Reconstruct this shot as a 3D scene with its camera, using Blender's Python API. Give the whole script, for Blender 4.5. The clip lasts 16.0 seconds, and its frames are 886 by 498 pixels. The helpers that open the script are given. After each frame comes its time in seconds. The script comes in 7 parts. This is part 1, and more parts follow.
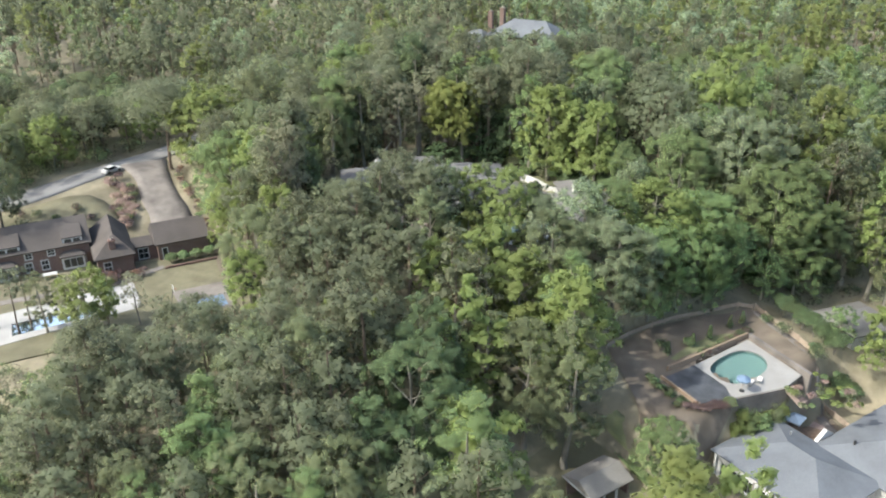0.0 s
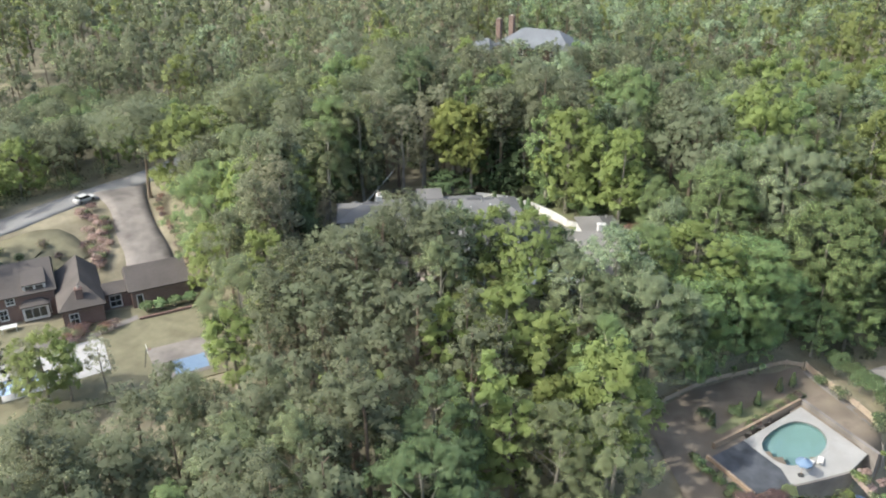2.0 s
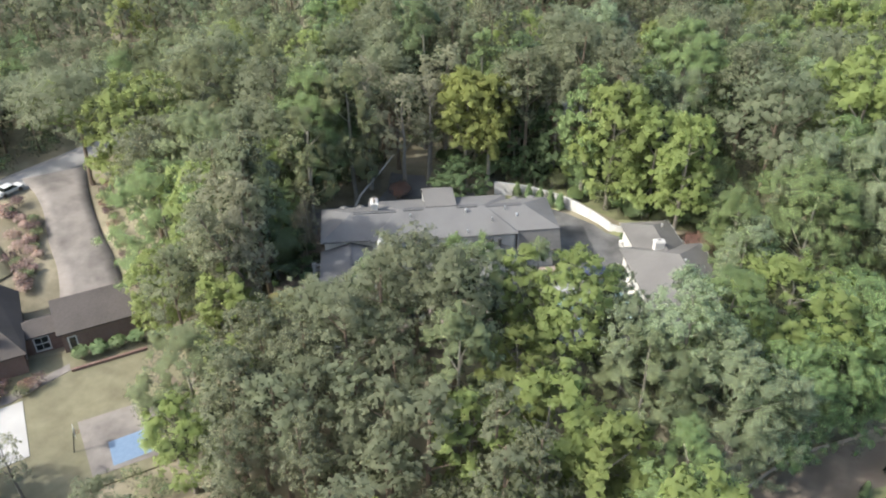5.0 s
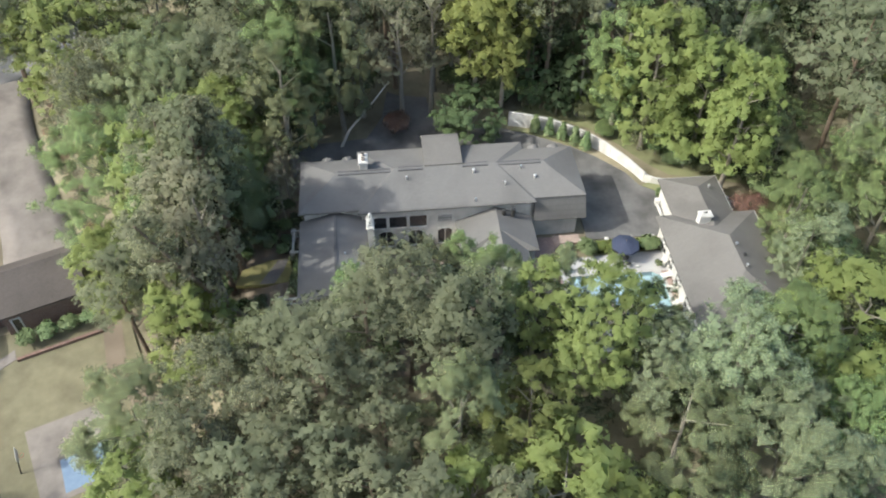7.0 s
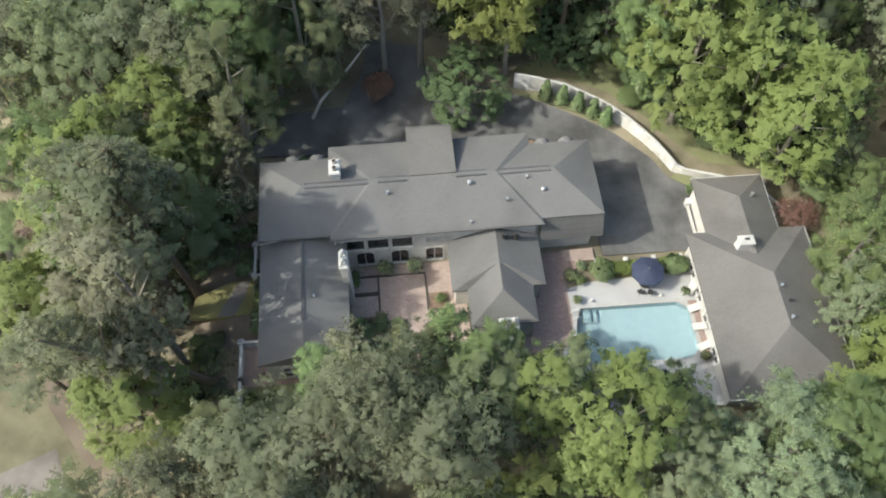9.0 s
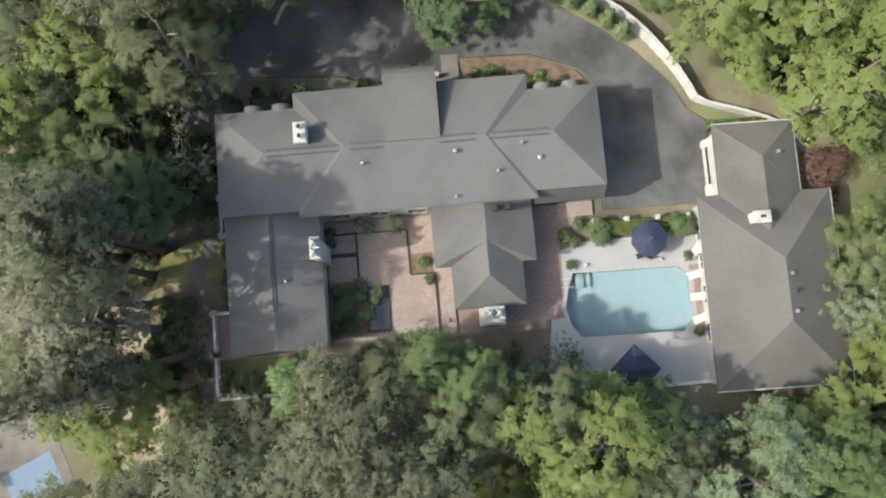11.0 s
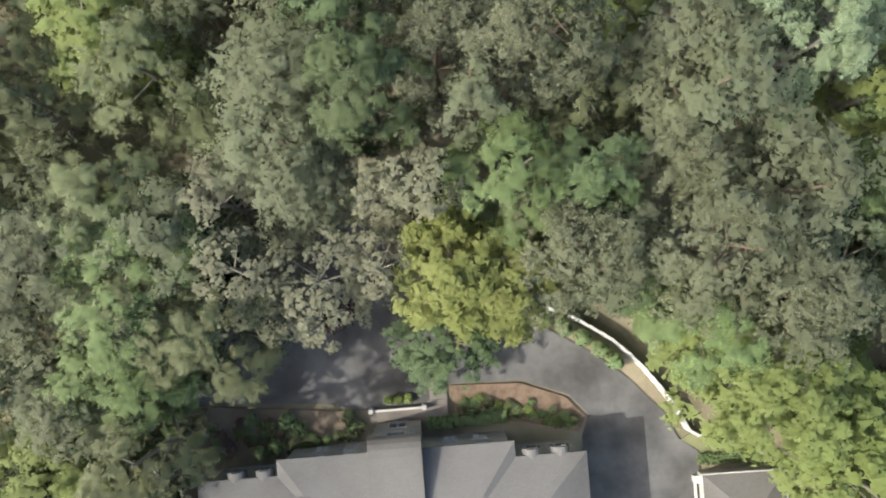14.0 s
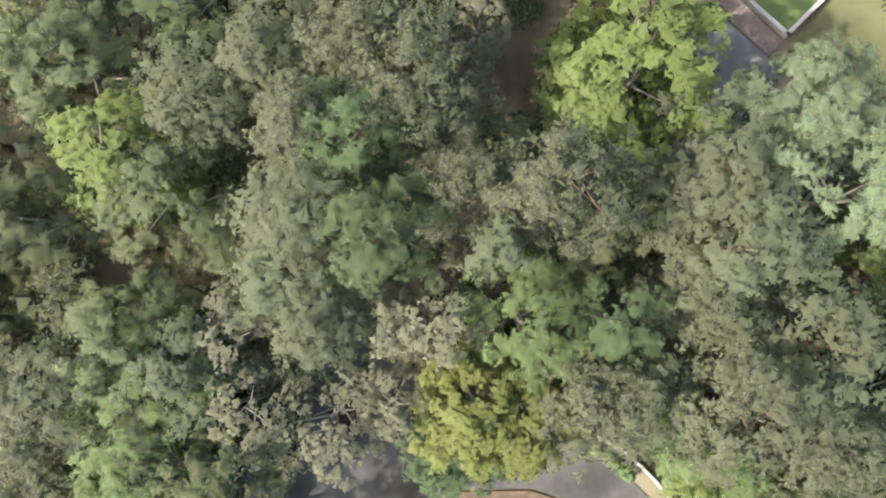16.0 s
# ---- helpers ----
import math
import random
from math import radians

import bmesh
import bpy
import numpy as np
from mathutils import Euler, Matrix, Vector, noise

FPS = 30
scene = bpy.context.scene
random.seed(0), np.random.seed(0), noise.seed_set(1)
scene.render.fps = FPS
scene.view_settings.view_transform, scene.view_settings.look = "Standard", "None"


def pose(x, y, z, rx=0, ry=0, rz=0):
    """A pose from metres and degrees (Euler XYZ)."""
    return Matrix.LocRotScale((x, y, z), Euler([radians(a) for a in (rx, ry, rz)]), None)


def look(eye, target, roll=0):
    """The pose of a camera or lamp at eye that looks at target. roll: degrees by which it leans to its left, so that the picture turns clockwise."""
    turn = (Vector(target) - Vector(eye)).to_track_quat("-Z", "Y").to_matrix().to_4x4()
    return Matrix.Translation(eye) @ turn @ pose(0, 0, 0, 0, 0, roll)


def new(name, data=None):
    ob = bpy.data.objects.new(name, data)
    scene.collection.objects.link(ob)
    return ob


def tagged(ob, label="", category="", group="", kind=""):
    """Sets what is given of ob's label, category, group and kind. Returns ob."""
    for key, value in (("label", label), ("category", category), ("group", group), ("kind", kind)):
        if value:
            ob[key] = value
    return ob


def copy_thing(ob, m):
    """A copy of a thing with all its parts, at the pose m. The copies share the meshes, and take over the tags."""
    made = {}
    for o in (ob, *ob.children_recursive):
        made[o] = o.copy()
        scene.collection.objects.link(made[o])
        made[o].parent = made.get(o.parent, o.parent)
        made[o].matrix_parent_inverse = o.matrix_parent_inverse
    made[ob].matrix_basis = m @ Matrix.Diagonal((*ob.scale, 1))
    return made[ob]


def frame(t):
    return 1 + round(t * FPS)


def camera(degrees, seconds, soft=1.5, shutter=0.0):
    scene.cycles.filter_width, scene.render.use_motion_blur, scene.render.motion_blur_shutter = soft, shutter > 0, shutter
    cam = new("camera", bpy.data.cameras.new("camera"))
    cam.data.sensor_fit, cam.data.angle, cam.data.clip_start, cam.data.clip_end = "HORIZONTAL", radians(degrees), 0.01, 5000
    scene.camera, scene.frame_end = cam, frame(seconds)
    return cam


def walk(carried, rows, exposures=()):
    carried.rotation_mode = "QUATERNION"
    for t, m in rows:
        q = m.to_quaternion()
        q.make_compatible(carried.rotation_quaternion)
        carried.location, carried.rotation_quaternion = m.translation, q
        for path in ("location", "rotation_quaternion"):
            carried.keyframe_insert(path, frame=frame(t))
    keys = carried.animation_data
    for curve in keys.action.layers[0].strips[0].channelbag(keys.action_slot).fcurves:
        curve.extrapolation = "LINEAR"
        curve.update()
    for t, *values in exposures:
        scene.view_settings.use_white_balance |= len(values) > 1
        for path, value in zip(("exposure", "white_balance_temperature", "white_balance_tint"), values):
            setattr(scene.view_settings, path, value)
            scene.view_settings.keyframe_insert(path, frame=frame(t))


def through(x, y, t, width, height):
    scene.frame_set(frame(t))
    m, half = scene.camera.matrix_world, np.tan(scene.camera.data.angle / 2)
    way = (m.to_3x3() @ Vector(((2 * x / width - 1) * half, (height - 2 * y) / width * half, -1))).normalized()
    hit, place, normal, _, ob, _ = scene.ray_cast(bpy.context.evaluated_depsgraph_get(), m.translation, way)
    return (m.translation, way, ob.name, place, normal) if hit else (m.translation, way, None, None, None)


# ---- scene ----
UNIT = 1.2  # metres in one unit of the plan below
cam = camera(58.5, 16.0, soft=2.0)

ROWS = [
    (0.0, 0.022, 0.422, 49.415, 64.674, 0.143, -0.113),
    (0.5, -0.388, 3.918, 49.560, 64.585, 0.109, -0.133),
    (1.0, -0.840, 7.218, 49.751, 64.460, 0.099, -0.200),
    (1.5, -1.368, 11.367, 50.043, 64.355, 0.047, -0.290),
    (2.0, -1.887, 15.892, 50.429, 64.162, -0.021, -0.382),
    (2.5, -2.316, 20.276, 50.862, 63.926, -0.038, -0.466),
    (3.0, -2.643, 25.426, 51.184, 63.722, -0.020, -0.476),
    (3.5, -2.865, 30.284, 51.452, 63.530, 0.020, -0.515),
    (4.0, -3.030, 35.012, 51.676, 63.193, 0.051, -0.547),
    (4.5, -3.270, 39.928, 51.918, 60.799, 0.053, -0.599),
    (5.0, -3.544, 44.753, 52.237, 56.694, 0.039, -0.677),
    (7.5, -2.603, 71.372, 56.369, 40.324, -0.042, 0.319),
    (8.0, -2.425, 77.205, 56.922, 37.006, -0.047, 0.370),
    (8.5, -2.214, 82.748, 57.204, 33.737, -0.064, 0.396),
    (9.0, -1.911, 87.481, 57.250, 29.681, -0.125, 0.480),
    (11.5, -0.554, 114.386, 59.361, 4.073, -0.008, 0.990),
    (12.0, -0.491, 118.903, 59.633, 3.609, -0.062, 0.930),
    (12.5, -0.391, 124.026, 59.719, 2.929, -0.139, 0.887),
    (13.0, -0.319, 129.923, 59.633, 2.535, -0.144, 0.919),
    (13.5, -0.281, 135.401, 59.742, 2.131, -0.070, 1.080),
    (14.0, -0.325, 139.797, 59.881, 1.581, -0.004, 1.140),
    (14.5, -0.614, 143.653, 59.843, 0.900, 0.030, 1.259),
    (15.0, -1.089, 146.397, 59.740, 0.387, -0.026, 1.683),
    (15.5, -1.476, 147.857, 59.638, 0.324, -0.111, 2.128),
    (16.0, -1.773, 148.453, 59.696, 0.847, -0.121, 2.457),
]
walk(cam, [(t, pose(UNIT * x, UNIT * y, UNIT * z, pitch, roll, yaw)) for t, x, y, z, pitch, roll, yaw in ROWS],
     [(0.0, 1.34, 6300, 5), (5.0, 1.4, 6350, 7), (8.5, 1.16, 6450, 3), (11.5, 1.02, 6530, 5), (12.5, 1.0, 6580, 5), (13.5, 1.22, 6650, 6), (14.5, 1.46, 6650, 7), (16.0, 1.6, 6750, 7)])

# ---- world, sun ----
SUN_FROM = Vector((-5.45, -1.6, 5.4)).normalized()
world = bpy.data.worlds.new("world")
scene.world = world
world.use_nodes = True
wn = world.node_tree.nodes
sky = wn.new("ShaderNodeTexSky")
sky.sky_type = "NISHITA"
sky.sun_disc = False
sky.sun_elevation = math.asin(SUN_FROM.z)
sky.sun_rotation = math.atan2(SUN_FROM.x, SUN_FROM.y)
sky.air_density, sky.dust_density, sky.ozone_density = 1.2, 4.0, 1.0
world.node_tree.links.new(sky.outputs[0], wn["Background"].inputs[0])
wn["Background"].inputs[1].default_value = 0.15
sun = new("sun", bpy.data.lights.new("sun", "SUN"))
sun.data.energy, sun.data.angle, sun.data.color = 2.25, radians(0.6), (1.0, 0.95, 0.87)
sun.matrix_basis = look((0, 0, 300), Vector((0, 0, 300)) - SUN_FROM)


# ---- materials ----
def material(name, c1, c2, scale=1.0, rough=0.7, bump=0.3, metal=0.0, by="noise", fine=None, stain=0.0, stain_scale=0.15, hue=0.0, spec=0.3, coat=0.0):
    """A surface of two colours mixed at two scales; by: noise, island or object."""
    m = bpy.data.materials.new(name)
    m.use_nodes = True
    t = m.node_tree
    n, l = t.nodes, t.links
    p = n["Principled BSDF"]
    p.inputs["Roughness"].default_value, p.inputs["Metallic"].default_value = rough, metal
    p.inputs["Specular IOR Level"].default_value = spec
    p.inputs["Coat Weight"].default_value = coat
    co = n.new("ShaderNodeTexCoord")
    tex = n.new("ShaderNodeTexNoise")
    tex.inputs["Scale"].default_value, tex.inputs["Detail"].default_value, tex.inputs["Roughness"].default_value = scale, 6, 0.65
    l.new(co.outputs["Object"], tex.inputs["Vector"])
    ramp = n.new("ShaderNodeMapRange")
    ramp.inputs[1].default_value, ramp.inputs[2].default_value = 0.3, 0.7
    mix = n.new("ShaderNodeMix")
    mix.data_type = "RGBA"
    mix.inputs["A"].default_value, mix.inputs["B"].default_value = (*c1, 1), (*c2, 1)
    if by == "island":
        src = n.new("ShaderNodeNewGeometry").outputs["Random Per Island"]
        l.new(src, mix.inputs["Factor"])
    elif by == "object":
        src = n.new("ShaderNodeObjectInfo").outputs["Random"]
        l.new(src, mix.inputs["Factor"])
    else:
        l.new(tex.outputs["Fac"], ramp.inputs[0])
        l.new(ramp.outputs[0], mix.inputs["Factor"])
    col = mix.outputs["Result"]
    if hue:
        hs = n.new("ShaderNodeHueSaturation")
        oi = n.new("ShaderNodeObjectInfo")
        a = n.new("ShaderNodeMapRange")
        a.inputs[3].default_value, a.inputs[4].default_value = 0.5 - hue, 0.5 + hue
        b = n.new("ShaderNodeMapRange")
        b.inputs[3].default_value, b.inputs[4].default_value = 0.85, 1.15
        l.new(oi.outputs["Random"], a.inputs[0])
        l.new(oi.outputs["Random"], b.inputs[0])
        l.new(a.outputs[0], hs.inputs["Hue"])
        l.new(b.outputs[0], hs.inputs["Value"])
        l.new(col, hs.inputs["Color"])
        col = hs.outputs["Color"]
    if stain:
        big = n.new("ShaderNodeTexNoise")
        big.inputs["Scale"].default_value, big.inputs["Detail"].default_value = stain_scale, 8
        l.new(co.outputs["Object"], big.inputs["Vector"])
        r2 = n.new("ShaderNodeMapRange")
        r2.inputs[1].default_value, r2.inputs[2].default_value, r2.inputs[3].default_value, r2.inputs[4].default_value = 0.42, 0.68, 1.0, 1.0 - stain
        l.new(big.outputs["Fac"], r2.inputs[0])
        mul = n.new("ShaderNodeMix")
        mul.data_type, mul.blend_type = "RGBA", "MULTIPLY"
        mul.inputs["Factor"].default_value = 1.0
        l.new(col, mul.inputs["A"])
        l.new(r2.outputs[0], mul.inputs["B"])
        col = mul.outputs["Result"]
    l.new(col, p.inputs["Base Color"])
    if bump:
        bt = n.new("ShaderNodeTexNoise")
        bt.inputs["Scale"].default_value, bt.inputs["Detail"].default_value = fine or scale * 6, 4
        l.new(co.outputs["Object"], bt.inputs["Vector"])
        bm_ = n.new("ShaderNodeBump")
        bm_.inputs["Strength"].default_value, bm_.inputs["Distance"].default_value = bump, 0.05
        l.new(bt.outputs["Fac"], bm_.inputs["Height"])
        l.new(bm_.outputs["Normal"], p.inputs["Normal"])
    return m


def leaf_material(name, c1, c2, hue=0.012, rough=0.6, through=0.3, spec=0.25, gaps=0.45):
    """Leaves: colour varies leaf by leaf and tree by tree; some light passes through them and through the gaps between them."""
    m = material(name, c1, c2, by="island", rough=rough, bump=0, hue=hue, spec=spec)
    n, l = m.node_tree.nodes, m.node_tree.links
    p = n["Principled BSDF"]
    tr = n.new("ShaderNodeBsdfTranslucent")
    mix = n.new("ShaderNodeMixShader")
    mix.inputs[0].default_value = through
    l.new(p.inputs["Base Color"].links[0].from_socket, tr.inputs["Color"])
    l.new(p.outputs[0], mix.inputs[1])
    l.new(tr.outputs[0], mix.inputs[2])
    gap = n.new("ShaderNodeMixShader")
    gap.inputs[0].default_value = gaps
    l.new(mix.outputs[0], gap.inputs[1])
    l.new(n.new("ShaderNodeBsdfTransparent").outputs[0], gap.inputs[2])
    l.new(gap.outputs[0], n["Material Output"].inputs["Surface"])
    return m


def shingles(name, c1, c2, course=0.17):
    """Roof shingles: courses across the slope, tabs of uneven tone, weathering."""
    m = material(name, c1, c2, scale=7, rough=0.9, bump=0, stain=0.22, stain_scale=0.22, spec=0.15)
    n, l = m.node_tree.nodes, m.node_tree.links
    p = n["Principled BSDF"]
    co = n.new("ShaderNodeTexCoord")
    brick = n.new("ShaderNodeTexBrick")
    brick.inputs["Scale"].default_value = 1.0
    brick.inputs["Brick Width"].default_value, brick.inputs["Row Height"].default_value = 0.33, course
    brick.inputs["Mortar Size"].default_value = 0.012
    brick.inputs["Color1"].default_value, brick.inputs["Color2"].default_value = (1, 1, 1, 1), (0.9, 0.9, 0.9, 1)
    brick.inputs["Mortar"].default_value = (0.75, 0.75, 0.75, 1)
    l.new(co.outputs["Object"], brick.inputs["Vector"])
    mul = n.new("ShaderNodeMix")
    mul.data_type, mul.blend_type = "RGBA", "MULTIPLY"
    mul.inputs["Factor"].default_value = 0.7
    l.new(p.inputs["Base Color"].links[0].from_socket, mul.inputs["A"])
    l.new(brick.outputs["Color"], mul.inputs["B"])
    l.new(mul.outputs["Result"], p.inputs["Base Color"])
    b = n.new("ShaderNodeBump")
    b.inputs["Strength"].default_value, b.inputs["Distance"].default_value = 0.5, 0.02
    l.new(brick.outputs["Color"], b.inputs["Height"])
    l.new(b.outputs["Normal"], p.inputs["Normal"])
    return m


def brickwork(name, c1, c2, mortar, w=0.24, h=0.08, upright=False):
    m = material(name, c1, c2, scale=3, rough=0.85, bump=0, stain=0.3, stain_scale=0.5)
    n, l = m.node_tree.nodes, m.node_tree.links
    p = n["Principled BSDF"]
    co = n.new("ShaderNodeTexCoord")
    brick = n.new("ShaderNodeTexBrick")
    brick.inputs["Scale"].default_value = 1.0
    brick.inputs["Brick Width"].default_value, brick.inputs["Row Height"].default_value, brick.inputs["Mortar Size"].default_value = w, h, 0.01
    brick.inputs["Mortar"].default_value = (*mortar, 1)
    if upright:  # courses run level round all four walls
        xyz, add, out = n.new("ShaderNodeSeparateXYZ"), n.new("ShaderNodeMath"), n.new("ShaderNodeCombineXYZ")
        l.new(co.outputs["Object"], xyz.inputs[0])
        l.new(xyz.outputs[0], add.inputs[0])
        l.new(xyz.outputs[1], add.inputs[1])
        l.new(add.outputs[0], out.inputs[0])
        l.new(xyz.outputs[2], out.inputs[1])
        l.new(out.outputs[0], brick.inputs["Vector"])
    else:
        l.new(co.outputs["Object"], brick.inputs["Vector"])
    l.new(p.inputs["Base Color"].links[0].from_socket, brick.inputs["Color1"])
    brick.inputs["Color2"].default_value = (*[v * 0.7 for v in c1], 1)
    l.new(brick.outputs["Color"], p.inputs["Base Color"])
    return m


M_SHINGLE = shingles("slate_grey_shingles", (0.133, 0.131, 0.129), (0.154, 0.151, 0.148))
M_SHINGLE_WARM = shingles("weathered_brown_grey_shingles", (0.126, 0.121, 0.116), (0.152, 0.146, 0.139))
M_SHINGLE_BROWN = shingles("brown_shingles", (0.082, 0.072, 0.067), (0.112, 0.099, 0.091))
M_SHINGLE_TAN = shingles("pale_tan_shingles", (0.2, 0.188, 0.172), (0.245, 0.23, 0.21))
M_SHINGLE_BLUE = shingles("blue_grey_shingles", (0.125, 0.135, 0.15), (0.165, 0.175, 0.19))
M_RIDGE = material("ridge_vent_dark", (0.07, 0.07, 0.075), (0.1, 0.1, 0.105), scale=3, rough=0.9)
M_WHITE = material("white_painted_render", (0.52, 0.513, 0.494), (0.45, 0.443, 0.42), scale=1.2, rough=0.75, stain=0.22, stain_scale=0.8, bump=0.15)
M_TRIM = material("white_trim_paint", (0.484, 0.484, 0.472), (0.432, 0.432, 0.419), scale=4, rough=0.5, bump=0.05)
M_WALLPAINT = material("white_garden_wall", (0.62, 0.61, 0.585), (0.52, 0.505, 0.47), scale=0.9, rough=0.85, stain=0.25, stain_scale=0.5, bump=0.3)
M_GLASS = material("dark_window_glass", (0.015, 0.018, 0.02), (0.03, 0.033, 0.035), scale=0.6, rough=0.06, bump=0, spec=0.8)
M_ASPHALT = material("worn_asphalt", (0.1, 0.1, 0.1), (0.15, 0.147, 0.145), scale=0.5, rough=0.92, stain=0.55, stain_scale=0.2, fine=30, bump=0.25)
M_ROAD = material("pale_road_asphalt", (0.20, 0.195, 0.19), (0.27, 0.26, 0.25), scale=0.4, rough=0.92, stain=0.25, stain_scale=0.1, fine=25)
M_CONCRETE = material("aged_concrete", (0.155, 0.139, 0.126), (0.209, 0.189, 0.173), scale=0.5, rough=0.9, stain=0.45, stain_scale=0.2, fine=20)
M_DECK = material("pale_pool_deck", (0.325, 0.325, 0.325), (0.38, 0.378, 0.376), scale=0.8, rough=0.8, stain=0.15, stain_scale=0.4, fine=18, bump=0.15)
M_PALEDECK = material("bleached_concrete_deck", (0.246, 0.238, 0.224), (0.304, 0.295, 0.282), scale=0.8, rough=0.8, stain=0.15, stain_scale=0.4, fine=18, bump=0.15)
M_WHITEDECK = material("whitewashed_deck", (0.31, 0.304, 0.293), (0.355, 0.349, 0.338), scale=0.8, rough=0.8, stain=0.15, stain_scale=0.4, fine=18, bump=0.15)
M_SLATE = material("dark_slate_paving", (0.05, 0.055, 0.063), (0.085, 0.09, 0.1), scale=0.6, rough=0.75, stain=0.35, stain_scale=0.5, fine=12)
M_COPING = material("pool_coping_stone", (0.31, 0.305, 0.295), (0.36, 0.352, 0.342), scale=2, rough=0.7)
M_POOL = material("pool_plaster", (0.222, 0.296, 0.322), (0.248, 0.328, 0.354), scale=1.2, rough=0.6, bump=0.05)
M_POOL_GREEN = material("greenish_pool_plaster", (0.11, 0.18, 0.172), (0.128, 0.205, 0.196), scale=1.2, rough=0.6, bump=0.05)
M_BRICKPAVE = brickwork("brick_paving", (0.285, 0.2, 0.178), (0.355, 0.258, 0.23), (0.27, 0.225, 0.2), 0.22, 0.11)
M_BRICKWARM = brickwork("rose_brick_paving", (0.35, 0.265, 0.235), (0.42, 0.325, 0.29), (0.33, 0.285, 0.25), 0.22, 0.11)
M_BRICKWALL = brickwork("red_brown_brick", (0.155, 0.094, 0.08), (0.205, 0.128, 0.108), (0.19, 0.16, 0.14), upright=True)
M_EDGE = material("dark_edging", (0.045, 0.04, 0.036), (0.07, 0.06, 0.05), scale=4, rough=0.9)
M_MULCH = material("reddish_mulch", (0.16, 0.112, 0.082), (0.235, 0.172, 0.128), scale=5, rough=0.95, stain=0.4, stain_scale=1.5, bump=0.8, fine=30)
M_LITTER = material("forest_floor", (0.16, 0.145, 0.095), (0.27, 0.235, 0.17), scale=0.35, rough=0.95, stain=0.45, stain_scale=0.08, bump=0.8, fine=6)
M_LAWN = material("spring_lawn", (0.129, 0.122, 0.076), (0.169, 0.155, 0.101), scale=0.6, rough=0.9, stain=0.3, stain_scale=0.2, bump=0.6, fine=25)
M_DRYLAWN = material("dry_patchy_lawn", (0.19, 0.188, 0.108), (0.15, 0.168, 0.08), scale=0.4, rough=0.95, stain=0.35, stain_scale=0.15, bump=0.6, fine=25)
M_YELLOWLAWN = material("yellowing_lawn", (0.205, 0.19, 0.075), (0.245, 0.222, 0.1), scale=0.7, rough=0.95, stain=0.3, stain_scale=0.4, bump=0.6, fine=25)
M_BARE = material("bare_earth", (0.125, 0.10, 0.078), (0.205, 0.17, 0.13), scale=0.5, rough=0.95, stain=0.45, stain_scale=0.25, bump=0.6, fine=8)
M_GREENCOURT = material("green_court_surface", (0.105, 0.155, 0.06), (0.13, 0.18, 0.075), scale=1, rough=0.9)
M_BLUECOURT = material("blue_tarpaulin", (0.112, 0.165, 0.247), (0.143, 0.203, 0.285), scale=1.5, rough=0.6)
M_PALECANVAS = material("pale_blue_canvas", (0.42, 0.5, 0.58), (0.5, 0.57, 0.64), scale=3, rough=0.8, bump=0.2)
M_NAVY = material("navy_canvas", (0.026, 0.034, 0.062), (0.04, 0.05, 0.088), scale=3, rough=0.8, bump=0.2)
M_METAL = material("galvanised_metal", (0.5, 0.5, 0.5), (0.62, 0.62, 0.62), scale=8, rough=0.4, metal=0.8, bump=0.05)
M_DARKMETAL = material("dark_metal", (0.05, 0.05, 0.05), (0.08, 0.08, 0.08), scale=6, rough=0.5, metal=0.6, bump=0.05)
M_POT = material("clay_pot", (0.30, 0.27, 0.24), (0.4, 0.36, 0.32), scale=5, rough=0.85)
M_SOOT = material("sooty_flue", (0.02, 0.02, 0.02), (0.035, 0.035, 0.035), scale=5, rough=0.95)
M_CUSHION = material("cream_canvas", (0.52, 0.5, 0.465), (0.6, 0.575, 0.535), scale=5, rough=0.9)
M_WOOD = material("weathered_timber", (0.20, 0.145, 0.10), (0.29, 0.22, 0.16), scale=3, rough=0.85, bump=0.4)
M_FENCE = material("grey_timber_fence", (0.25, 0.20, 0.155), (0.34, 0.28, 0.22), scale=2, rough=0.9, bump=0.3)
M_BARK = material("pine_bark", (0.10, 0.075, 0.055), (0.17, 0.13, 0.10), scale=2.5, rough=0.95, bump=0.9, fine=9)
M_GREYBARK = material("grey_bark", (0.15, 0.135, 0.115), (0.23, 0.21, 0.18), scale=2, rough=0.95, bump=0.7, fine=8)
M_PALEBARK = material("bleached_bark", (0.36, 0.34, 0.31), (0.48, 0.46, 0.42), scale=3, rough=0.9, bump=0.5, fine=9)
M_TERRACOTTA = material("red_timber_wall", (0.22, 0.09, 0.065), (0.28, 0.125, 0.09), scale=2, rough=0.9)

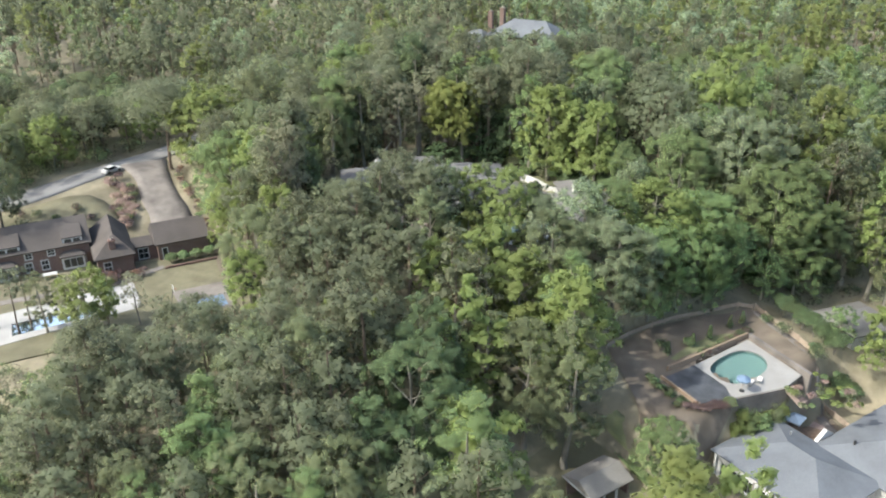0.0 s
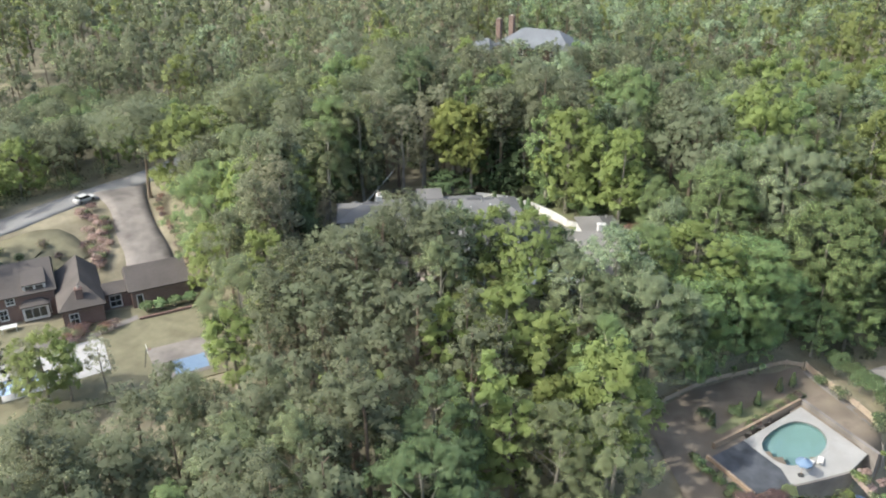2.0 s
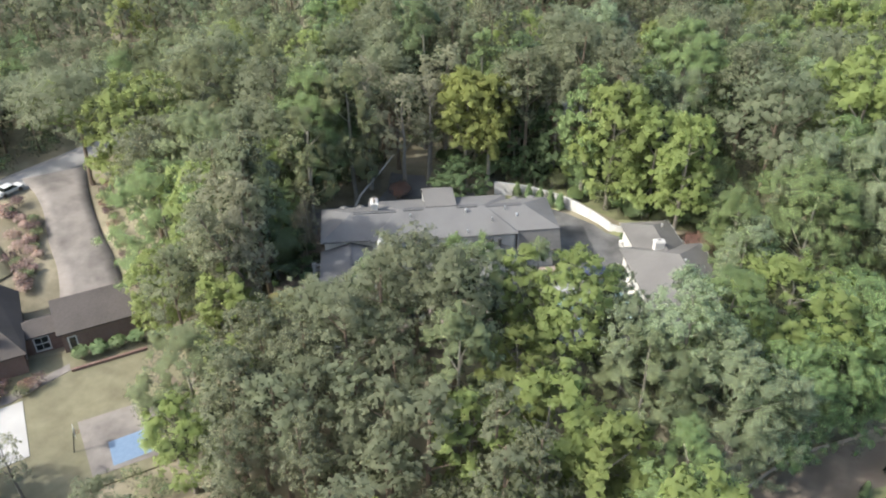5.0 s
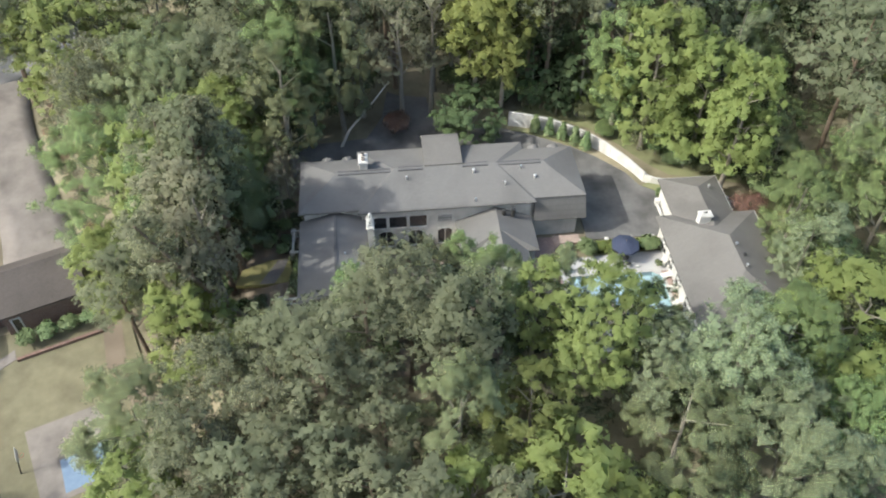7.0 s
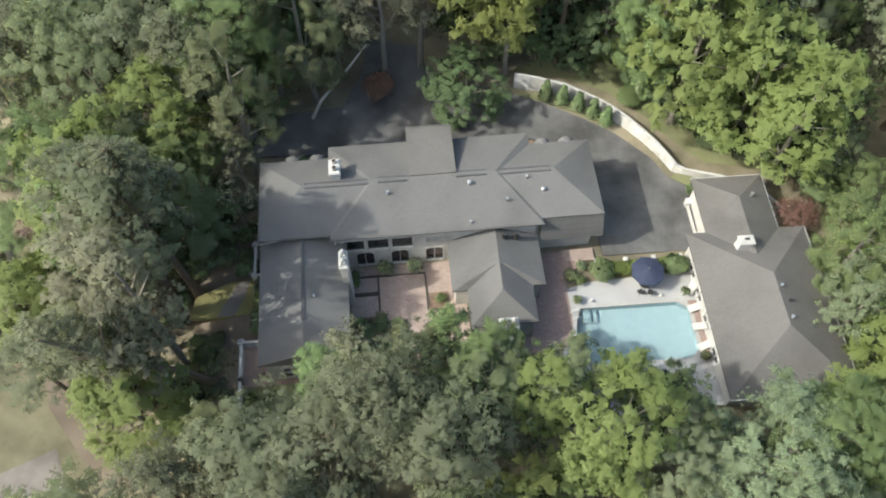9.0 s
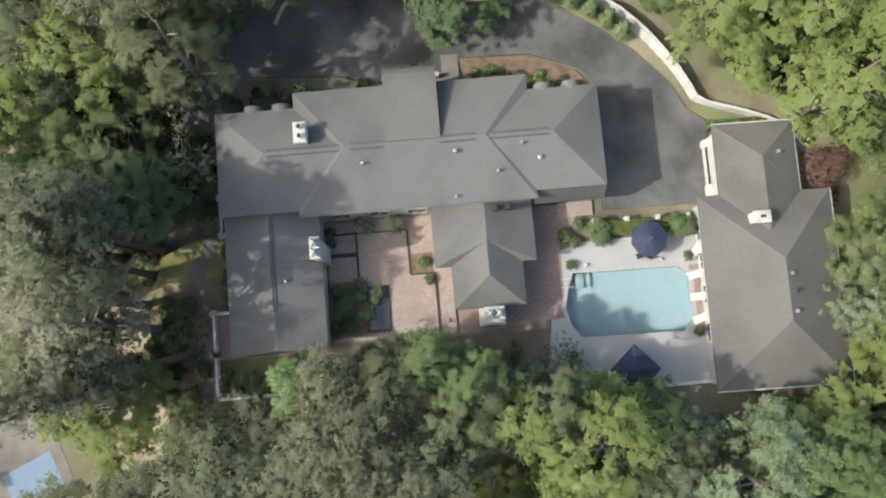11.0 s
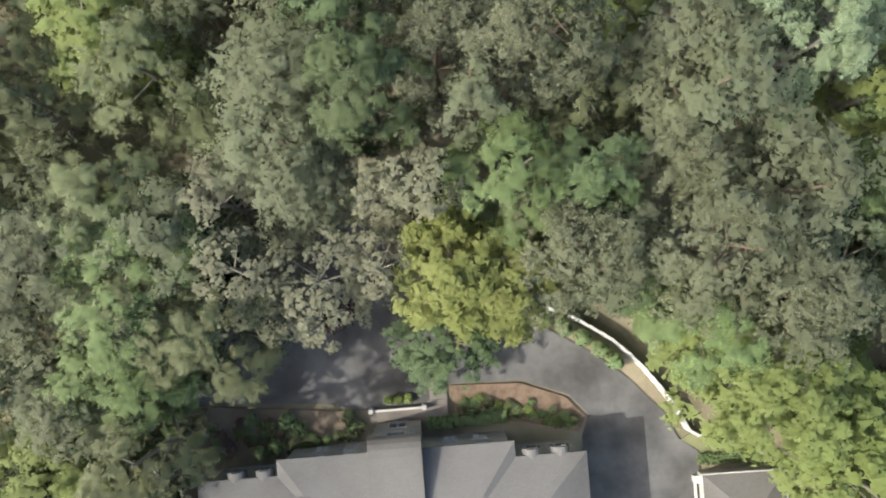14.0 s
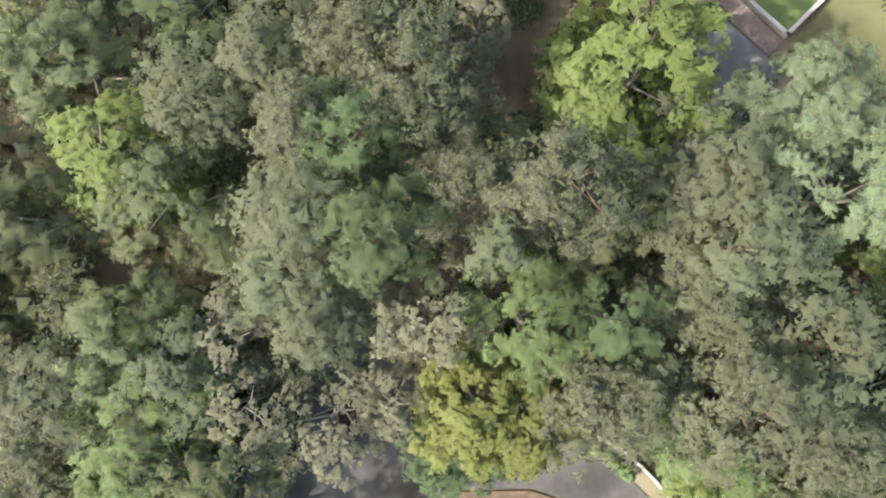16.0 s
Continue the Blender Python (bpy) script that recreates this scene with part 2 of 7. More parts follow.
LEAVES = {
    "pine": leaf_material("pine_needles", (0.169, 0.187, 0.114), (0.201, 0.221, 0.138), through=0.5, gaps=0.33),
    "lime": leaf_material("young_lime_green_leaves", (0.221, 0.270, 0.095), (0.257, 0.303, 0.112), through=0.5, gaps=0.28),
    "green": leaf_material("fresh_green_leaves", (0.182, 0.246, 0.105), (0.223, 0.288, 0.131), through=0.5),
    "olive": leaf_material("olive_green_leaves", (0.179, 0.206, 0.109), (0.218, 0.245, 0.134), through=0.5),
    "dark": leaf_material("deep_green_leaves", (0.12, 0.168, 0.08), (0.168, 0.218, 0.11), through=0.5),
    "pale": leaf_material("pale_silver_green_leaves", (0.224, 0.274, 0.161), (0.273, 0.326, 0.201), through=0.5),
    "budding": leaf_material("budding_tan_leaves", (0.209, 0.212, 0.138), (0.286, 0.285, 0.193), through=0.5, gaps=0.15),
    "gold": leaf_material("mustard_yellow_young_leaves", (0.233, 0.263, 0.084), (0.281, 0.311, 0.108), hue=0.004, through=0.5, gaps=0.22),
    "magnolia": leaf_material("glossy_dark_leaves", (0.07, 0.106, 0.048), (0.115, 0.16, 0.075), hue=0.003, rough=0.6, through=0.2, spec=0.25, gaps=0.15),
    "maple": leaf_material("rust_red_leaves", (0.235, 0.145, 0.112), (0.31, 0.2, 0.155), through=0.5),
    "hedge": leaf_material("clipped_hedge_leaves", (0.102, 0.150, 0.068), (0.170, 0.225, 0.102), through=0.2, gaps=0.1),
    "yellow_hedge": leaf_material("yellow_green_hedge_leaves", (0.205, 0.26, 0.085), (0.285, 0.34, 0.125), through=0.5),
    "plum": leaf_material("plum_purple_leaves", (0.105, 0.07, 0.068), (0.16, 0.108, 0.1), through=0.2),
    "azalea": leaf_material("dusky_pink_blossom", (0.465, 0.342, 0.315), (0.342, 0.260, 0.205), through=0.5),
}


# ---- mesh helpers (plan units in, metres out) ----
def P(x, y, z=0.0, rz=0.0):
    return pose(x * UNIT, y * UNIT, z * UNIT, 0, 0, rz)


def thing(name, label, category, m=None, group="", kind=""):
    ob = tagged(new(name), label, category, group, kind)
    ob.empty_display_size = 0.2
    ob.matrix_basis = m or Matrix()
    return ob


def finish(name, me, mat, parent=None, label="", smooth=False):
    me.materials.append(mat)
    if smooth:
        me.polygons.foreach_set("use_smooth", [True] * len(me.polygons))
    ob = new(name, me)
    if parent:
        ob.parent = parent
    return tagged(ob, label)


def part(name, bm, mat, parent=None, label="", smooth=False):
    bmesh.ops.scale(bm, vec=(UNIT,) * 3, verts=bm.verts)
    bmesh.ops.recalc_face_normals(bm, faces=bm.faces)
    me = bpy.data.meshes.new(name)
    bm.to_mesh(me)
    bm.free()
    return finish(name, me, mat, parent, label, smooth)


def from_arrays(name, verts, faces, mat, parent=None, label="", smooth=False, normals=None):
    me = bpy.data.meshes.new(name)
    verts, faces = np.asarray(verts, np.float32) * UNIT, np.asarray(faces, np.int32)
    k = faces.shape[1]
    me.vertices.add(len(verts))
    me.vertices.foreach_set("co", verts.ravel())
    me.loops.add(faces.size)
    me.loops.foreach_set("vertex_index", faces.ravel())
    me.polygons.add(len(faces))
    me.polygons.foreach_set("loop_start", np.arange(0, faces.size, k, dtype=np.int32))
    me.polygons.foreach_set("loop_total", np.full(len(faces), k, dtype=np.int32))
    me.update(calc_edges=True)
    me.validate()
    if normals is not None:  # leaves shade like the mass that they belong to
        me.normals_split_custom_set_from_vertices(np.asarray(normals, np.float32).tolist())
    return finish(name, me, mat, parent, label, smooth)


def box(bm, x0, x1, y0, y1, z0, z1, bevel=0.0):
    r = bmesh.ops.create_cube(bm, size=1)
    bmesh.ops.scale(bm, vec=(x1 - x0, y1 - y0, z1 - z0), verts=r["verts"])
    bmesh.ops.translate(bm, vec=((x0 + x1) / 2, (y0 + y1) / 2, (z0 + z1) / 2), verts=r["verts"])
    if bevel:
        bmesh.ops.bevel(bm, geom=list({e for v in r["verts"] for e in v.link_edges}), offset=bevel, segments=1, affect="EDGES")
    return bm


def boxes(*rows, bevel=0.0):
    bm = bmesh.new()
    for r in rows:
        box(bm, *r, bevel=bevel)
    return bm


def prism(bm, pts, z0, z1):
    """A flat slab with the outline pts."""
    lo, hi = [bm.verts.new((x, y, z0)) for x, y in pts], [bm.verts.new((x, y, z1)) for x, y in pts]
    bm.faces.new(hi)
    bm.faces.new(lo[::-1])
    for i in range(len(pts)):
        j = (i + 1) % len(pts)
        bm.faces.new((lo[i], lo[j], hi[j], hi[i]))
    return bm


def cone(bm, x, y, z0, z1, r0, r1, n=12, lean=(0, 0)):
    a = [(math.cos(2 * math.pi * i / n), math.sin(2 * math.pi * i / n)) for i in range(n)]
    lo = [bm.verts.new((x + r0 * c, y + r0 * s, z0)) for c, s in a]
    hi = [bm.verts.new((x + lean[0] + r1 * c, y + lean[1] + r1 * s, z1)) for c, s in a]
    for i in range(n):
        bm.faces.new((lo[i], lo[(i + 1) % n], hi[(i + 1) % n], hi[i]))
    bm.faces.new(lo[::-1])
    bm.faces.new(hi)
    return bm


def solid(bm, verts, faces):
    vs = [bm.verts.new(v) for v in verts]
    for f in faces:
        bm.faces.new([vs[i] for i in f])
    return bm


def hip_roof(u0, u1, v0, v1, z, r0, r1, zr, thick=0.16):
    """A hipped or gabled roof with an eave board; r0, r1: the ridge's ends."""
    bm = bmesh.new()
    lo = [(u0, v0, z - thick), (u1, v0, z - thick), (u1, v1, z - thick), (u0, v1, z - thick)]
    hi = [(u0, v0, z), (u1, v0, z), (u1, v1, z), (u0, v1, z)]
    along = abs(r1[0] - r0[0]) >= abs(r1[1] - r0[1])
    sides = [(0, 1, 5, 4), (1, 2, 6, 5), (2, 3, 7, 6), (3, 0, 4, 7), (3, 2, 1, 0)]
    if along:
        top = [(4, 5, 9, 8), (5, 6, 9), (6, 7, 8, 9), (7, 4, 8)]
    else:
        top = [(4, 5, 8), (5, 6, 9, 8), (6, 7, 9), (7, 4, 8, 9)]
    return solid(bm, lo + hi + [(*r0, zr), (*r1, zr)], sides + top)


def wall_panel(bm, a, b, z0, z1, thick, openings=()):
    """An upright wall from a to b in one piece; openings (from, to, sill, head) along it go right through. Its thickness goes to the left of a-b."""
    a, b = Vector(a), Vector(b)
    n = (b - a).length
    d = (b - a) / n
    side = Vector((-d.y, d.x)) * thick
    us = sorted({0, n, *[o[0] for o in openings], *[o[1] for o in openings]})
    zs = sorted({z0, z1, *[o[2] for o in openings], *[o[3] for o in openings]})
    full = {(i, j) for i in range(len(us) - 1) for j in range(len(zs) - 1)
            if not any(o[0] < (us[i] + us[i + 1]) / 2 < o[1] and o[2] < (zs[j] + zs[j + 1]) / 2 < o[3] for o in openings)}
    made = {}

    def corner(i, j, k):
        if (i, j, k) not in made:
            p = a + d * us[i] + side * k
            made[i, j, k] = bm.verts.new((p.x, p.y, zs[j]))
        return made[i, j, k]

    for i, j in full:
        for k in (0, 1):
            bm.faces.new([corner(i, j, k), corner(i + 1, j, k), corner(i + 1, j + 1, k), corner(i, j + 1, k)])
        for di, dj, p, q in ((-1, 0, (i, j), (i, j + 1)), (1, 0, (i + 1, j), (i + 1, j + 1)), (0, -1, (i, j), (i + 1, j)), (0, 1, (i, j + 1), (i + 1, j + 1))):
            if (i + di, j + dj) not in full:
                bm.faces.new([corner(*p, 0), corner(*q, 0), corner(*q, 1), corner(*p, 1)])
    return bm


def window(parent, a, b, opening, thick=0.22, bars=(2, 2), name="window", arch=False):
    """A window in an opening of the wall a-b: a frame with bars, and a pane set back."""
    a, b = Vector(a), Vector(b)
    d = (b - a).normalized()
    n = Vector((-d.y, d.x))
    u0, u1, z0, z1 = opening
    w, g = 0.035 if arch else 0.07, 0.025
    us = [u0 + (u1 - u0) * i / bars[0] for i in range(bars[0] + 1)]
    zs = [z0 + (z1 - z0) * i / bars[1] for i in range(bars[1] + 1)]
    panes = []
    for i in range(bars[0]):
        for j in range(bars[1]):
            panes.append((us[i] + (w if i == 0 else g) - u0 + w, us[i + 1] - (w if i == bars[0] - 1 else g) - u0 + w, zs[j] + (w if j == 0 else g), zs[j + 1] - (w if j == bars[1] - 1 else g)))
    p, q = a + d * (u0 - w) - n * 0.05, a + d * (u1 + w) - n * 0.05
    frame_ob = part(name, wall_panel(bmesh.new(), p, q, z0 - w, z1 + w, 0.15, panes), M_TRIM, parent, "white window frame with glazing bars")
    p, q = a + d * u0 + n * 0.1, a + d * u1 + n * 0.1
    part("pane", wall_panel(bmesh.new(), p, q, z0, z1, 0.03), M_GLASS, frame_ob, "dark reflecting glass")
    if arch:
        h = (u1 - u0) / 2
        for way in (-1, 1):  # the two corners above the round head
            curve = [(way * h * math.cos(math.pi * i / 12), 0.75 * h * math.sin(math.pi * i / 12) - 0.75 * h) for i in range(7)]
            ring_ = [(way * h, 0.0), *curve]
            bm = bmesh.new()
            for depth in (-0.02, 0.09):
                vs = [a + d * ((u0 + u1) / 2 + x) + n * depth for x, _ in ring_]
                bm.faces.new([bm.verts.new((v.x, v.y, z1 + z)) for v, (_, z) in zip(vs, ring_)])
            bm.verts.ensure_lookup_table()
            k = len(ring_)
            for i in range(k):
                bm.faces.new([bm.verts[i], bm.verts[(i + 1) % k], bm.verts[k + (i + 1) % k], bm.verts[k + i]])
            part("spandrel", bm, M_WHITE, frame_ob)
    return frame_ob


def chimney(parent, u, v, w, d, z0, z1, mat, pots=2, name="chimney", flare=False):
    """A chimney stack with a stepped cap and flue pots."""
    bm = boxes((u - w / 2, u + w / 2, v - d / 2, v + d / 2, z0, z1), (u - w / 2 - 0.08, u + w / 2 + 0.08, v - d / 2 - 0.08, v + d / 2 + 0.08, z1, z1 + 0.12),
               (u - w / 2 - 0.02, u + w / 2 + 0.02, v - d / 2 - 0.02, v + d / 2 + 0.02, z1 + 0.12, z1 + 0.2), bevel=0.015)
    stack = part(name, bm, mat, parent)
    for i in range(pots):
        k = (i + 0.5) / pots - 0.5
        pu, pv = (u + k * w, v) if w > d else (u, v + k * d)
        pot = bmesh.new()
        cone(pot, pu, pv, z1 + 0.2, z1 + 0.5, 0.17, 0.21, 10)
        part("pot", pot, M_TRIM if flare else M_POT, stack)
        fl = bmesh.new()
        cone(fl, pu, pv, z1 + 0.5, z1 + 0.504, 0.15, 0.15, 10)
        part("flue", fl, M_SOOT, stack, "sooty dark flue mouth")
        if flare:
            cap = bmesh.new()
            for q in range(4):
                t = math.pi / 4 + q * math.pi / 2
                cone(cap, pu + 0.36 * math.cos(t), pv + 0.36 * math.sin(t), z1 + 0.12, z1 + 0.85, 0.1, 0.07, 6, lean=(-0.3 * math.cos(t), -0.3 * math.sin(t)))
            cone(cap, pu, pv, z1 + 0.8, z1 + 0.98, 0.17, 0.06, 8)
            part("cowl", cap, M_TRIM, stack, "white chimney cowl")
    return stack


# ---- the ground ----
# lie of the land: heights known at a few places, blended smoothly between them
NEAR_LAND = [(0, 122, 0), (15, 112, 0), (-25, 118, -1.5), (-20, 105, -2), (5, 103, -1), (25, 100, -2.5), (40, 118, -1), (30, 130, 0.6),
             (23, 93, -7.5), (37, 90, -9), (45, 95, -9), (43, 105, -8), (57, 104, -12), (40, 75, -16.5), (60, 80, -16), (15, 72, -16.5),
             (0, 80, -12), (-15, 85, -10), (-32, 98, -6), (-45, 105, -5), (-60, 100, -5.5), (-52, 124, -3), (-62, 141, -0.4), (-90, 132, -1)]
FAR_LAND = [(-66, 165, 0), (-30, 150, 0.6), (0, 150, 1), (30, 160, 1.5), (0, 200, 7), (19, 193, 9.2), (-100, 220, 8), (100, 200, 8), (0, 300, 18),
            (-200, 300, 18), (200, 300, 18), (0, 30, -20), (-100, 60, -14), (100, 60, -20), (100, 130, -6)]
LAND = np.array(NEAR_LAND + FAR_LAND, float)
# levelled plots: middle x, y, half length, half depth, turn in degrees, height, width of the bank round it
PLOTS = [(-1.5, 124, 17, 17, 6, 0, 7), (17, 116, 14, 12, 5, 0, 6), (47, 74, 16, 10, 32, -16.4, 2.5), (33.5, 89.9, 13, 9.4, 32, -9, 2.2), (-45, 104, 16, 15, 27, -5, 8)]


def ground_z(x, y):
    w = 1 / (((LAND[:, 0] - x) ** 2 + (LAND[:, 1] - y) ** 2) + 30) ** 1.6
    z = float((w * LAND[:, 2]).sum() / w.sum())
    for px, py, hl, hd, turn, pz, bank in PLOTS:
        c, s = math.cos(radians(turn)), math.sin(radians(turn))
        u, v = abs((x - px) * c + (y - py) * s), abs((y - py) * c - (x - px) * s)
        d = math.hypot(max(u - hl, 0), max(v - hd, 0)) / bank
        if d < 1:
            k = 1 - d * d * (3 - 2 * d)
            z += (pz - z) * k
    return z


def axis(dense0, dense1, step, far):
    a = list(np.arange(dense0, dense1 + 0.1, step))
    d, hi, lo = step, a[-1], a[0]
    while hi < far or lo > -far:
        d *= 1.35
        hi, lo = hi + d, lo - d
        a = [lo, *a, hi]
    return a


gx, gy = axis(-100, 100, 2.0, 2500), axis(30, 230, 2.0, 2500)
gv = [(x, y, ground_z(x, y) + 0.12 * noise.noise((x * 0.21, y * 0.21, 0)) - 0.12) for y in gy for x in gx]
nx = len(gx)
HOLES = [(22.5, 114.5, 5.0, -9.5, -1.0, 4.2, 1.9), (39.0, 88.3, 38.0, 0, 0, 4.1, 2.9), (-41.0, 112.0, 27.0, -19, -11.7, 4.4, 1.4)]  # pools: frame, middle, half sizes


def in_hole(x, y):
    for fx, fy, a, u0, v0, hu, hv in HOLES:
        c, s = math.cos(radians(a)), math.sin(radians(a))
        u, v = (x - fx) * c + (y - fy) * s - u0, (y - fy) * c - (x - fx) * s - v0
        if abs(u) < hu + 0.6 and abs(v) < hv + 0.6:
            return True
    return False


gf = [(j * nx + i, j * nx + i + 1, (j + 1) * nx + i + 1, (j + 1) * nx + i) for j in range(len(gy) - 1) for i in range(nx - 1)
      if not any(in_hole(gx[i] + (gx[i + 1] - gx[i]) * k, gy[j] + (gy[j + 1] - gy[j]) * m) for k in (0, 0.5, 1) for m in (0, 0.5, 1))]
tagged(from_arrays("ground", gv, gf, M_LITTER, smooth=True), "leaf-strewn brown woodland floor on a hillside", "ground", kind="structure")


def slab(name, pts, mat, label, category, lift=0.04, m=None, base=0.0, depth=0.3, kind="structure", parent=None):
    """A flat paved or planted area on level ground."""
    ob = part(name, prism(bmesh.new(), pts, base - depth, base + lift), mat, parent)
    if m is not None:
        ob.matrix_basis = m
    return tagged(ob, label, category if not parent else "", kind=kind if not parent else "")


def holed_slab(name, pts, hole, mat, label, category, lift=0.04, m=None, base=0.0, depth=0.3):
    """A flat area with an opening in it."""
    bm = bmesh.new()
    for ringpts in (pts, hole):
        vs = [bm.verts.new((x, y, base + lift)) for x, y in ringpts]
        for p, q in zip(vs, vs[1:] + vs[:1]):
            bm.edges.new((p, q))
    bmesh.ops.triangle_fill(bm, use_beauty=True, use_dissolve=False, edges=bm.edges[:])
    ext = bmesh.ops.extrude_face_region(bm, geom=bm.faces[:])
    bmesh.ops.translate(bm, verts=[v for v in ext["geom"] if isinstance(v, bmesh.types.BMVert)], vec=(0, 0, -depth))
    ob = part(name, bm, mat)
    if m is not None:
        ob.matrix_basis = m
    return tagged(ob, label, category, kind="structure")


def draped(name, pts, mat, label, category, lift=0.05, step=1.0):
    """A patch of ground that follows the slope."""
    bm = bmesh.new()
    bm.faces.new([bm.verts.new((x, y, 0)) for x, y in pts])
    xs, ys = [p[0] for p in pts], [p[1] for p in pts]
    for lo, hi, no in ((min(xs), max(xs), (1, 0, 0)), (min(ys), max(ys), (0, 1, 0))):
        for k in np.arange(lo + step, hi, step):
            bmesh.ops.bisect_plane(bm, geom=bm.verts[:] + bm.edges[:] + bm.faces[:], plane_co=(k, k, 0), plane_no=no)
    bmesh.ops.delete(bm, geom=[f for f in bm.faces if in_hole(f.calc_center_median().x, f.calc_center_median().y)], context="FACES")
    for v in bm.verts:
        v.co.z = ground_z(v.co.x, v.co.y) + lift
    return tagged(part(name, bm, mat, smooth=True), label, category, kind="structure")


def strip(name, line, mat, label, category, lift=0.06, cross=5):
    """A ribbon that follows the lie of the land; line: rows of x, y, width."""
    line = np.array(line, float)
    s = np.concatenate([[0], np.cumsum(np.hypot(*np.diff(line[:, :2], axis=0).T))])
    q = np.arange(0, s[-1], 1.5)
    xs, ys, ws = [np.interp(q, s, line[:, k]) for k in range(3)]
    for _ in range(3):
        xs[1:-1], ys[1:-1] = (xs[:-2] + 2 * xs[1:-1] + xs[2:]) / 4, (ys[:-2] + 2 * ys[1:-1] + ys[2:]) / 4
    tx, ty = np.gradient(xs), np.gradient(ys)
    n = np.hypot(tx, ty)
    rows = []
    for x, y, w, a, b in zip(xs, ys, ws, tx / n, ty / n):
        edge = [(x - b * w * k, y + a * w * k) for k in np.linspace(-0.5, 0.5, cross)]
        rows.append([(ex, ey, ground_z(ex, ey) + lift) for ex, ey in edge])
    verts = []
    for r in rows:
        verts += [(r[0][0], r[0][1], r[0][2] - 0.5), *r, (r[-1][0], r[-1][1], r[-1][2] - 0.5)]
    k = cross + 2
    faces = [(j * k + i, j * k + i + 1, (j + 1) * k + i + 1, (j + 1) * k + i) for j in range(len(rows) - 1) for i in range(k - 1)]
    return tagged(from_arrays(name, verts, faces, mat), label, category, kind="structure")


HOUSE = (-3.3, 122.9, 5.8)
GUEST = (22.5, 114.5, 5.0)
LODGE = (-41.0, 112.0, 27.0)


def at(frame_, u, v, z=0.0, turn=0.0):
    x, y, a = frame_
    c, s = math.cos(radians(a)), math.sin(radians(a))
    return P(x + u * c - v * s, y + u * s + v * c, z, a + turn)


def world_xy(frame_, u, v):
    x, y, a = frame_
    c, s = math.cos(radians(a)), math.sin(radians(a))
    return x + u * c - v * s, y + u * s + v * c


# driveway, beds and lawns of the big house
slab("driveway", [(19.2, 126.6), (19.3, 120.3), (11.2, 119.6), (10.4, 127.6), (10.9, 129.2), (9.3, 130.7), (5.7, 131.7), (0.2, 131.3), (-0.5, 129.5), (-3.0, 129.3), (-6.6, 129.2), (-9, 129.6), (-19, 129.4),
                 (-20, 133.6), (-11.5, 135.2), (-10, 139), (-9.6, 146), (-5.4, 146), (-4.6, 140.4), (-1, 138.4), (3.6, 137.2), (7.2, 135.8), (11, 133.9), (13.6, 132.2), (16.4, 129.6), (17.6, 127.6)],
     M_ASPHALT, "worn dark asphalt driveway sweeping round the house", "driveway")
draped("grass_verge", [(4, 139.6), (9, 139), (13.2, 137.2), (16.5, 134.3), (19.2, 131.0), (21, 129.2), (25, 128.6), (30, 127.5), (30, 122), (28.8, 106), (33, 106), (36, 122), (33, 132), (24, 133), (18, 139), (8, 142)],
       M_DRYLAWN, "patchy grass verge behind the white wall", "grass")
slab("grass_corner", [(17.8, 127.5), (19.2, 126.7), (19.3, 125.9), (24, 126.3), (21.4, 127.0), (18.6, 128.0)], M_DRYLAWN, "small patch of dry grass in a wall corner", "grass", lift=0.045)
slab("side_lawn", [world_xy(HOUSE, *p) for p in [(-19.7, -7.5), (-19.2, -5.6), (-16.6, -4.5), (-14.6, -4.4), (-14.5, -7.4), (-17.4, -7.6)]], M_YELLOWLAWN, "small yellowing side lawn", "lawn", lift=0.06)
slab("worn_path", [world_xy(HOUSE, *p) for p in [(-17.5, -7.5), (-15.9, -4.6), (-14.9, -4.5), (-15.3, -5.9), (-16.1, -7.5)]], M_CONCRETE, "worn pale path across the side lawn", "path", lift=0.075)
draped("west_border", [world_xy(HOUSE, *p) for p in [(-19.5, 3.6), (-13.1, 3.6), (-13.2, -17.2), (-19.5, -17.2)]], M_BARE, "dark planted border beside the wing", "flower bed", lift=0.03)
draped("south_border", [world_xy(HOUSE, *p) for p in [(-13.1, -13.2), (10.5, -13.3), (10.2, -18.5), (-13.1, -18.5)]], M_BARE, "dark planted slope below the court", "flower bed", lift=0.03)
slab("front_bed", [(0.3, 131.2), (5.6, 131.5), (9.1, 130.5), (10.6, 129.1), (10.1, 127.9), (6, 128.6), (1.0, 128.6)], M_MULCH, "curved flower bed with reddish mulch", "flower bed", lift=0.1)
slab("west_bed", [(-19, 129.2), (-6.9, 129.1), (-6.2, 127.6), (-11, 127.0), (-18, 125.9)], M_BARE, "planted bed along the front of the house", "flower bed", lift=0.1)
slab("wall_bed", [(5, 137.2), (8.8, 136.5), (12.2, 134.8), (13.4, 133.9), (12.6, 133.2), (10, 134.8), (7, 136.1), (4.6, 136.7)], M_DRYLAWN, "narrow grassy bed below the white wall", "flower bed", lift=0.08)


# ---- the big house ----
house = thing("house", "long white house with hipped grey shingle roofs", "house", at(HOUSE, 0, 0))
T = 0.25


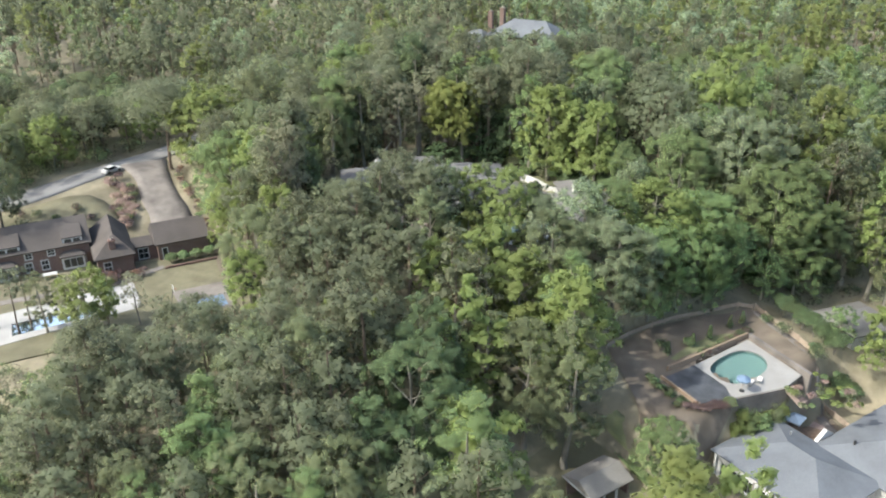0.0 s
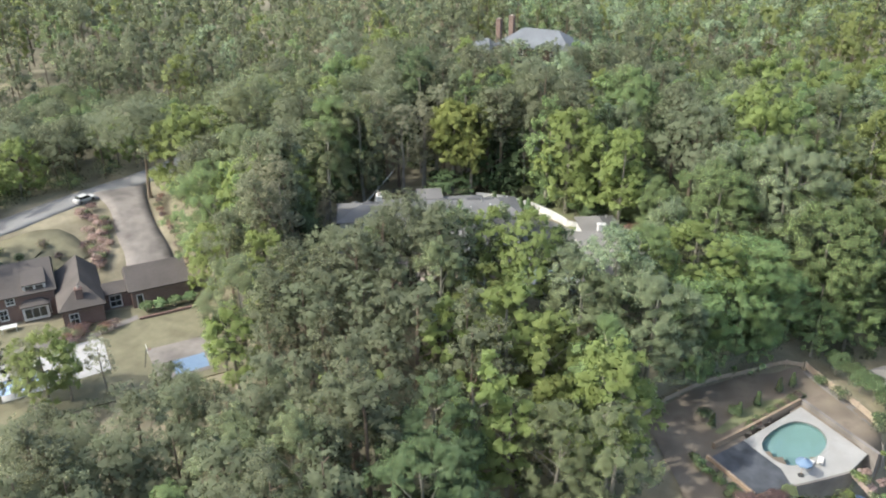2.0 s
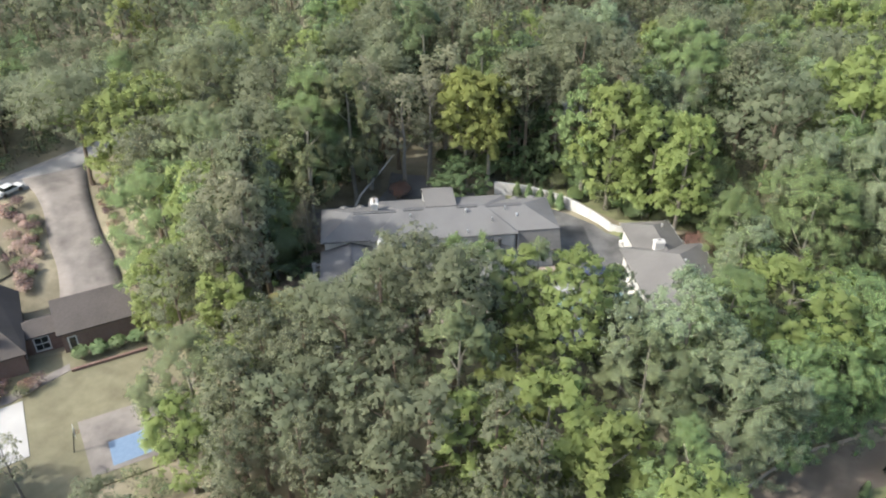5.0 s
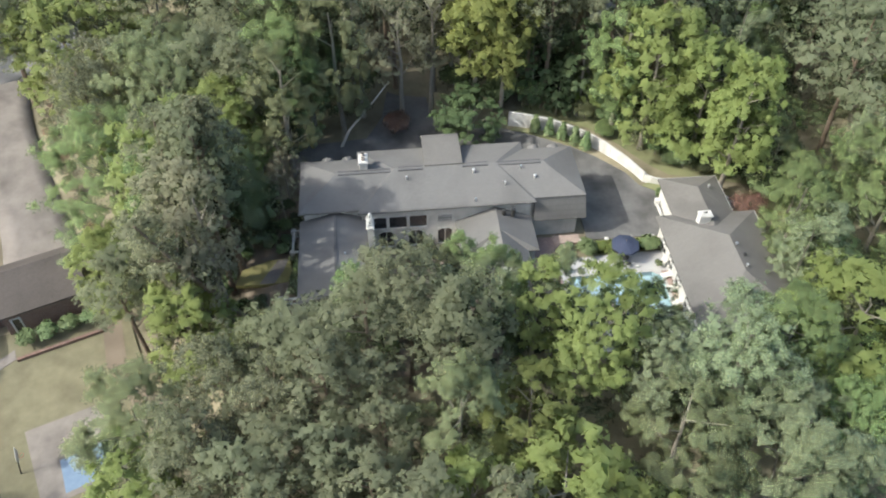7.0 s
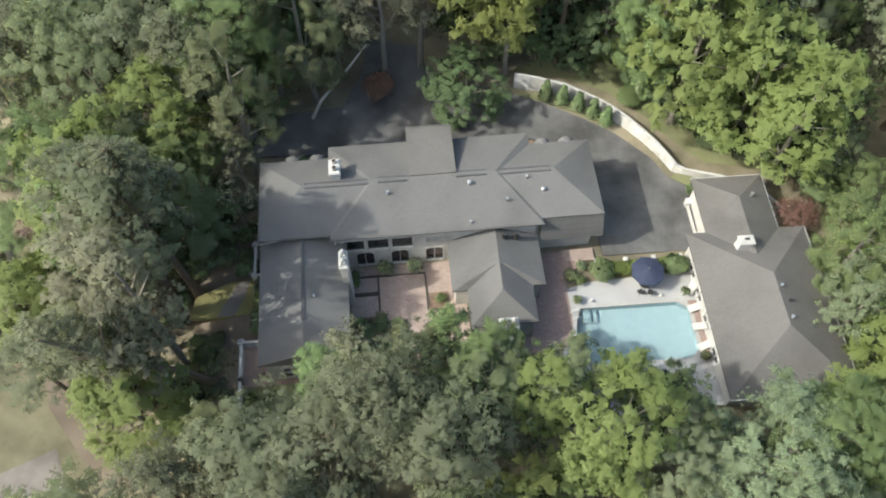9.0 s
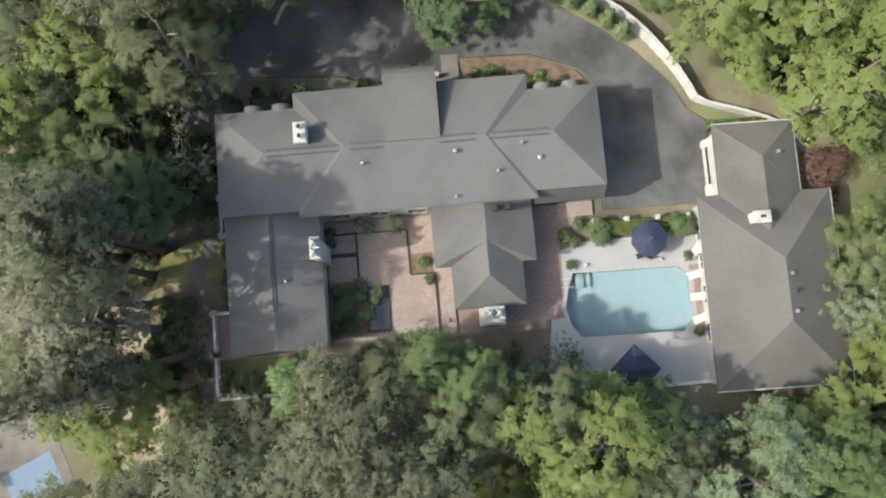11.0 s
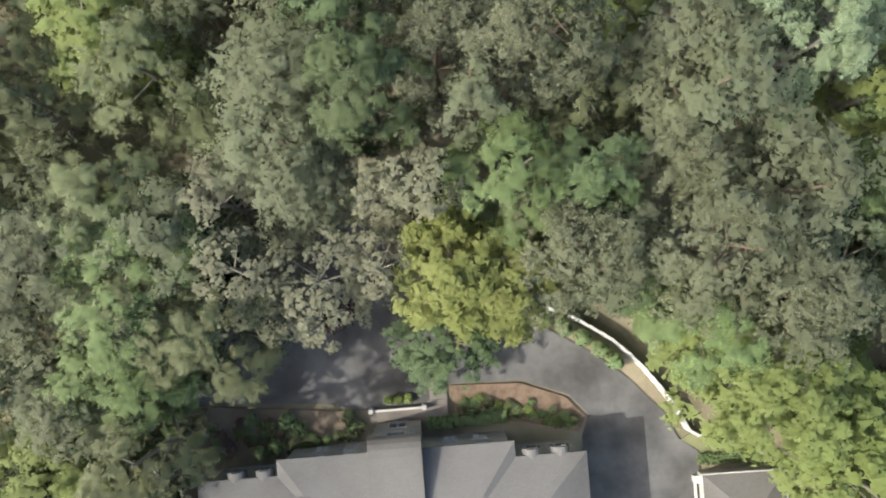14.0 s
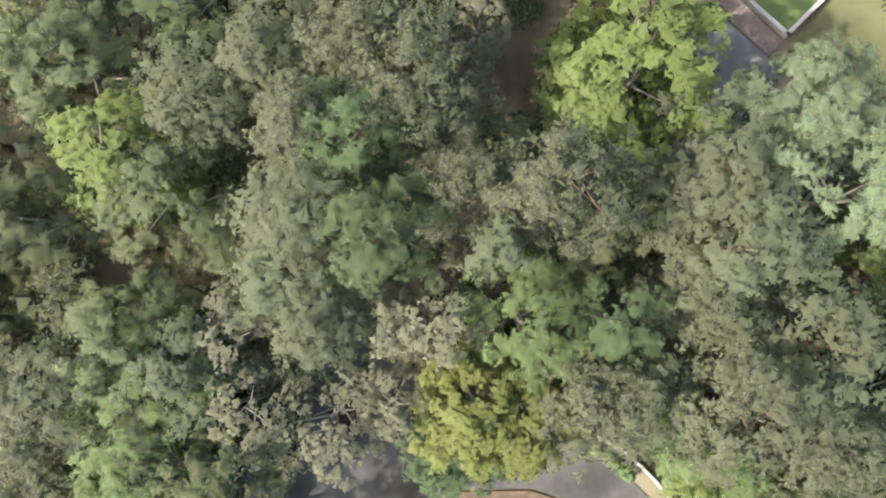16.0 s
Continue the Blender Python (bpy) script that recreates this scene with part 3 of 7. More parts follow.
def shell(parent, name, u0, u1, v0, v1, z1, mat, openings=None, z0=-0.6):
    """Four walls round a rectangle; openings: side -> list of (from, to, sill, head). Windows are set into them."""
    openings = openings or {}
    sides = {"s": ((u0, v0), (u1, v0)), "e": ((u1, v0), (u1, v1)), "n": ((u1, v1), (u0, v1)), "w": ((u0, v1), (u0, v0))}
    for k, (a, b) in sides.items():
        a, b = Vector(a), Vector(b)
        d = (b - a).normalized()
        if k in "ew":
            a, b = a + d * T, b - d * T
        w = part("wall", wall_panel(bmesh.new(), a, b, z0, z1, T, [o[:4] for o in openings.get(k, ())]), mat, parent)
        for o in openings.get(k, ()):
            window(parent, a, b, o[:4], T, o[4] if len(o) > 4 else (2, 2), arch=len(o) > 5)


shell(house, "wall", -12.9, 13.1, -3.45, 3.05, 5.1, M_WHITE, {
    "e": [(1.2, 2.2, 3.2, 4.4), (4.2, 5.2, 3.2, 4.4), (1.2, 2.4, 0.3, 2.0), (4.0, 5.2, 0.3, 2.0)],
    "n": [(0.8, 1.9, 0.5, 2.1), (2.9, 4.0, 0.5, 2.1), (22.3, 23.3, 0.5, 2.1), (24.3, 25.3, 0.5, 2.1)],
    "w": [(2.0, 3.0, 3.2, 4.4), (2.0, 3.0, 0.5, 2.0)]})
shell(house, "wall", -7.45, 8.3, -3.85, 4.15, 5.08, M_WHITE, {
    "s": [(0.4, 2.15, 2.45, 4.1, (1, 1)), (2.3, 4.05, 2.45, 4.1, (1, 1)), (4.2, 5.95, 2.45, 4.1, (1, 1)), (6.9, 8.35, 3.0, 3.9, (4, 3)),
          (1.3, 2.75, 0.05, 2.15, (2, 1), 1), (4.1, 5.55, 0.05, 2.15, (2, 1), 1), (6.9, 8.35, 0.05, 2.15, (2, 1), 1)],
    "n": [(1.4, 2.4, 3.1, 4.5), (3.6, 4.6, 3.1, 4.5), (10.8, 11.8, 3.1, 4.5), (13.0, 14.0, 3.1, 4.5), (1.4, 2.5, 0.6, 2.2), (3.6, 4.7, 0.6, 2.2), (10.8, 11.9, 0.6, 2.2), (13.0, 14.1, 0.6, 2.2)]})
part("roof", hip_roof(-13.3, 13.5, -3.8, 3.4, 5.2, (-9.8, 0), (9.9, 0), 6.48), M_SHINGLE, house)
part("roof", hip_roof(-7.8, 8.6, -4.25, 4.5, 5.22, (-4.3, 0.05), (5.3, 0.05), 6.58), M_SHINGLE, house)
for a, b, z in ((-9.6, -4.6, 6.43), (-3.9, -1.6, 6.54), (2.2, 4.6, 6.54), (5.5, 9.7, 6.43)):
    part("ridge_vent", boxes((a, b, 0.14, 0.26, z - 0.2, z + 0.06), (a, b, -0.26, -0.14, z - 0.2, z + 0.06)), M_RIDGE, house, "dark raised ridge vent")
# steep slate skirt at the back corner
part("skirt_roof", solid(bmesh.new(), [(8.65, -3.75, 5.0), (13.5, -3.75, 5.0), (13.7, -4.35, 2.7), (8.65, -4.35, 2.7), (8.65, -3.46, 5.0), (13.5, -3.46, 5.0), (13.7, -3.46, 2.7), (8.65, -3.46, 2.7)],
                         [(0, 1, 2, 3), (0, 4, 5, 1), (1, 5, 6, 2), (3, 2, 6, 7), (0, 3, 7, 4), (4, 7, 6, 5)]), M_SHINGLE, house, "steep grey shingle skirt roof")
# entrance bay: a nearly flat roof that rolls down at its front
shell(house, "wall", -1.25, 2.1, 4.1, 5.45, 5.6, M_WHITE, {"n": [(1.0, 2.3, 3.4, 5.0, (1, 1)), (0.35, 0.75, 3.6, 4.6, (1, 1)), (1.0, 2.35, 0.0, 2.3, (2, 1))]})
bay = bmesh.new()
profile = [(0.1, 6.68), (2.4, 6.64), (4.3, 6.56), (4.85, 6.46), (5.2, 6.25), (5.45, 5.95), (5.6, 5.6)]
rows_ = [[bay.verts.new((u, v, z + dz)) for v, z in profile] for u in (-1.4, 2.25) for dz in (0, -0.14)]
for k in range(len(profile) - 1):
    bay.faces.new((rows_[0][k], rows_[2][k], rows_[2][k + 1], rows_[0][k + 1]))
    bay.faces.new((rows_[1][k], rows_[1][k + 1], rows_[3][k + 1], rows_[3][k]))
    bay.faces.new((rows_[0][k], rows_[0][k + 1], rows_[1][k + 1], rows_[1][k]))
    bay.faces.new((rows_[2][k], rows_[3][k], rows_[3][k + 1], rows_[2][k + 1]))
for k in (0, -1):
    bay.faces.new((rows_[0][k], rows_[1][k], rows_[3][k], rows_[2][k]))
bmesh.ops.recalc_face_normals(bay, faces=bay.faces)
part("bay_roof", bay, M_SHINGLE_WARM, house, "flat shingle roof rolled down over the entrance bay")
for u, mat in ((-1.3, M_WHITE), (2.0, M_SHINGLE)):
    part("bay_cheek", solid(bmesh.new(), [(u, 0.6, 6.3), (u, 4.1, 5.0), (u, 5.4, 5.5), (u, 5.3, 6.0), (u, 4.3, 6.45), (u, 0.6, 6.6)] + [(u + 0.15, 0.6, 6.3), (u + 0.15, 4.1, 5.0), (u + 0.15, 5.4, 5.5), (u + 0.15, 5.3, 6.0), (u + 0.15, 4.3, 6.45), (u + 0.15, 0.6, 6.6)],
                            [(0, 1, 2, 3, 4, 5), (6, 11, 10, 9, 8, 7), (0, 6, 7, 1), (1, 7, 8, 2), (2, 8, 9, 3), (3, 9, 10, 4), (4, 10, 11, 5), (5, 11, 6, 0)]), mat, house)
# arched dormers on the front eaves
for u in (-10.7, -8.75, 9.75, 11.75):
    d = bmesh.new()
    n = 8
    arc = [(u + 0.62 * math.cos(math.pi * i / n), 4.75 + 0.55 * math.sin(math.pi * i / n)) for i in range(n + 1)]
    ring = [(u + 0.62, 4.3), *arc, (u - 0.62, 4.3)]
    fr = [d.verts.new((x, 3.82, z)) for x, z in ring]
    bk = [d.verts.new((x, 2.2, z)) for x, z in ring]
    d.faces.new(fr)
    d.faces.new(bk[::-1])
    for i in range(len(ring)):
        j = (i + 1) % len(ring)
        d.faces.new((fr[i], bk[i], bk[j], fr[j]))
    dm = part("dormer", d, M_SHINGLE, house, "arched dormer with shingled crown")
    w = bmesh.new()
    box(w, u - 0.45, u + 0.45, 3.82, 3.85, 4.35, 5.0)
    part("dormer_front", w, M_TRIM, dm)
    w = bmesh.new()
    box(w, u - 0.34, u + 0.34, 3.85, 3.87, 4.45, 4.92)
    part("pane", w, M_GLASS, dm)
chimney(house, -7.15, 1.1, 0.75, 1.3, 5.4, 7.05, M_WHITE)
for u, v, z, big in ((-3.19, -1.2, 6.25, 0), (3.16, -0.9, 6.4, 1), (3.0, -3.85, 5.35, 0), (5.97, -2.4, 5.9, 0), (7.7, -0.7, 6.3, 0), (8.9, -1.7, 5.9, 1)):
    bm = cone(bmesh.new(), u, v, z - 0.25, z + 0.3, 0.07 + 0.04 * big, 0.07 + 0.04 * big, 8)
    cone(bm, u, v, z + 0.3, z + 0.36, 0.12 + 0.05 * big, 0.1, 8)
    part("vent_pipe", bm, M_METAL, house, "galvanised roof vent pipe")
# gutters along the long eaves
part("gutter", boxes((-7.9, 8.7, -4.36, -4.25, 5.06, 5.18)), M_SHINGLE, house, "grey eaves gutter")
part("gutter", boxes((-13.4, -7.8, -3.91, -3.8, 5.04, 5.16)), M_SHINGLE, house, "grey eaves gutter")
part("downpipe", cone(bmesh.new(), -7.55, -4.0, 0, 5.05, 0.05, 0.05, 8), M_TRIM, house)

# south-west wing with its terrace chimney
shell(house, "wall", -13.0, -6.95, -13.1, -3.45, 3.65, M_WHITE, {
    "e": [(6.4, 7.6, 0.3, 2.0), (8.0, 9.0, 0.5, 2.0)], "w": [(1.2, 2.2, 0.5, 2.0), (4.0, 5.2, 0.1, 2.1), (6.5, 7.7, 0.1, 2.1)], "s": [(1.0, 2.4, 0.1, 2.1), (3.6, 5.0, 0.1, 2.1)]})
part("wing_roof", hip_roof(-13.4, -6.7, -13.5, -3.4, 3.75, (-10.0, -13.3), (-10.0, -3.4), 4.75), M_SHINGLE, house)
part("ridge_vent", boxes((-10.12, -10.05, -10.6, -4.2, 4.6, 4.8), (-9.95, -9.88, -10.6, -4.2, 4.6, 4.8)), M_RIDGE, house)
chimney(house, -6.8, -6.65, 0.55, 1.35, -0.2, 6.1, M_WHITE, flare=True)
part("vent_pipe", cone(bmesh.new(), -9.2, -8.6, 4.0, 4.7, 0.09, 0.09, 8), M_METAL, house)

# middle wing towards the court
shell(house, "wall", 1.5, 8.1, -8.0, -3.85, 2.9, M_WHITE, {"e": [(0.8, 2.0, 0.1, 2.1), (2.6, 3.6, 0.6, 2.1)], "w": [(1.0, 2.0, 0.4, 2.1)]})
shell(house, "wall", 2.6, 7.1, -11.2, -8.0, 2.88, M_WHITE, {"e": [(0.8, 2.4, 0.1, 2.1)], "w": [(0.8, 2.2, 0.1, 2.1)]})
part("wing_roof", hip_roof(1.15, 8.4, -8.4, -3.9, 3.0, (4.9, -6.9), (4.9, -3.9), 4.5), M_SHINGLE, house)
part("wing_roof", hip_roof(2.3, 7.4, -11.5, -5.9, 2.98, (4.85, -9.3), (4.88, -5.9), 4.52), M_SHINGLE, house)
chimney(house, 5.0, -11.95, 1.3, 0.75, -0.3, 4.05, M_WHITE, flare=True)
part("chimney_base", boxes((4.1, 5.9, -12.75, -11.3, -0.3, 2.2), (4.25, 5.75, -12.6, -11.3, 2.2, 2.5), bevel=0.04), M_WHITE, house)
part("hearth_opening", boxes((4.6, 5.4, -12.78, -12.74, 0.5, 1.3)), M_SOOT, house, "sooty outdoor hearth opening")
for u in (5.6, 6.5):
    part("vent_pipe", cone(bmesh.new(), u, -4.7, 4.0, 4.85, 0.2, 0.2, 10), M_DARKMETAL, house, "dark mushroom roof vent")
# entrance steps and landing
steps = thing("entrance_steps", "pale stone landing and steps before the entrance", "steps", at(HOUSE, 0, 0))
part("landing", boxes((-1.7, 4.2, 5.7, 6.5, 0, 0.3)), M_CONCRETE, steps)
part("step", boxes((2.7, 4.2, 6.5, 6.9, 0, 0.2)), M_CONCRETE, steps)
part("path", boxes((2.9, 4.2, 6.9, 8.3, 0, 0.07)), M_CONCRETE, steps)
part("parapet", boxes((-1.7, 2.5, 6.42, 6.58, 0.3, 0.75)), M_WHITE, steps)
for u in (-1.7, 2.3):
    part("pier", boxes((u, u + 0.35, 6.35, 6.7, 0.0, 1.0), bevel=0.03), M_WHITE, steps)


# ---- court, brick walks and pool terrace ----
slab("court_paving", [(-6.8, -4.1), (1.6, -4.1), (1.6, -8.1), (2.4, -8.1), (2.4, -13.0), (-6.8, -13.0)], M_BRICKWARM, "rose brick paved court", "paving", m=at(HOUSE, 0, 0), lift=0.05)
slab("brick_walk", [(8.3, -4.0), (12.0, -4.2), (12.0, -5.6), (10.6, -6.2), (10.6, -12.6), (2.6, -13.2), (2.6, -11.4), (7.2, -11.4), (7.2, -8.1), (8.2, -8.1)], M_BRICKPAVE, "worn brown brick walk beside the pool terrace", "paving", m=at(HOUSE, 0, 0), lift=0.06)
slab("brick_landing", [(10.7, -4.0), (13.3, -4.0), (13.3, -5.1), (10.7, -5.1)], M_BRICKWARM, "rose brick landing by the back corner", "paving", m=at(HOUSE, 0, 0), lift=0.12)
for k, (u0, u1, v0, v1) in enumerate([(-4.65, -4.5, -8.3, -4.9), (-6.7, -4.65, -6.75, -6.45), (-6.7, -4.65, -5.1, -4.95), (-4.5, -0.7, -5.1, -4.98), (-0.8, -0.68, -8.4, -5.1), (-0.68, 1.1, -8.5, -8.38), (1.05, 1.18, -13, -8.4)]):
    tagged(part("edging", boxes((u0, u1, v0, v1, 0.0, 0.16)), M_EDGE), "dark timber edging between paving panels", "edging", kind="structure").matrix_basis = at(HOUSE, 0, 0)
slab("court_bed", [(-6.7, -8.6), (-4.2, -8.6), (-4.2, -12.6), (-6.7, -12.8)], M_MULCH, "dark planted bed in the court", "flower bed", m=at(HOUSE, 0, 0), lift=0.1)
pond = thing("court_pond", "dark still lily pond framed in the brick court", "pond", at(HOUSE, 0, 0))
part("rim", boxes((-4.15, -2.45, -9.25, -9.1, 0, 0.2), (-4.15, -2.45, -12.5, -12.35, 0, 0.2), (-4.15, -4.0, -12.35, -9.25, 0, 0.2), (-2.6, -2.45, -12.35, -9.25, 0, 0.2)), M_EDGE, pond)
part("water", boxes((-4.0, -2.6, -12.35, -9.25, 0.06, 0.1)), M_GLASS, pond, "black still water")
slab("court_bed_small", [(-0.6, -6.9), (1.0, -6.9), (1.0, -8.35), (-0.6, -8.35)], M_MULCH, "small planted square in the court", "flower bed", m=at(HOUSE, 0, 0), lift=0.1)

terrace = thing("pool_terrace", "pale stone pool terrace", "terrace", at(GUEST, 0, 0), kind="structure")
for pts, stone in (([(-14.6, 3.1), (-12.6, 3.7), (-3.9, 4.05), (-3.9, 1.45), (-14.7, 1.45)], M_DECK), ([(-14.75, 1.45), (-13.55, 1.45), (-13.95, 0.4), (-14.25, -1.1), (-13.95, -2.4), (-13.25, -3.45), (-15.6, -3.45)], M_DECK),
                   ([(-4.8, 1.45), (-3.9, 1.45), (-3.9, -3.45), (-4.8, -3.45)], M_BRICKPAVE), ([(-15.6, -3.45), (-3.9, -3.45), (-3.9, -7.1), (-12.9, -7.3), (-15.8, -5.2)], M_DECK),
                   ([(-5.55, 1.45), (-4.8, 1.45), (-4.8, 0.85)], M_DECK), ([(-4.8, -2.75), (-4.8, -3.45), (-5.45, -3.45)], M_DECK)):
    part("paving", prism(bmesh.new(), pts, -0.6, 0.05), stone, terrace)
pool_outline = [(-13.5, 1.4), (-5.6, 1.4), (-4.85, 0.8), (-4.85, -2.7), (-5.5, -3.4), (-13.2, -3.4), (-13.9, -2.4), (-14.2, -1.1), (-13.9, 0.4)]


def ring(bm, outline, grow, z0, z1):
    out = []
    area = sum(p[0] * q[1] - q[0] * p[1] for p, q in zip(outline, outline[1:] + outline[:1]))
    for i in range(len(outline)):
        a, p, q = (Vector(outline[k % len(outline)]) for k in (i - 1, i, i + 1))
        d0, d1 = (p - a).normalized(), (q - p).normalized()
        n0, n1 = Vector((d0.y, -d0.x)), Vector((d1.y, -d1.x))
        m = (n0 + n1).normalized()
        out.append(p + m * (grow / max(0.4, m.dot(n0)) * (1 if area > 0 else -1)))
    k = len(outline)
    vi = [[bm.verts.new((*p, z)) for p in outline] for z in (z0, z1)]
    vo = [[bm.verts.new((p.x, p.y, z)) for p in out] for z in (z0, z1)]
    for i in range(k):
        j = (i + 1) % k
        bm.faces.new((vi[1][i], vi[1][j], vo[1][j], vo[1][i]))
        bm.faces.new((vi[0][i], vo[0][i], vo[0][j], vi[0][j]))
        bm.faces.new((vo[0][i], vo[0][j], vo[1][j], vo[1][i]))
        bm.faces.new((vi[0][i], vi[1][i], vi[1][j], vi[0][j]))
    return bm


def water_material(name, tint):
    m = bpy.data.materials.new(name)
    m.use_nodes = True
    n, l = m.node_tree.nodes, m.node_tree.links
    p = n["Principled BSDF"]
    p.inputs["Base Color"].default_value = (*tint, 1)
    p.inputs["Roughness"].default_value, p.inputs["IOR"].default_value = 0.03, 1.33
    p.inputs["Transmission Weight"].default_value = 1.0
    t = n.new("ShaderNodeTexNoise")
    t.inputs["Scale"].default_value, t.inputs["Detail"].default_value = 2.2, 3
    b = n.new("ShaderNodeBump")
    b.inputs["Strength"].default_value, b.inputs["Distance"].default_value = 0.15, 0.05
    l.new(t.outputs["Fac"], b.inputs["Height"])
    l.new(b.outputs["Normal"], p.inputs["Normal"])
    return m


M_WATER = water_material("pool_water", (0.9, 0.98, 1.0))


def swimming_pool(label, m, outline, plaster, coping, deep=0.8):
    pool = thing("swimming_pool", label, "swimming pool", m)
    b = bmesh.new()
    lo, hi = [b.verts.new((x, y, -deep)) for x, y in outline], [b.verts.new((x, y, -0.06)) for x, y in outline]
    b.faces.new(lo)
    for i in range(len(outline)):
        j = (i + 1) % len(outline)
        b.faces.new((lo[i], hi[i], hi[j], lo[j]))
    part("basin", b, plaster, pool, "painted pool basin")
    part("coping", ring(bmesh.new(), outline, 0.3, -0.055, 0.062), coping, pool)
    sheet = bmesh.new()
    sheet.faces.new([sheet.verts.new((x, y, -0.03)) for x, y in outline])
    sheet.normal_update()
    for face in sheet.faces:
        if face.normal.z < 0:
            face.normal_flip()
    w = part("water", sheet, M_WATER, pool, "clear calm water")
    w.visible_shadow = False
    return pool


main_pool = swimming_pool("turquoise swimming pool set in a pale terrace", at(GUEST, 0, 0), pool_outline, M_POOL, M_COPING)
part("step", boxes((-13.3, -12.7, 0.25, 1.33, -0.79, -0.25), (-12.7, -12.2, 0.25, 1.33, -0.79, -0.5)), M_POOL, main_pool)
for v in (0.35, 1.0):
    r = bmesh.new()
    for a, b in (((-14.4, 0.1), (-14.1, 0.75)), ((-14.1, 0.75), (-13.7, 0.8)), ((-13.7, 0.8), (-13.4, 0.05))):
        cone(r, a[0], v, a[1], b[1] + 0.001, 0.03, 0.03, 6, lean=(b[0] - a[0], 0))
    part("handrail", r, M_WHITE, main_pool, "bent white pool handrail")
# terrace edge wall above the slope
tw = thing("terrace_wall", "low white retaining wall under the terrace edge", "wall", at(GUEST, 0, 0), kind="structure")
for a, b in (((-15.8, -5.2), (-12.9, -7.3)), ((-12.9, -7.3), (-3.9, -7.1))):
    part("wall", wall_panel(bmesh.new(), b, a, -2.0, 0.16, 0.22), M_WALLPAINT, tw)


def lounger(m, label):
    """A sun lounger: frame, legs, mattress in two parts with raised back."""
    t = thing("sun_lounger", label, "sun lounger", m, "loungers by the pool")
    part("frame", boxes((-0.3, 0.3, -0.85, -0.8, 0.25, 0.3), (-0.3, 0.3, 0.45, 0.5, 0.25, 0.3), (-0.3, -0.25, -0.8, 0.45, 0.25, 0.3), (0.25, 0.3, -0.8, 0.45, 0.25, 0.3)), M_TRIM, t)
    for x in (-0.27, 0.27):
        for y in (-0.8, 0.4):
            part("leg", boxes((x - 0.025, x + 0.025, y - 0.025, y + 0.025, 0.05, 0.25)), M_TRIM, t)
    part("mattress", boxes((-0.28, 0.28, -0.82, 0.2, 0.3, 0.4), bevel=0.03), M_CUSHION, t)
    part("backrest", solid(bmesh.new(), [(-0.28, 0.2, 0.3), (0.28, 0.2, 0.3), (0.28, 0.75, 0.65), (-0.28, 0.75, 0.65), (-0.28, 0.17, 0.4), (0.28, 0.17, 0.4), (0.28, 0.7, 0.74), (-0.28, 0.7, 0.74)],
                           [(0, 3, 2, 1), (4, 5, 6, 7), (0, 1, 5, 4), (1, 2, 6, 5), (2, 3, 7, 6), (3, 0, 4, 7)]), M_CUSHION, t)
    return t


l0 = lounger(at(GUEST, -4.15, 0.75, 0, -75), "white sun lounger with cream mattress beside the pool")
for v, r in ((-0.95, -88), (-2.5, -70)):
    copy_thing(l0, at(GUEST, -4.15, v, 0, r))
lounger(at(GUEST, -4.1, 2.6, 0, -40), "white sun lounger at the terrace corner")


def umbrella(m, label, square=False, r=1.35, tilt=0.0):
    """A market umbrella: base, pole, ribbed canopy with scalloped edge, finial."""
    t = thing("garden_umbrella", label, "umbrella", m)
    part("base", cone(bmesh.new(), 0, 0, 0.05, 0.16, 0.35, 0.3, 12), M_DARKMETAL, t)
    part("pole", cone(bmesh.new(), 0, 0, 0.16, 2.35, 0.03, 0.025, 8), M_WOOD, t)
    c = bmesh.new()
    n = 4 if square else 8
    rr = r * (1.25 if square else 1)
    top = c.verts.new((0, 0, 2.4))
    edge, hem = [], []
    for i in range(2 * n):
        a = math.pi * i / n
        k = 1.0 if i % 2 == 0 else (0.715 if square else 0.93)
        edge.append(c.verts.new((rr * k * math.cos(a), rr * k * math.sin(a), 1.86 + (0 if i % 2 == 0 else 0.02))))
        hem.append(c.verts.new((rr * k * math.cos(a), rr * k * math.sin(a), 1.68 + (0 if i % 2 == 0 else 0.03))))
    for i in range(2 * n):
        j = (i + 1) % (2 * n)
        c.faces.new((top, edge[i], edge[j]))
        c.faces.new((edge[i], hem[i], hem[j], edge[j]))
    part("canopy", c, M_NAVY, t, "navy canvas canopy")
    part("finial", cone(bmesh.new(), 0, 0, 2.38, 2.52, 0.05, 0.02, 8), M_WOOD, t)
    for i in range(n):
        a = 2 * math.pi * i / n
        part("rib", cone(bmesh.new(), 0, 0, 2.3, 1.84, 0.012, 0.012, 5, lean=(rr * 0.95 * math.cos(a), rr * 0.95 * math.sin(a))), M_WOOD, t)
    return t


umbrella(at(GUEST, -8.0, 3.4, 0, 12), "open navy garden umbrella on the pool terrace")
umbrella(at(GUEST, -9.9, -5.9, 0, -2), "open square navy garden umbrella at the terrace edge", square=True, r=1.45)


def chair(m, label="dark metal terrace chair under the umbrella"):
    t = thing("terrace_chair", label, "chair", m, "terrace chairs")
    part("seat", boxes((-0.2, 0.2, -0.2, 0.2, 0.38, 0.43), bevel=0.01), M_DARKMETAL, t)
    part("backrest", boxes((-0.2, 0.2, 0.17, 0.21, 0.43, 0.8), bevel=0.01), M_DARKMETAL, t)
    for x in (-0.18, 0.18):
        for y in (-0.18, 0.18):
            part("leg", cone(bmesh.new(), x, y, 0.05, 0.38, 0.018, 0.018, 6), M_DARKMETAL, t)
    return t


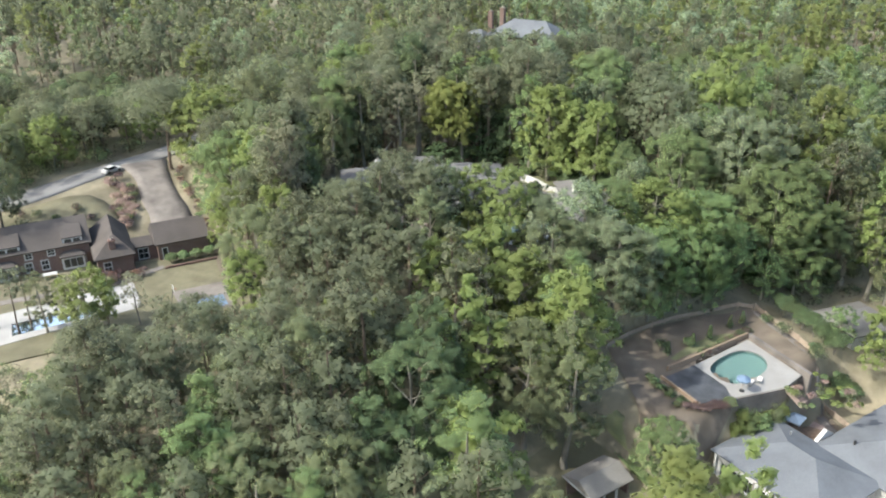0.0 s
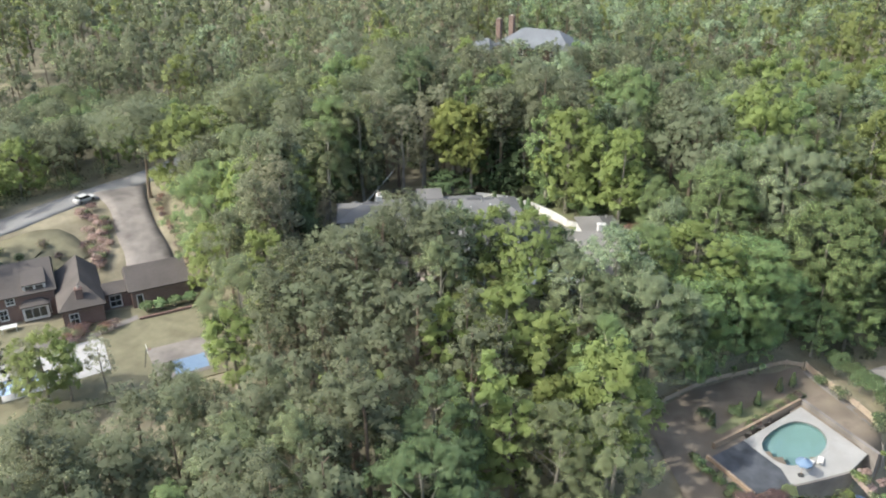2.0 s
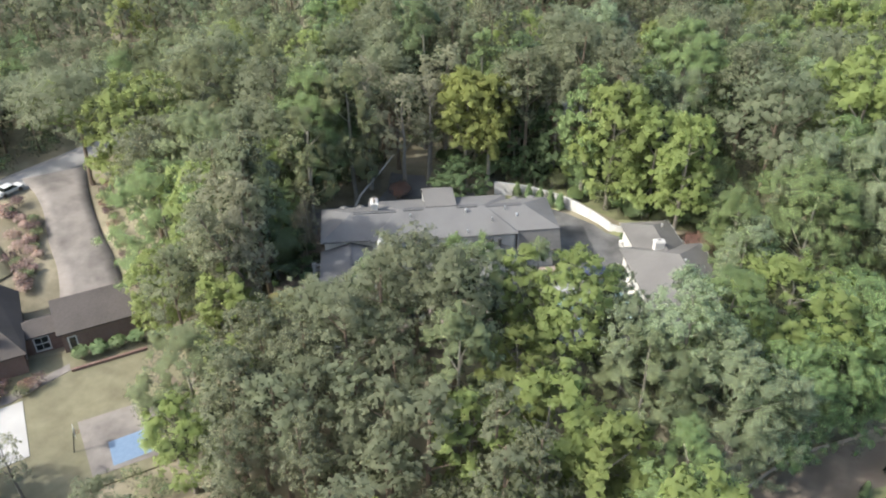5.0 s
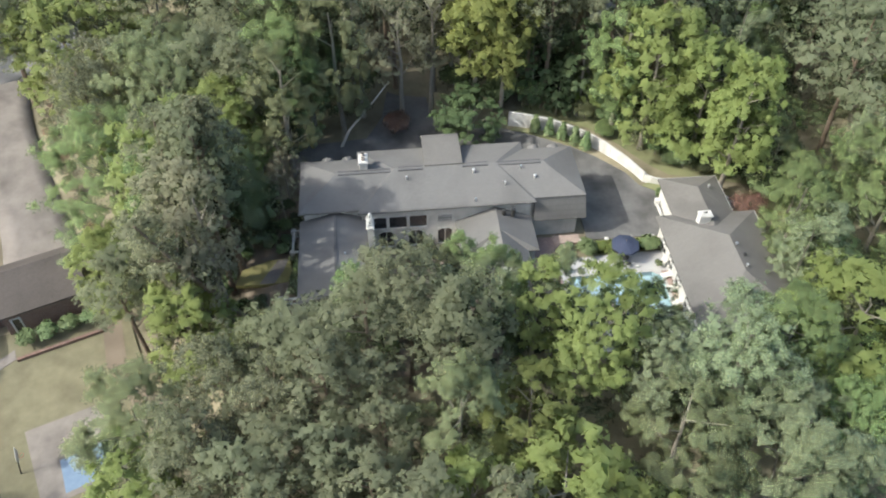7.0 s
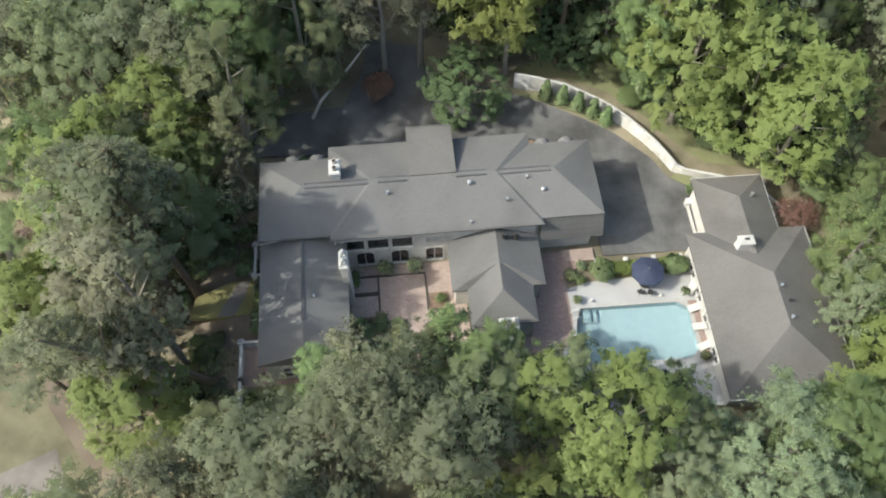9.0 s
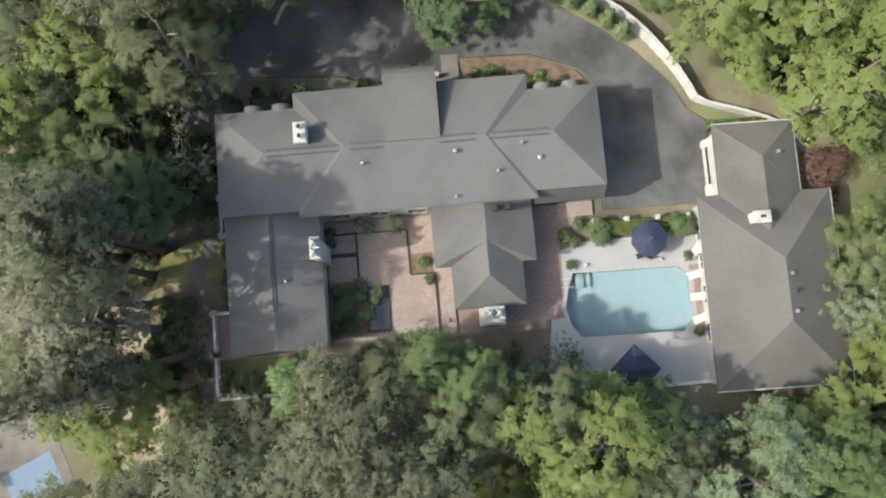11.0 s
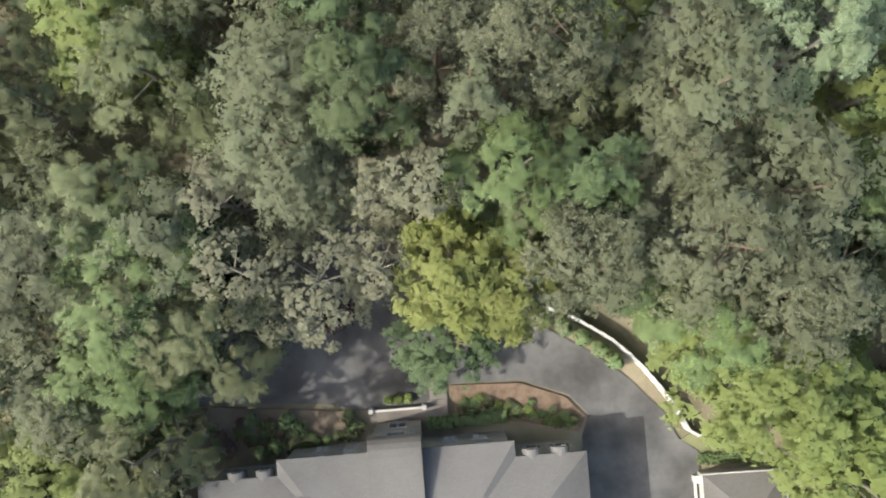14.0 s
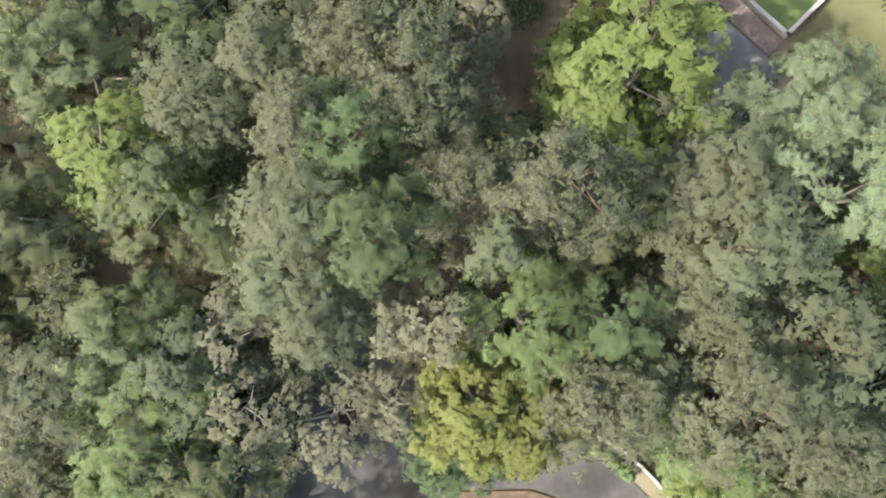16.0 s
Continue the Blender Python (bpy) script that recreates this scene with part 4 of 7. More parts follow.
c0 = chair(at(GUEST, -8.5, 2.35, 0, 200))
copy_thing(c0, at(GUEST, -7.7, 2.25, 0, 160))
tb = thing("terrace_table", "round dark metal table under the umbrella", "table", at(GUEST, -8.05, 3.0))
part("tabletop", cone(bmesh.new(), 0, 0, 0.6, 0.64, 0.5, 0.5, 16), M_DARKMETAL, tb)
part("pedestal", cone(bmesh.new(), 0, 0, 0.05, 0.6, 0.06, 0.05, 8), M_DARKMETAL, tb)
for u, v in ((-12.5, 1.95), (-6.9, 2.0)):
    t = thing("terrace_light", "small white bollard light on the terrace", "light", at(GUEST, u, v))
    part("post", cone(bmesh.new(), 0, 0, 0.05, 0.3, 0.06, 0.05, 8), M_TRIM, t)
    part("cap", cone(bmesh.new(), 0, 0, 0.3, 0.36, 0.14, 0.1, 10), M_TRIM, t)
t = thing("terrace_urn", "dark round urn on the terrace edge", "urn", at(GUEST, -14.0, -4.6))
part("bowl", cone(cone(bmesh.new(), 0, 0, 0.05, 0.15, 0.12, 0.12, 10), 0, 0, 0.15, 0.5, 0.15, 0.32, 12), M_EDGE, t)

# low wall with white posts behind the hedge
lw = thing("low_fence", "low dark fence with white posts between drive and terrace", "fence", at(GUEST, 0, 0))
part("rail", boxes((-11.8, -4.6, 5.05, 5.12, 0.55, 0.65), (-11.8, -4.6, 5.05, 5.12, 0.2, 0.3)), M_DARKMETAL, lw)
for u in (-11.7, -9.3, -7.0, -4.8):
    part("post", boxes((u - 0.14, u + 0.14, 4.95, 5.23, 0, 1.0), (u - 0.18, u + 0.18, 4.91, 5.27, 1.0, 1.08), bevel=0.015), M_WHITE, lw)


# ---- guest house ----
guest = thing("guest_house", "white guest house with weathered hipped shingle roof", "house", at(GUEST, 0, 0))
shell(guest, "wall", -4.0, 4.7, -7.4, 5.7, 2.6, M_WHITE, {
    "w": [(1.0, 2.4, 0.1, 2.0), (3.2, 4.6, 0.1, 2.0), (5.6, 7.0, 0.1, 2.0), (8.4, 9.8, 0.1, 2.0)], "s": [(1.5, 2.7, 0.5, 2.0), (5.5, 6.7, 0.5, 2.0)], "e": [(2, 3, 0.7, 2.0), (6, 7, 0.7, 2.0), (9.5, 10.5, 0.7, 2.0)]})
part("roof", hip_roof(-4.5, 5.1, -7.8, 6.1, 2.7, (0.45, -3.2), (0.45, 1.1), 4.75), M_SHINGLE_WARM, guest)
shell(guest, "wall", -2.5, 2.6, 5.7, 10.9, 2.6, M_WHITE, {"e": [(1.5, 2.5, 0.7, 2.0)], "n": [(1.5, 2.5, 0.7, 2.0)]})
part("roof", hip_roof(-2.9, 3.0, 6.0, 11.3, 2.72, (0.0, 8.55), (0.1, 8.55), 3.95), M_SHINGLE_WARM, guest)
part("roof", hip_roof(-2.9, 3.0, 3.0, 8.5, 2.718, (0.05, 3.3), (0.05, 8.5), 3.95), M_SHINGLE_WARM, guest)
chimney(guest, -0.75, 4.1, 1.1, 0.7, 2.5, 4.5, M_WHITE, pots=0)
part("chimney_cap", boxes((-1.2, -0.3, 3.85, 4.35, 4.7, 4.78), bevel=0.03), M_WHITE, guest)
part("flue", boxes((-0.95, -0.55, 4.0, 4.2, 4.78, 4.79)), M_SOOT, guest, "sooty dark flue mouth")
for u, v, z in ((0.75, 0.0, 4.55), (1.1, -1.2, 4.4), (0.8, -2.6, 4.55), (1.28, 8.8, 3.55)):
    part("vent_pipe", cone(cone(bmesh.new(), u, v, z - 0.2, z + 0.28, 0.09, 0.09, 8), u, v, z + 0.28, z + 0.34, 0.15, 0.12, 8), M_METAL if v != -1.2 else M_DARKMETAL, guest)
part("low_wall", boxes((-2.84, -2.74, 6.5, 10.3, -0.1, 0.5), bevel=0.02), M_WHITE, guest)
part("wall_end", boxes((-2.95, -2.5, 10.2, 10.7, -0.1, 0.62), (-2.98, -2.5, 10.17, 10.73, 0.62, 0.7), bevel=0.04), M_WHITE, guest)
part("wall_end", boxes((-2.95, -2.5, 6.3, 7.3, -0.1, 0.62), (-2.98, -2.5, 6.27, 7.33, 0.62, 0.7), bevel=0.04), M_WHITE, guest)
part("threshold", boxes((-2.74, -2.5, 7.3, 10.2, -0.1, 0.1)), M_CONCRETE, guest, "pale concrete threshold")
part("fascia", boxes((5.1, 5.2, -7.9, 6.1, 2.5, 2.66)), M_TRIM, guest)
part("fascia", boxes((-4.5, 5.1, -7.9, -7.8, 2.5, 2.66)), M_TRIM, guest)
part("fascia", boxes((3.0, 3.08, 6.1, 11.38, 2.52, 2.68)), M_TRIM, guest)
part("fascia", boxes((-2.9, 3.0, 11.3, 11.38, 2.52, 2.68)), M_TRIM, guest)

# ---- the white garden wall: stepped panels along a curve ----
gw = thing("garden_wall", "curved stepped white garden wall along the drive", "wall", kind="structure")
WALL_LINE = [(4.4, 137.8, 1.7), (6.6, 137.4, 1.6), (8.7, 136.8, 1.6), (10.5, 135.9, 1.5), (12.1, 135.0, 1.45), (13.4, 134.0, 1.4), (14.6, 132.9, 1.3), (15.7, 131.7, 1.2), (16.7, 130.5, 1.1), (17.5, 129.3, 1.0), (18.1, 128.3, 0.8),
             (18.9, 127.9, 0.7), (20.2, 127.6, 0.7), (21.8, 127.25, 0.7), (23.4, 126.8, 0.7), (24.7, 126.3, 0.7), (25.8, 125.2, 0.6), (26.7, 124.2, 0.5)]
for (x0, y0, h0), (x1, y1, h1) in zip(WALL_LINE, WALL_LINE[1:]):
    length = math.hypot(x1 - x0, y1 - y0)
    n = max(1, round(length / 0.85))
    nx, ny = (y1 - y0) / length * 0.05, -(x1 - x0) / length * 0.05
    for i in range(n):  # short panels, each turned a little against the line
        a, b = i / n, (i + 1) / n
        pa = (x0 + (x1 - x0) * a, y0 + (y1 - y0) * a)
        pb = (x0 + (x1 - x0) * b + nx, y0 + (y1 - y0) * b + ny)
        h = h0 + (h1 - h0) * a
        part("wall_panel", wall_panel(bmesh.new(), pa, pb, -0.4, h, 0.17), M_WALLPAINT, gw)
        part("coping", wall_panel(bmesh.new(), (pa[0], pa[1] - 0.03), (pb[0], pb[1] - 0.03), h, h + 0.06, 0.22), M_TRIM, gw)

# ---- west terrace balustrades of the wing ----
bal = thing("balustrade", "white balustrade round the brick side terrace", "balustrade", at(HOUSE, 0, 0))
slab("side_terrace", [(-15.4, -16.4), (-9.0, -16.6), (-9.0, -13.2), (-13.0, -13.2), (-13.0, -10.0), (-15.4, -10.0)], M_BRICKPAVE, "brick side terrace", "paving", m=at(HOUSE, 0, 0), lift=0.08, depth=2.5)
slab("planted_strip", [(-15.2, -16.3), (-9.1, -16.5), (-9.1, -13.6), (-15.2, -13.6)], M_DRYLAWN, "mossy planted strip along the side terrace", "flower bed", m=at(HOUSE, 0, 0), lift=0.095)


def rail_run(parent, a, b):
    a, b = Vector(a), Vector(b)
    part("handrail", wall_panel(bmesh.new(), a, b, 0.75, 0.87, 0.2), M_TRIM, parent)
    part("plinth", wall_panel(bmesh.new(), a, b, 0.0, 0.16, 0.2), M_TRIM, parent)
    n = int((b - a).length / 0.28)
    d = (b - a).normalized()
    side = Vector((-d.y, d.x)) * 0.1
    for i in range(n):
        p = a.lerp(b, (i + 0.5) / n) + side
        part("baluster", cone(cone(bmesh.new(), p.x, p.y, 0.16, 0.45, 0.07, 0.045, 6), p.x, p.y, 0.45, 0.75, 0.045, 0.06, 6), M_TRIM, parent)
    for p in (a, b):
        q = p + side
        part("pier", boxes((q.x - 0.17, q.x + 0.17, q.y - 0.17, q.y + 0.17, 0, 0.98), bevel=0.02), M_TRIM, parent)


for a, b in (((-13.2, -10.1), (-15.4, -10.1)), ((-15.4, -10.1), (-15.4, -13.2)), ((-15.4, -13.2), (-15.4, -16.4)), ((-15.4, -16.5), (-12.2, -16.5)), ((-12.2, -16.5), (-9.2, -16.5))):
    rail_run(bal, a, b)
bal2 = thing("balustrade", "white balustrade round a small side landing", "balustrade", at(HOUSE, 0, 0))
for a, b in (((-13.3, -1.5), (-14.5, -1.5)), ((-14.5, -1.5), (-14.5, -4.5)), ((-14.5, -4.5), (-13.4, -4.5))):
    rail_run(bal2, a, b)


# ---- neighbouring plots ----
LZ = -5.0
lodge = thing("brick_house", "red-brown brick house with brown shingle roofs", "house", at(LODGE, 0, 0, LZ))
shell(lodge, "wall", -3.0, 4.6, 1.0, 7.4, 2.7, M_BRICKWALL, {"s": [(0.6, 1.4, 0.1, 2.0, (1, 1))], "n": [(0.8, 3.4, 0.0, 2.1, (4, 4)), (4.2, 6.8, 0.0, 2.1, (4, 4))]})
part("roof", hip_roof(-3.4, 4.95, 0.65, 7.8, 2.8, (-3.3, 4.3), (4.85, 4.3), 5.1), M_SHINGLE_BROWN, lodge)
shell(lodge, "wall", -11.9, -6.8, -0.5, 11.0, 2.75, M_BRICKWALL, {"s": [(0.8, 1.9, 0.4, 2.0)], "e": [(1.5, 2.5, 0.5, 2.0), (5.5, 6.6, 0.5, 2.0)]})
part("roof", hip_roof(-12.35, -6.4, -1.0, 11.4, 2.85, (-9.0, 2.6), (-8.8, 11.3), 5.2), M_SHINGLE_BROWN, lodge)
shell(lodge, "wall", -6.7, -3.0, 2.6, 5.6, 2.2, M_BRICKWALL, {"s": [(0.9, 2.4, 0.1, 1.9)]})
part("roof", hip_roof(-6.6, -3.0, 2.3, 5.9, 2.3, (-6.5, 4.1), (-3.1, 4.1), 3.3), M_SHINGLE_BROWN, lodge)
chimney(lodge, -9.4, 0.6, 0.9, 0.8, 1.5, 4.9, M_BRICKWALL, pots=1)
shell(lodge, "wall", -25.8, -12.4, 4.8, 14.8, 3.7, M_BRICKWALL, {"s": [(0.8, 3.2, 0.4, 2.0, (4, 2)), (4.2, 5.2, 0.4, 2.0), (6.4, 7.4, 0.4, 2.0), (9.6, 12.6, 0.2, 2.1, (4, 2)), (4.4, 5.4, 2.5, 3.5), (7.5, 8.5, 2.5, 3.5)]})
part("roof", hip_roof(-26.2, -12.0, 4.4, 15.2, 3.8, (-26.1, 9.8), (-12.1, 9.8), 6.4), M_SHINGLE_BROWN, lodge)
for u, w in ((-23.6, 1.9), (-14.6, 1.5)):
    part("dormer", solid(bmesh.new(), [(u - w, 4.9, 4.9), (u + w, 4.9, 4.9), (u + w, 8.6, 5.75), (u - w, 8.6, 5.75), (u - w, 4.9, 4.75), (u + w, 4.9, 4.75), (u + w, 8.6, 5.6), (u - w, 8.6, 5.6)],
                           [(0, 1, 2, 3), (7, 6, 5, 4), (0, 4, 5, 1), (1, 5, 6, 2), (2, 6, 7, 3), (3, 7, 4, 0)]), M_SHINGLE_BROWN, lodge, "low shed dormer roof")
    part("dormer_front", boxes((u - w + 0.1, u + w - 0.1, 5.0, 7.6, 3.9, 4.78)), M_TRIM, lodge, "white dormer front")
    part("pane", boxes((u - w + 0.4, u - 0.15, 4.97, 5.0, 4.1, 4.6), (u + 0.15, u + w - 0.4, 4.97, 5.0, 4.1, 4.6)), M_GLASS, lodge)
for u in (-24.4, -15.0):
    part("bay_window", boxes((u - 1.6, u + 1.6, 3.7, 4.8, 0.2, 2.2)), M_TRIM, lodge, "white bay window")
    part("bay_pane", boxes((u - 1.3, u - 0.5, 3.66, 3.7, 0.6, 1.9), (u - 0.4, u + 0.4, 3.66, 3.7, 0.6, 1.9), (u + 0.5, u + 1.3, 3.66, 3.7, 0.6, 1.9)), M_GLASS, lodge)
    part("bay_roof", hip_roof(u - 1.8, u + 1.8, 3.5, 4.8, 2.35, (u - 1.0, 4.7), (u + 1.0, 4.7), 2.9), M_SHINGLE_BROWN, lodge)
holed_slab("lodge_lawn", [(-26, -20), (7.5, -20), (7.5, 0), (-26, 4)], [(-25, -9.6), (-10, -8.6), (-10, -13.4), (-25, -14.6)], M_LAWN, "pale green back lawn of the brick house", "lawn", m=at(LODGE, 0, 0, LZ), lift=0.03)
LPOOL = [(-24, -10.2), (-14.5, -9.8), (-13.4, -11.2), (-14.6, -12.8), (-24, -13.6)]
holed_slab("lodge_terrace", [(-26, -6.6), (-7.8, -4.9), (-7.7, -13.2), (-26, -15.5)], LPOOL, M_WHITEDECK, "white pool terrace behind the brick house", "terrace", m=at(LODGE, 0, 0, LZ), lift=0.085)
slab("lodge_path", [(-26, -2.2), (-9, -3.4), (-2.9, -1.0), (-2.9, -2.2), (-9, -4.7), (-26, -3.6)], M_CONCRETE, "pale concrete garden path", "path", m=at(LODGE, 0, 0, LZ), lift=0.07)
part("lodge_path_wall", boxes((-2.8, 5.0, -2.6, -2.3, -0.3, 0.35)), M_BRICKWALL).matrix_basis = at(LODGE, 0, 0, LZ)
tagged(bpy.data.objects["lodge_path_wall"], "low dark brick garden wall", "wall", kind="structure")
slab("games_court", [(-3.2, -10.6), (4.2, -10.6), (4.0, -18.6), (-2.8, -18.6)], M_CONCRETE, "pale concrete games court on the lawn", "court", m=at(LODGE, 0, 0, LZ), lift=0.06)
slab("earth_bank", [(5.4, 2.5), (7.2, 2.5), (6.2, -7), (9, -16), (6.8, -16), (4.4, -7)], M_BARE, "bare reddish earth along the lawn edge", "earth", m=at(LODGE, 0, 0, LZ), lift=0.05)
slab("court_marking", [(-0.9, -18.1), (3.2, -17.9), (3.2, -14.6), (-0.9, -14.8)], M_BLUECOURT, "blue painted area of the games court", "court", m=at(LODGE, 0, 0, LZ), lift=0.066)
hoop = thing("basketball_hoop", "basketball hoop on a leaning pole beside the court", "basketball hoop", at(LODGE, -4.0, -14.6, LZ))
part("pole", cone(bmesh.new(), 0, 0, -0.2, 2.5, 0.06, 0.05, 8, lean=(0.55, 0)), M_DARKMETAL, hoop)
part("backboard", boxes((0.6, 0.64, -0.6, 0.6, 2.25, 3.0), bevel=0.01), M_TRIM, hoop, "white backboard")
b = bmesh.new()
ring(b, [(0.9 + 0.19 * math.cos(a), 0.19 * math.sin(a)) for a in np.linspace(0, 6.283, 13)[:-1]], 0.03, 2.38, 2.42)
part("rim", b, M_TERRACOTTA, hoop, "orange rim")
swimming_pool("pale blue swimming pool of the brick house", at(LODGE, 0, 0, LZ + 0.03), LPOOL, M_POOL, M_COPING)
gt = thing("patio_table", "white table on the back terrace of the brick house", "table", at(LODGE, -18.5, 2.4, LZ))
part("tabletop", boxes((-1.0, 1.0, -0.5, 0.5, 0.66, 0.72), bevel=0.02), M_TRIM, gt)
for x in (-0.85, 0.85):
    for y in (-0.4, 0.4):
        part("leg", boxes((x - 0.04, x + 0.04, y - 0.04, y + 0.04, 0.0, 0.66)), M_TRIM, gt)

strip("road", [(-100, 116, 5.2), (-88, 119.5, 5.2), (-76, 126.5, 5.2), (-66, 137, 5.2), (-59.5, 146, 5.2), (-53, 155, 5.2), (-46, 168, 5.2), (-38, 190, 5.2)], M_ROAD, "pale worn asphalt lane", "road")
dl = [(*world_xy(LODGE, u, v), w) for u, v, w in ((0.8, 7.6, 8.0), (1.2, 12, 7.2), (1.3, 16, 6.5), (0.7, 22, 6.3), (0.9, 28, 5.9), (0.7, 33, 6.8), (0.4, 38, 9.0))]
strip("lodge_drive", dl, M_CONCRETE, "pale concrete driveway of the brick house", "driveway", lift=0.09)
strip("lodge_front_lawn", [(*world_xy(LODGE, -9.5, 16), 6), (*world_xy(LODGE, -12.5, 23), 10), (*world_xy(LODGE, -18, 22), 9), (*world_xy(LODGE, -24, 20), 9)], M_LAWN, "front lawn of the brick house", "lawn", lift=0.05)
car = thing("parked_car", "white car parked at the edge of the lane", "car", P(-61.4, 139.7, ground_z(-61.4, 139.7) + 0.06, 58))
part("body", boxes((-1.75, 1.75, -0.72, 0.72, 0.22, 0.68), (-1.72, -1.0, -0.7, 0.7, 0.68, 0.76), bevel=0.06), M_TRIM, car)
CABIN = [(-1.3, -0.66, 0.68), (1.0, -0.66, 0.68), (1.0, 0.66, 0.68), (-1.3, 0.66, 0.68), (-0.9, -0.56, 1.15), (0.35, -0.56, 1.15), (0.35, 0.56, 1.15), (-0.9, 0.56, 1.15)]
part("cabin_glass", solid(bmesh.new(), CABIN, [(3, 2, 1, 0), (0, 1, 5, 4), (1, 2, 6, 5), (2, 3, 7, 6), (3, 0, 4, 7), (4, 5, 6, 7)]), M_GLASS, car, "dark car windows")
part("roof", boxes((-0.94, 0.4, -0.58, 0.58, 1.13, 1.19), bevel=0.02), M_TRIM, car)
for x in (-1.1, 1.15):
    for y in (-0.7, 0.7):
        w = bmesh.new()
        cone(w, 0, 0, -0.09, 0.09, 0.27, 0.27, 14)
        bmesh.ops.rotate(w, verts=w.verts, matrix=Matrix.Rotation(radians(90), 3, "X"))
        bmesh.ops.translate(w, verts=w.verts, vec=(x, y, 0.27))
        part("wheel", w, M_EDGE, car, "black tyre")

# plot below with the green pool
BZ = -9.0
draped("lower_yard", [(22.5, 92), (30, 97.5), (38, 100.8), (45, 101.5), (49, 96), (53, 82), (46, 78), (40, 84), (31, 75), (24, 78)], M_BARE, "bare leaf-strewn yard behind the lower house", "yard")
draped("yard_grass", [(30.2, 89.3), (34.2, 93), (38, 95.2), (42.4, 96.0), (41.8, 95.2), (38.5, 93.4), (34.5, 91.2), (30.9, 88.9)], M_DRYLAWN, "strip of pale grass along the retaining wall", "grass", lift=0.1)
OVAL = [(34.7, 87.2), (37.2, 89.7), (40.4, 91.5), (42.5, 90.6), (43.0, 88.5), (42.0, 86.3), (39.3, 84.3), (36.8, 83.2), (34.9, 84.8)]
for _ in range(2):  # round the corners
    OVAL = [q for a, b in zip(OVAL, OVAL[1:] + OVAL[:1]) for q in ((0.75 * a[0] + 0.25 * b[0], 0.75 * a[1] + 0.25 * b[1]), (0.25 * a[0] + 0.75 * b[0], 0.25 * a[1] + 0.75 * b[1]))]
holed_slab("lower_terrace", [(33.1, 87.8), (42.3, 94.0), (46.2, 85.4), (43.0, 82.6), (39, 81.4), (35.7, 80.4), (35.6, 83.0)], OVAL, M_PALEDECK, "pale terrace round the green pool", "terrace", base=BZ, lift=0.09)
slab("slate_terrace", [(28.2, 84.8), (33.05, 87.7), (35.55, 83.0), (35.6, 80.3), (31.2, 79.2)], M_SLATE, "dark blue-grey slate terrace", "terrace", base=BZ, lift=0.12, depth=2.5)
draped("planted_bank", [(41.8, 82.0), (46.2, 85.7), (52, 82), (47, 76.5), (42, 78)], M_MULCH, "planted bank with low shrubs", "flower bed", lift=0.12)
swimming_pool("green-tinted rounded swimming pool", at((0, 0, 0), 0, 0, BZ + 0.06), OVAL, M_POOL_GREEN, M_PALEDECK)


def long_wall(name, pts, h, thick, mat, label, category="wall", lift=None):
    t = thing(name, label, category, kind="structure")
    for (x0, y0), (x1, y1) in zip(pts, pts[1:]):
        z = min(ground_z(x0, y0), ground_z(x1, y1)) if lift is None else lift
        part("panel", wall_panel(bmesh.new(), (x0, y0), (x1, y1), z - 2.6, z + h, thick), mat, t)
    return t


long_wall("retaining_wall", [(29.3, 86.4), (33.0, 88.6), (42.5, 94.6)], 0.8, 0.3, M_WOOD, "brown timber retaining wall behind the green pool", lift=BZ)
long_wall("retaining_wall", [(42.5, 94.6), (46.9, 84.6)], 0.7, 0.45, M_CONCRETE, "pale concrete retaining wall beside the pool terrace", lift=BZ)
long_wall("retaining_wall", [(27.9, 84.9), (31.0, 78.9)], 0.5, 0.25, M_WOOD, "low timber edging beside the slate terrace", lift=BZ)
long_wall("retaining_wall", [(35.6, 80.0), (39.2, 81.0), (43.2, 82.3)], 0.3, 0.25, M_CONCRETE, "low concrete edge of the pool terrace", lift=BZ)
strip("side_path", [(45.8, 101.0, 1.3), (48.0, 96.0, 1.3), (50.2, 90.0, 1.3), (51.0, 80.0, 1.3)], M_CONCRETE, "pale straight path beside the lower yard", "path")
for (x, y, r) in ((43.4, 82.4, 32), ):
    t = thing("garden_steps", "brick garden steps through the planted bank", "steps", P(x, y, BZ, r))
    for i in range(6):
        part("step", boxes((-0.55, 0.55, -0.4 * i - 0.4, -0.4 * i, -0.3 - 0.18 * i, 0.45 - 0.18 * i)), M_BRICKPAVE, t)
lng = lounger(P(38.8, 83.4, BZ + 0.05, 140), "white sun lounger on the lower pool terrace")
copy_thing(lng, P(40.2, 83.9, BZ + 0.05, 150))
t = umbrella(P(37.3, 82.0, BZ + 0.05), "pale blue garden umbrella by the green pool", r=0.9)
for ch in t.children:
    if ch.name.startswith("canopy"):
        ch.data.materials[0] = M_BLUECOURT


slab("brick_patio", [(45.2, 84.6), (48.2, 86.6), (50.4, 84.2), (47.0, 82.0)], M_BRICKPAVE, "brick patio behind the low house", "paving", base=-16.4, lift=0.08)
t = umbrella(P(45.7, 83.9, -16.35), "pale blue garden umbrella on the brick patio", square=True, r=1.3)
for ch in t.children:
    if ch.name.startswith("canopy"):
        ch.data.materials[0] = M_PALECANVAS


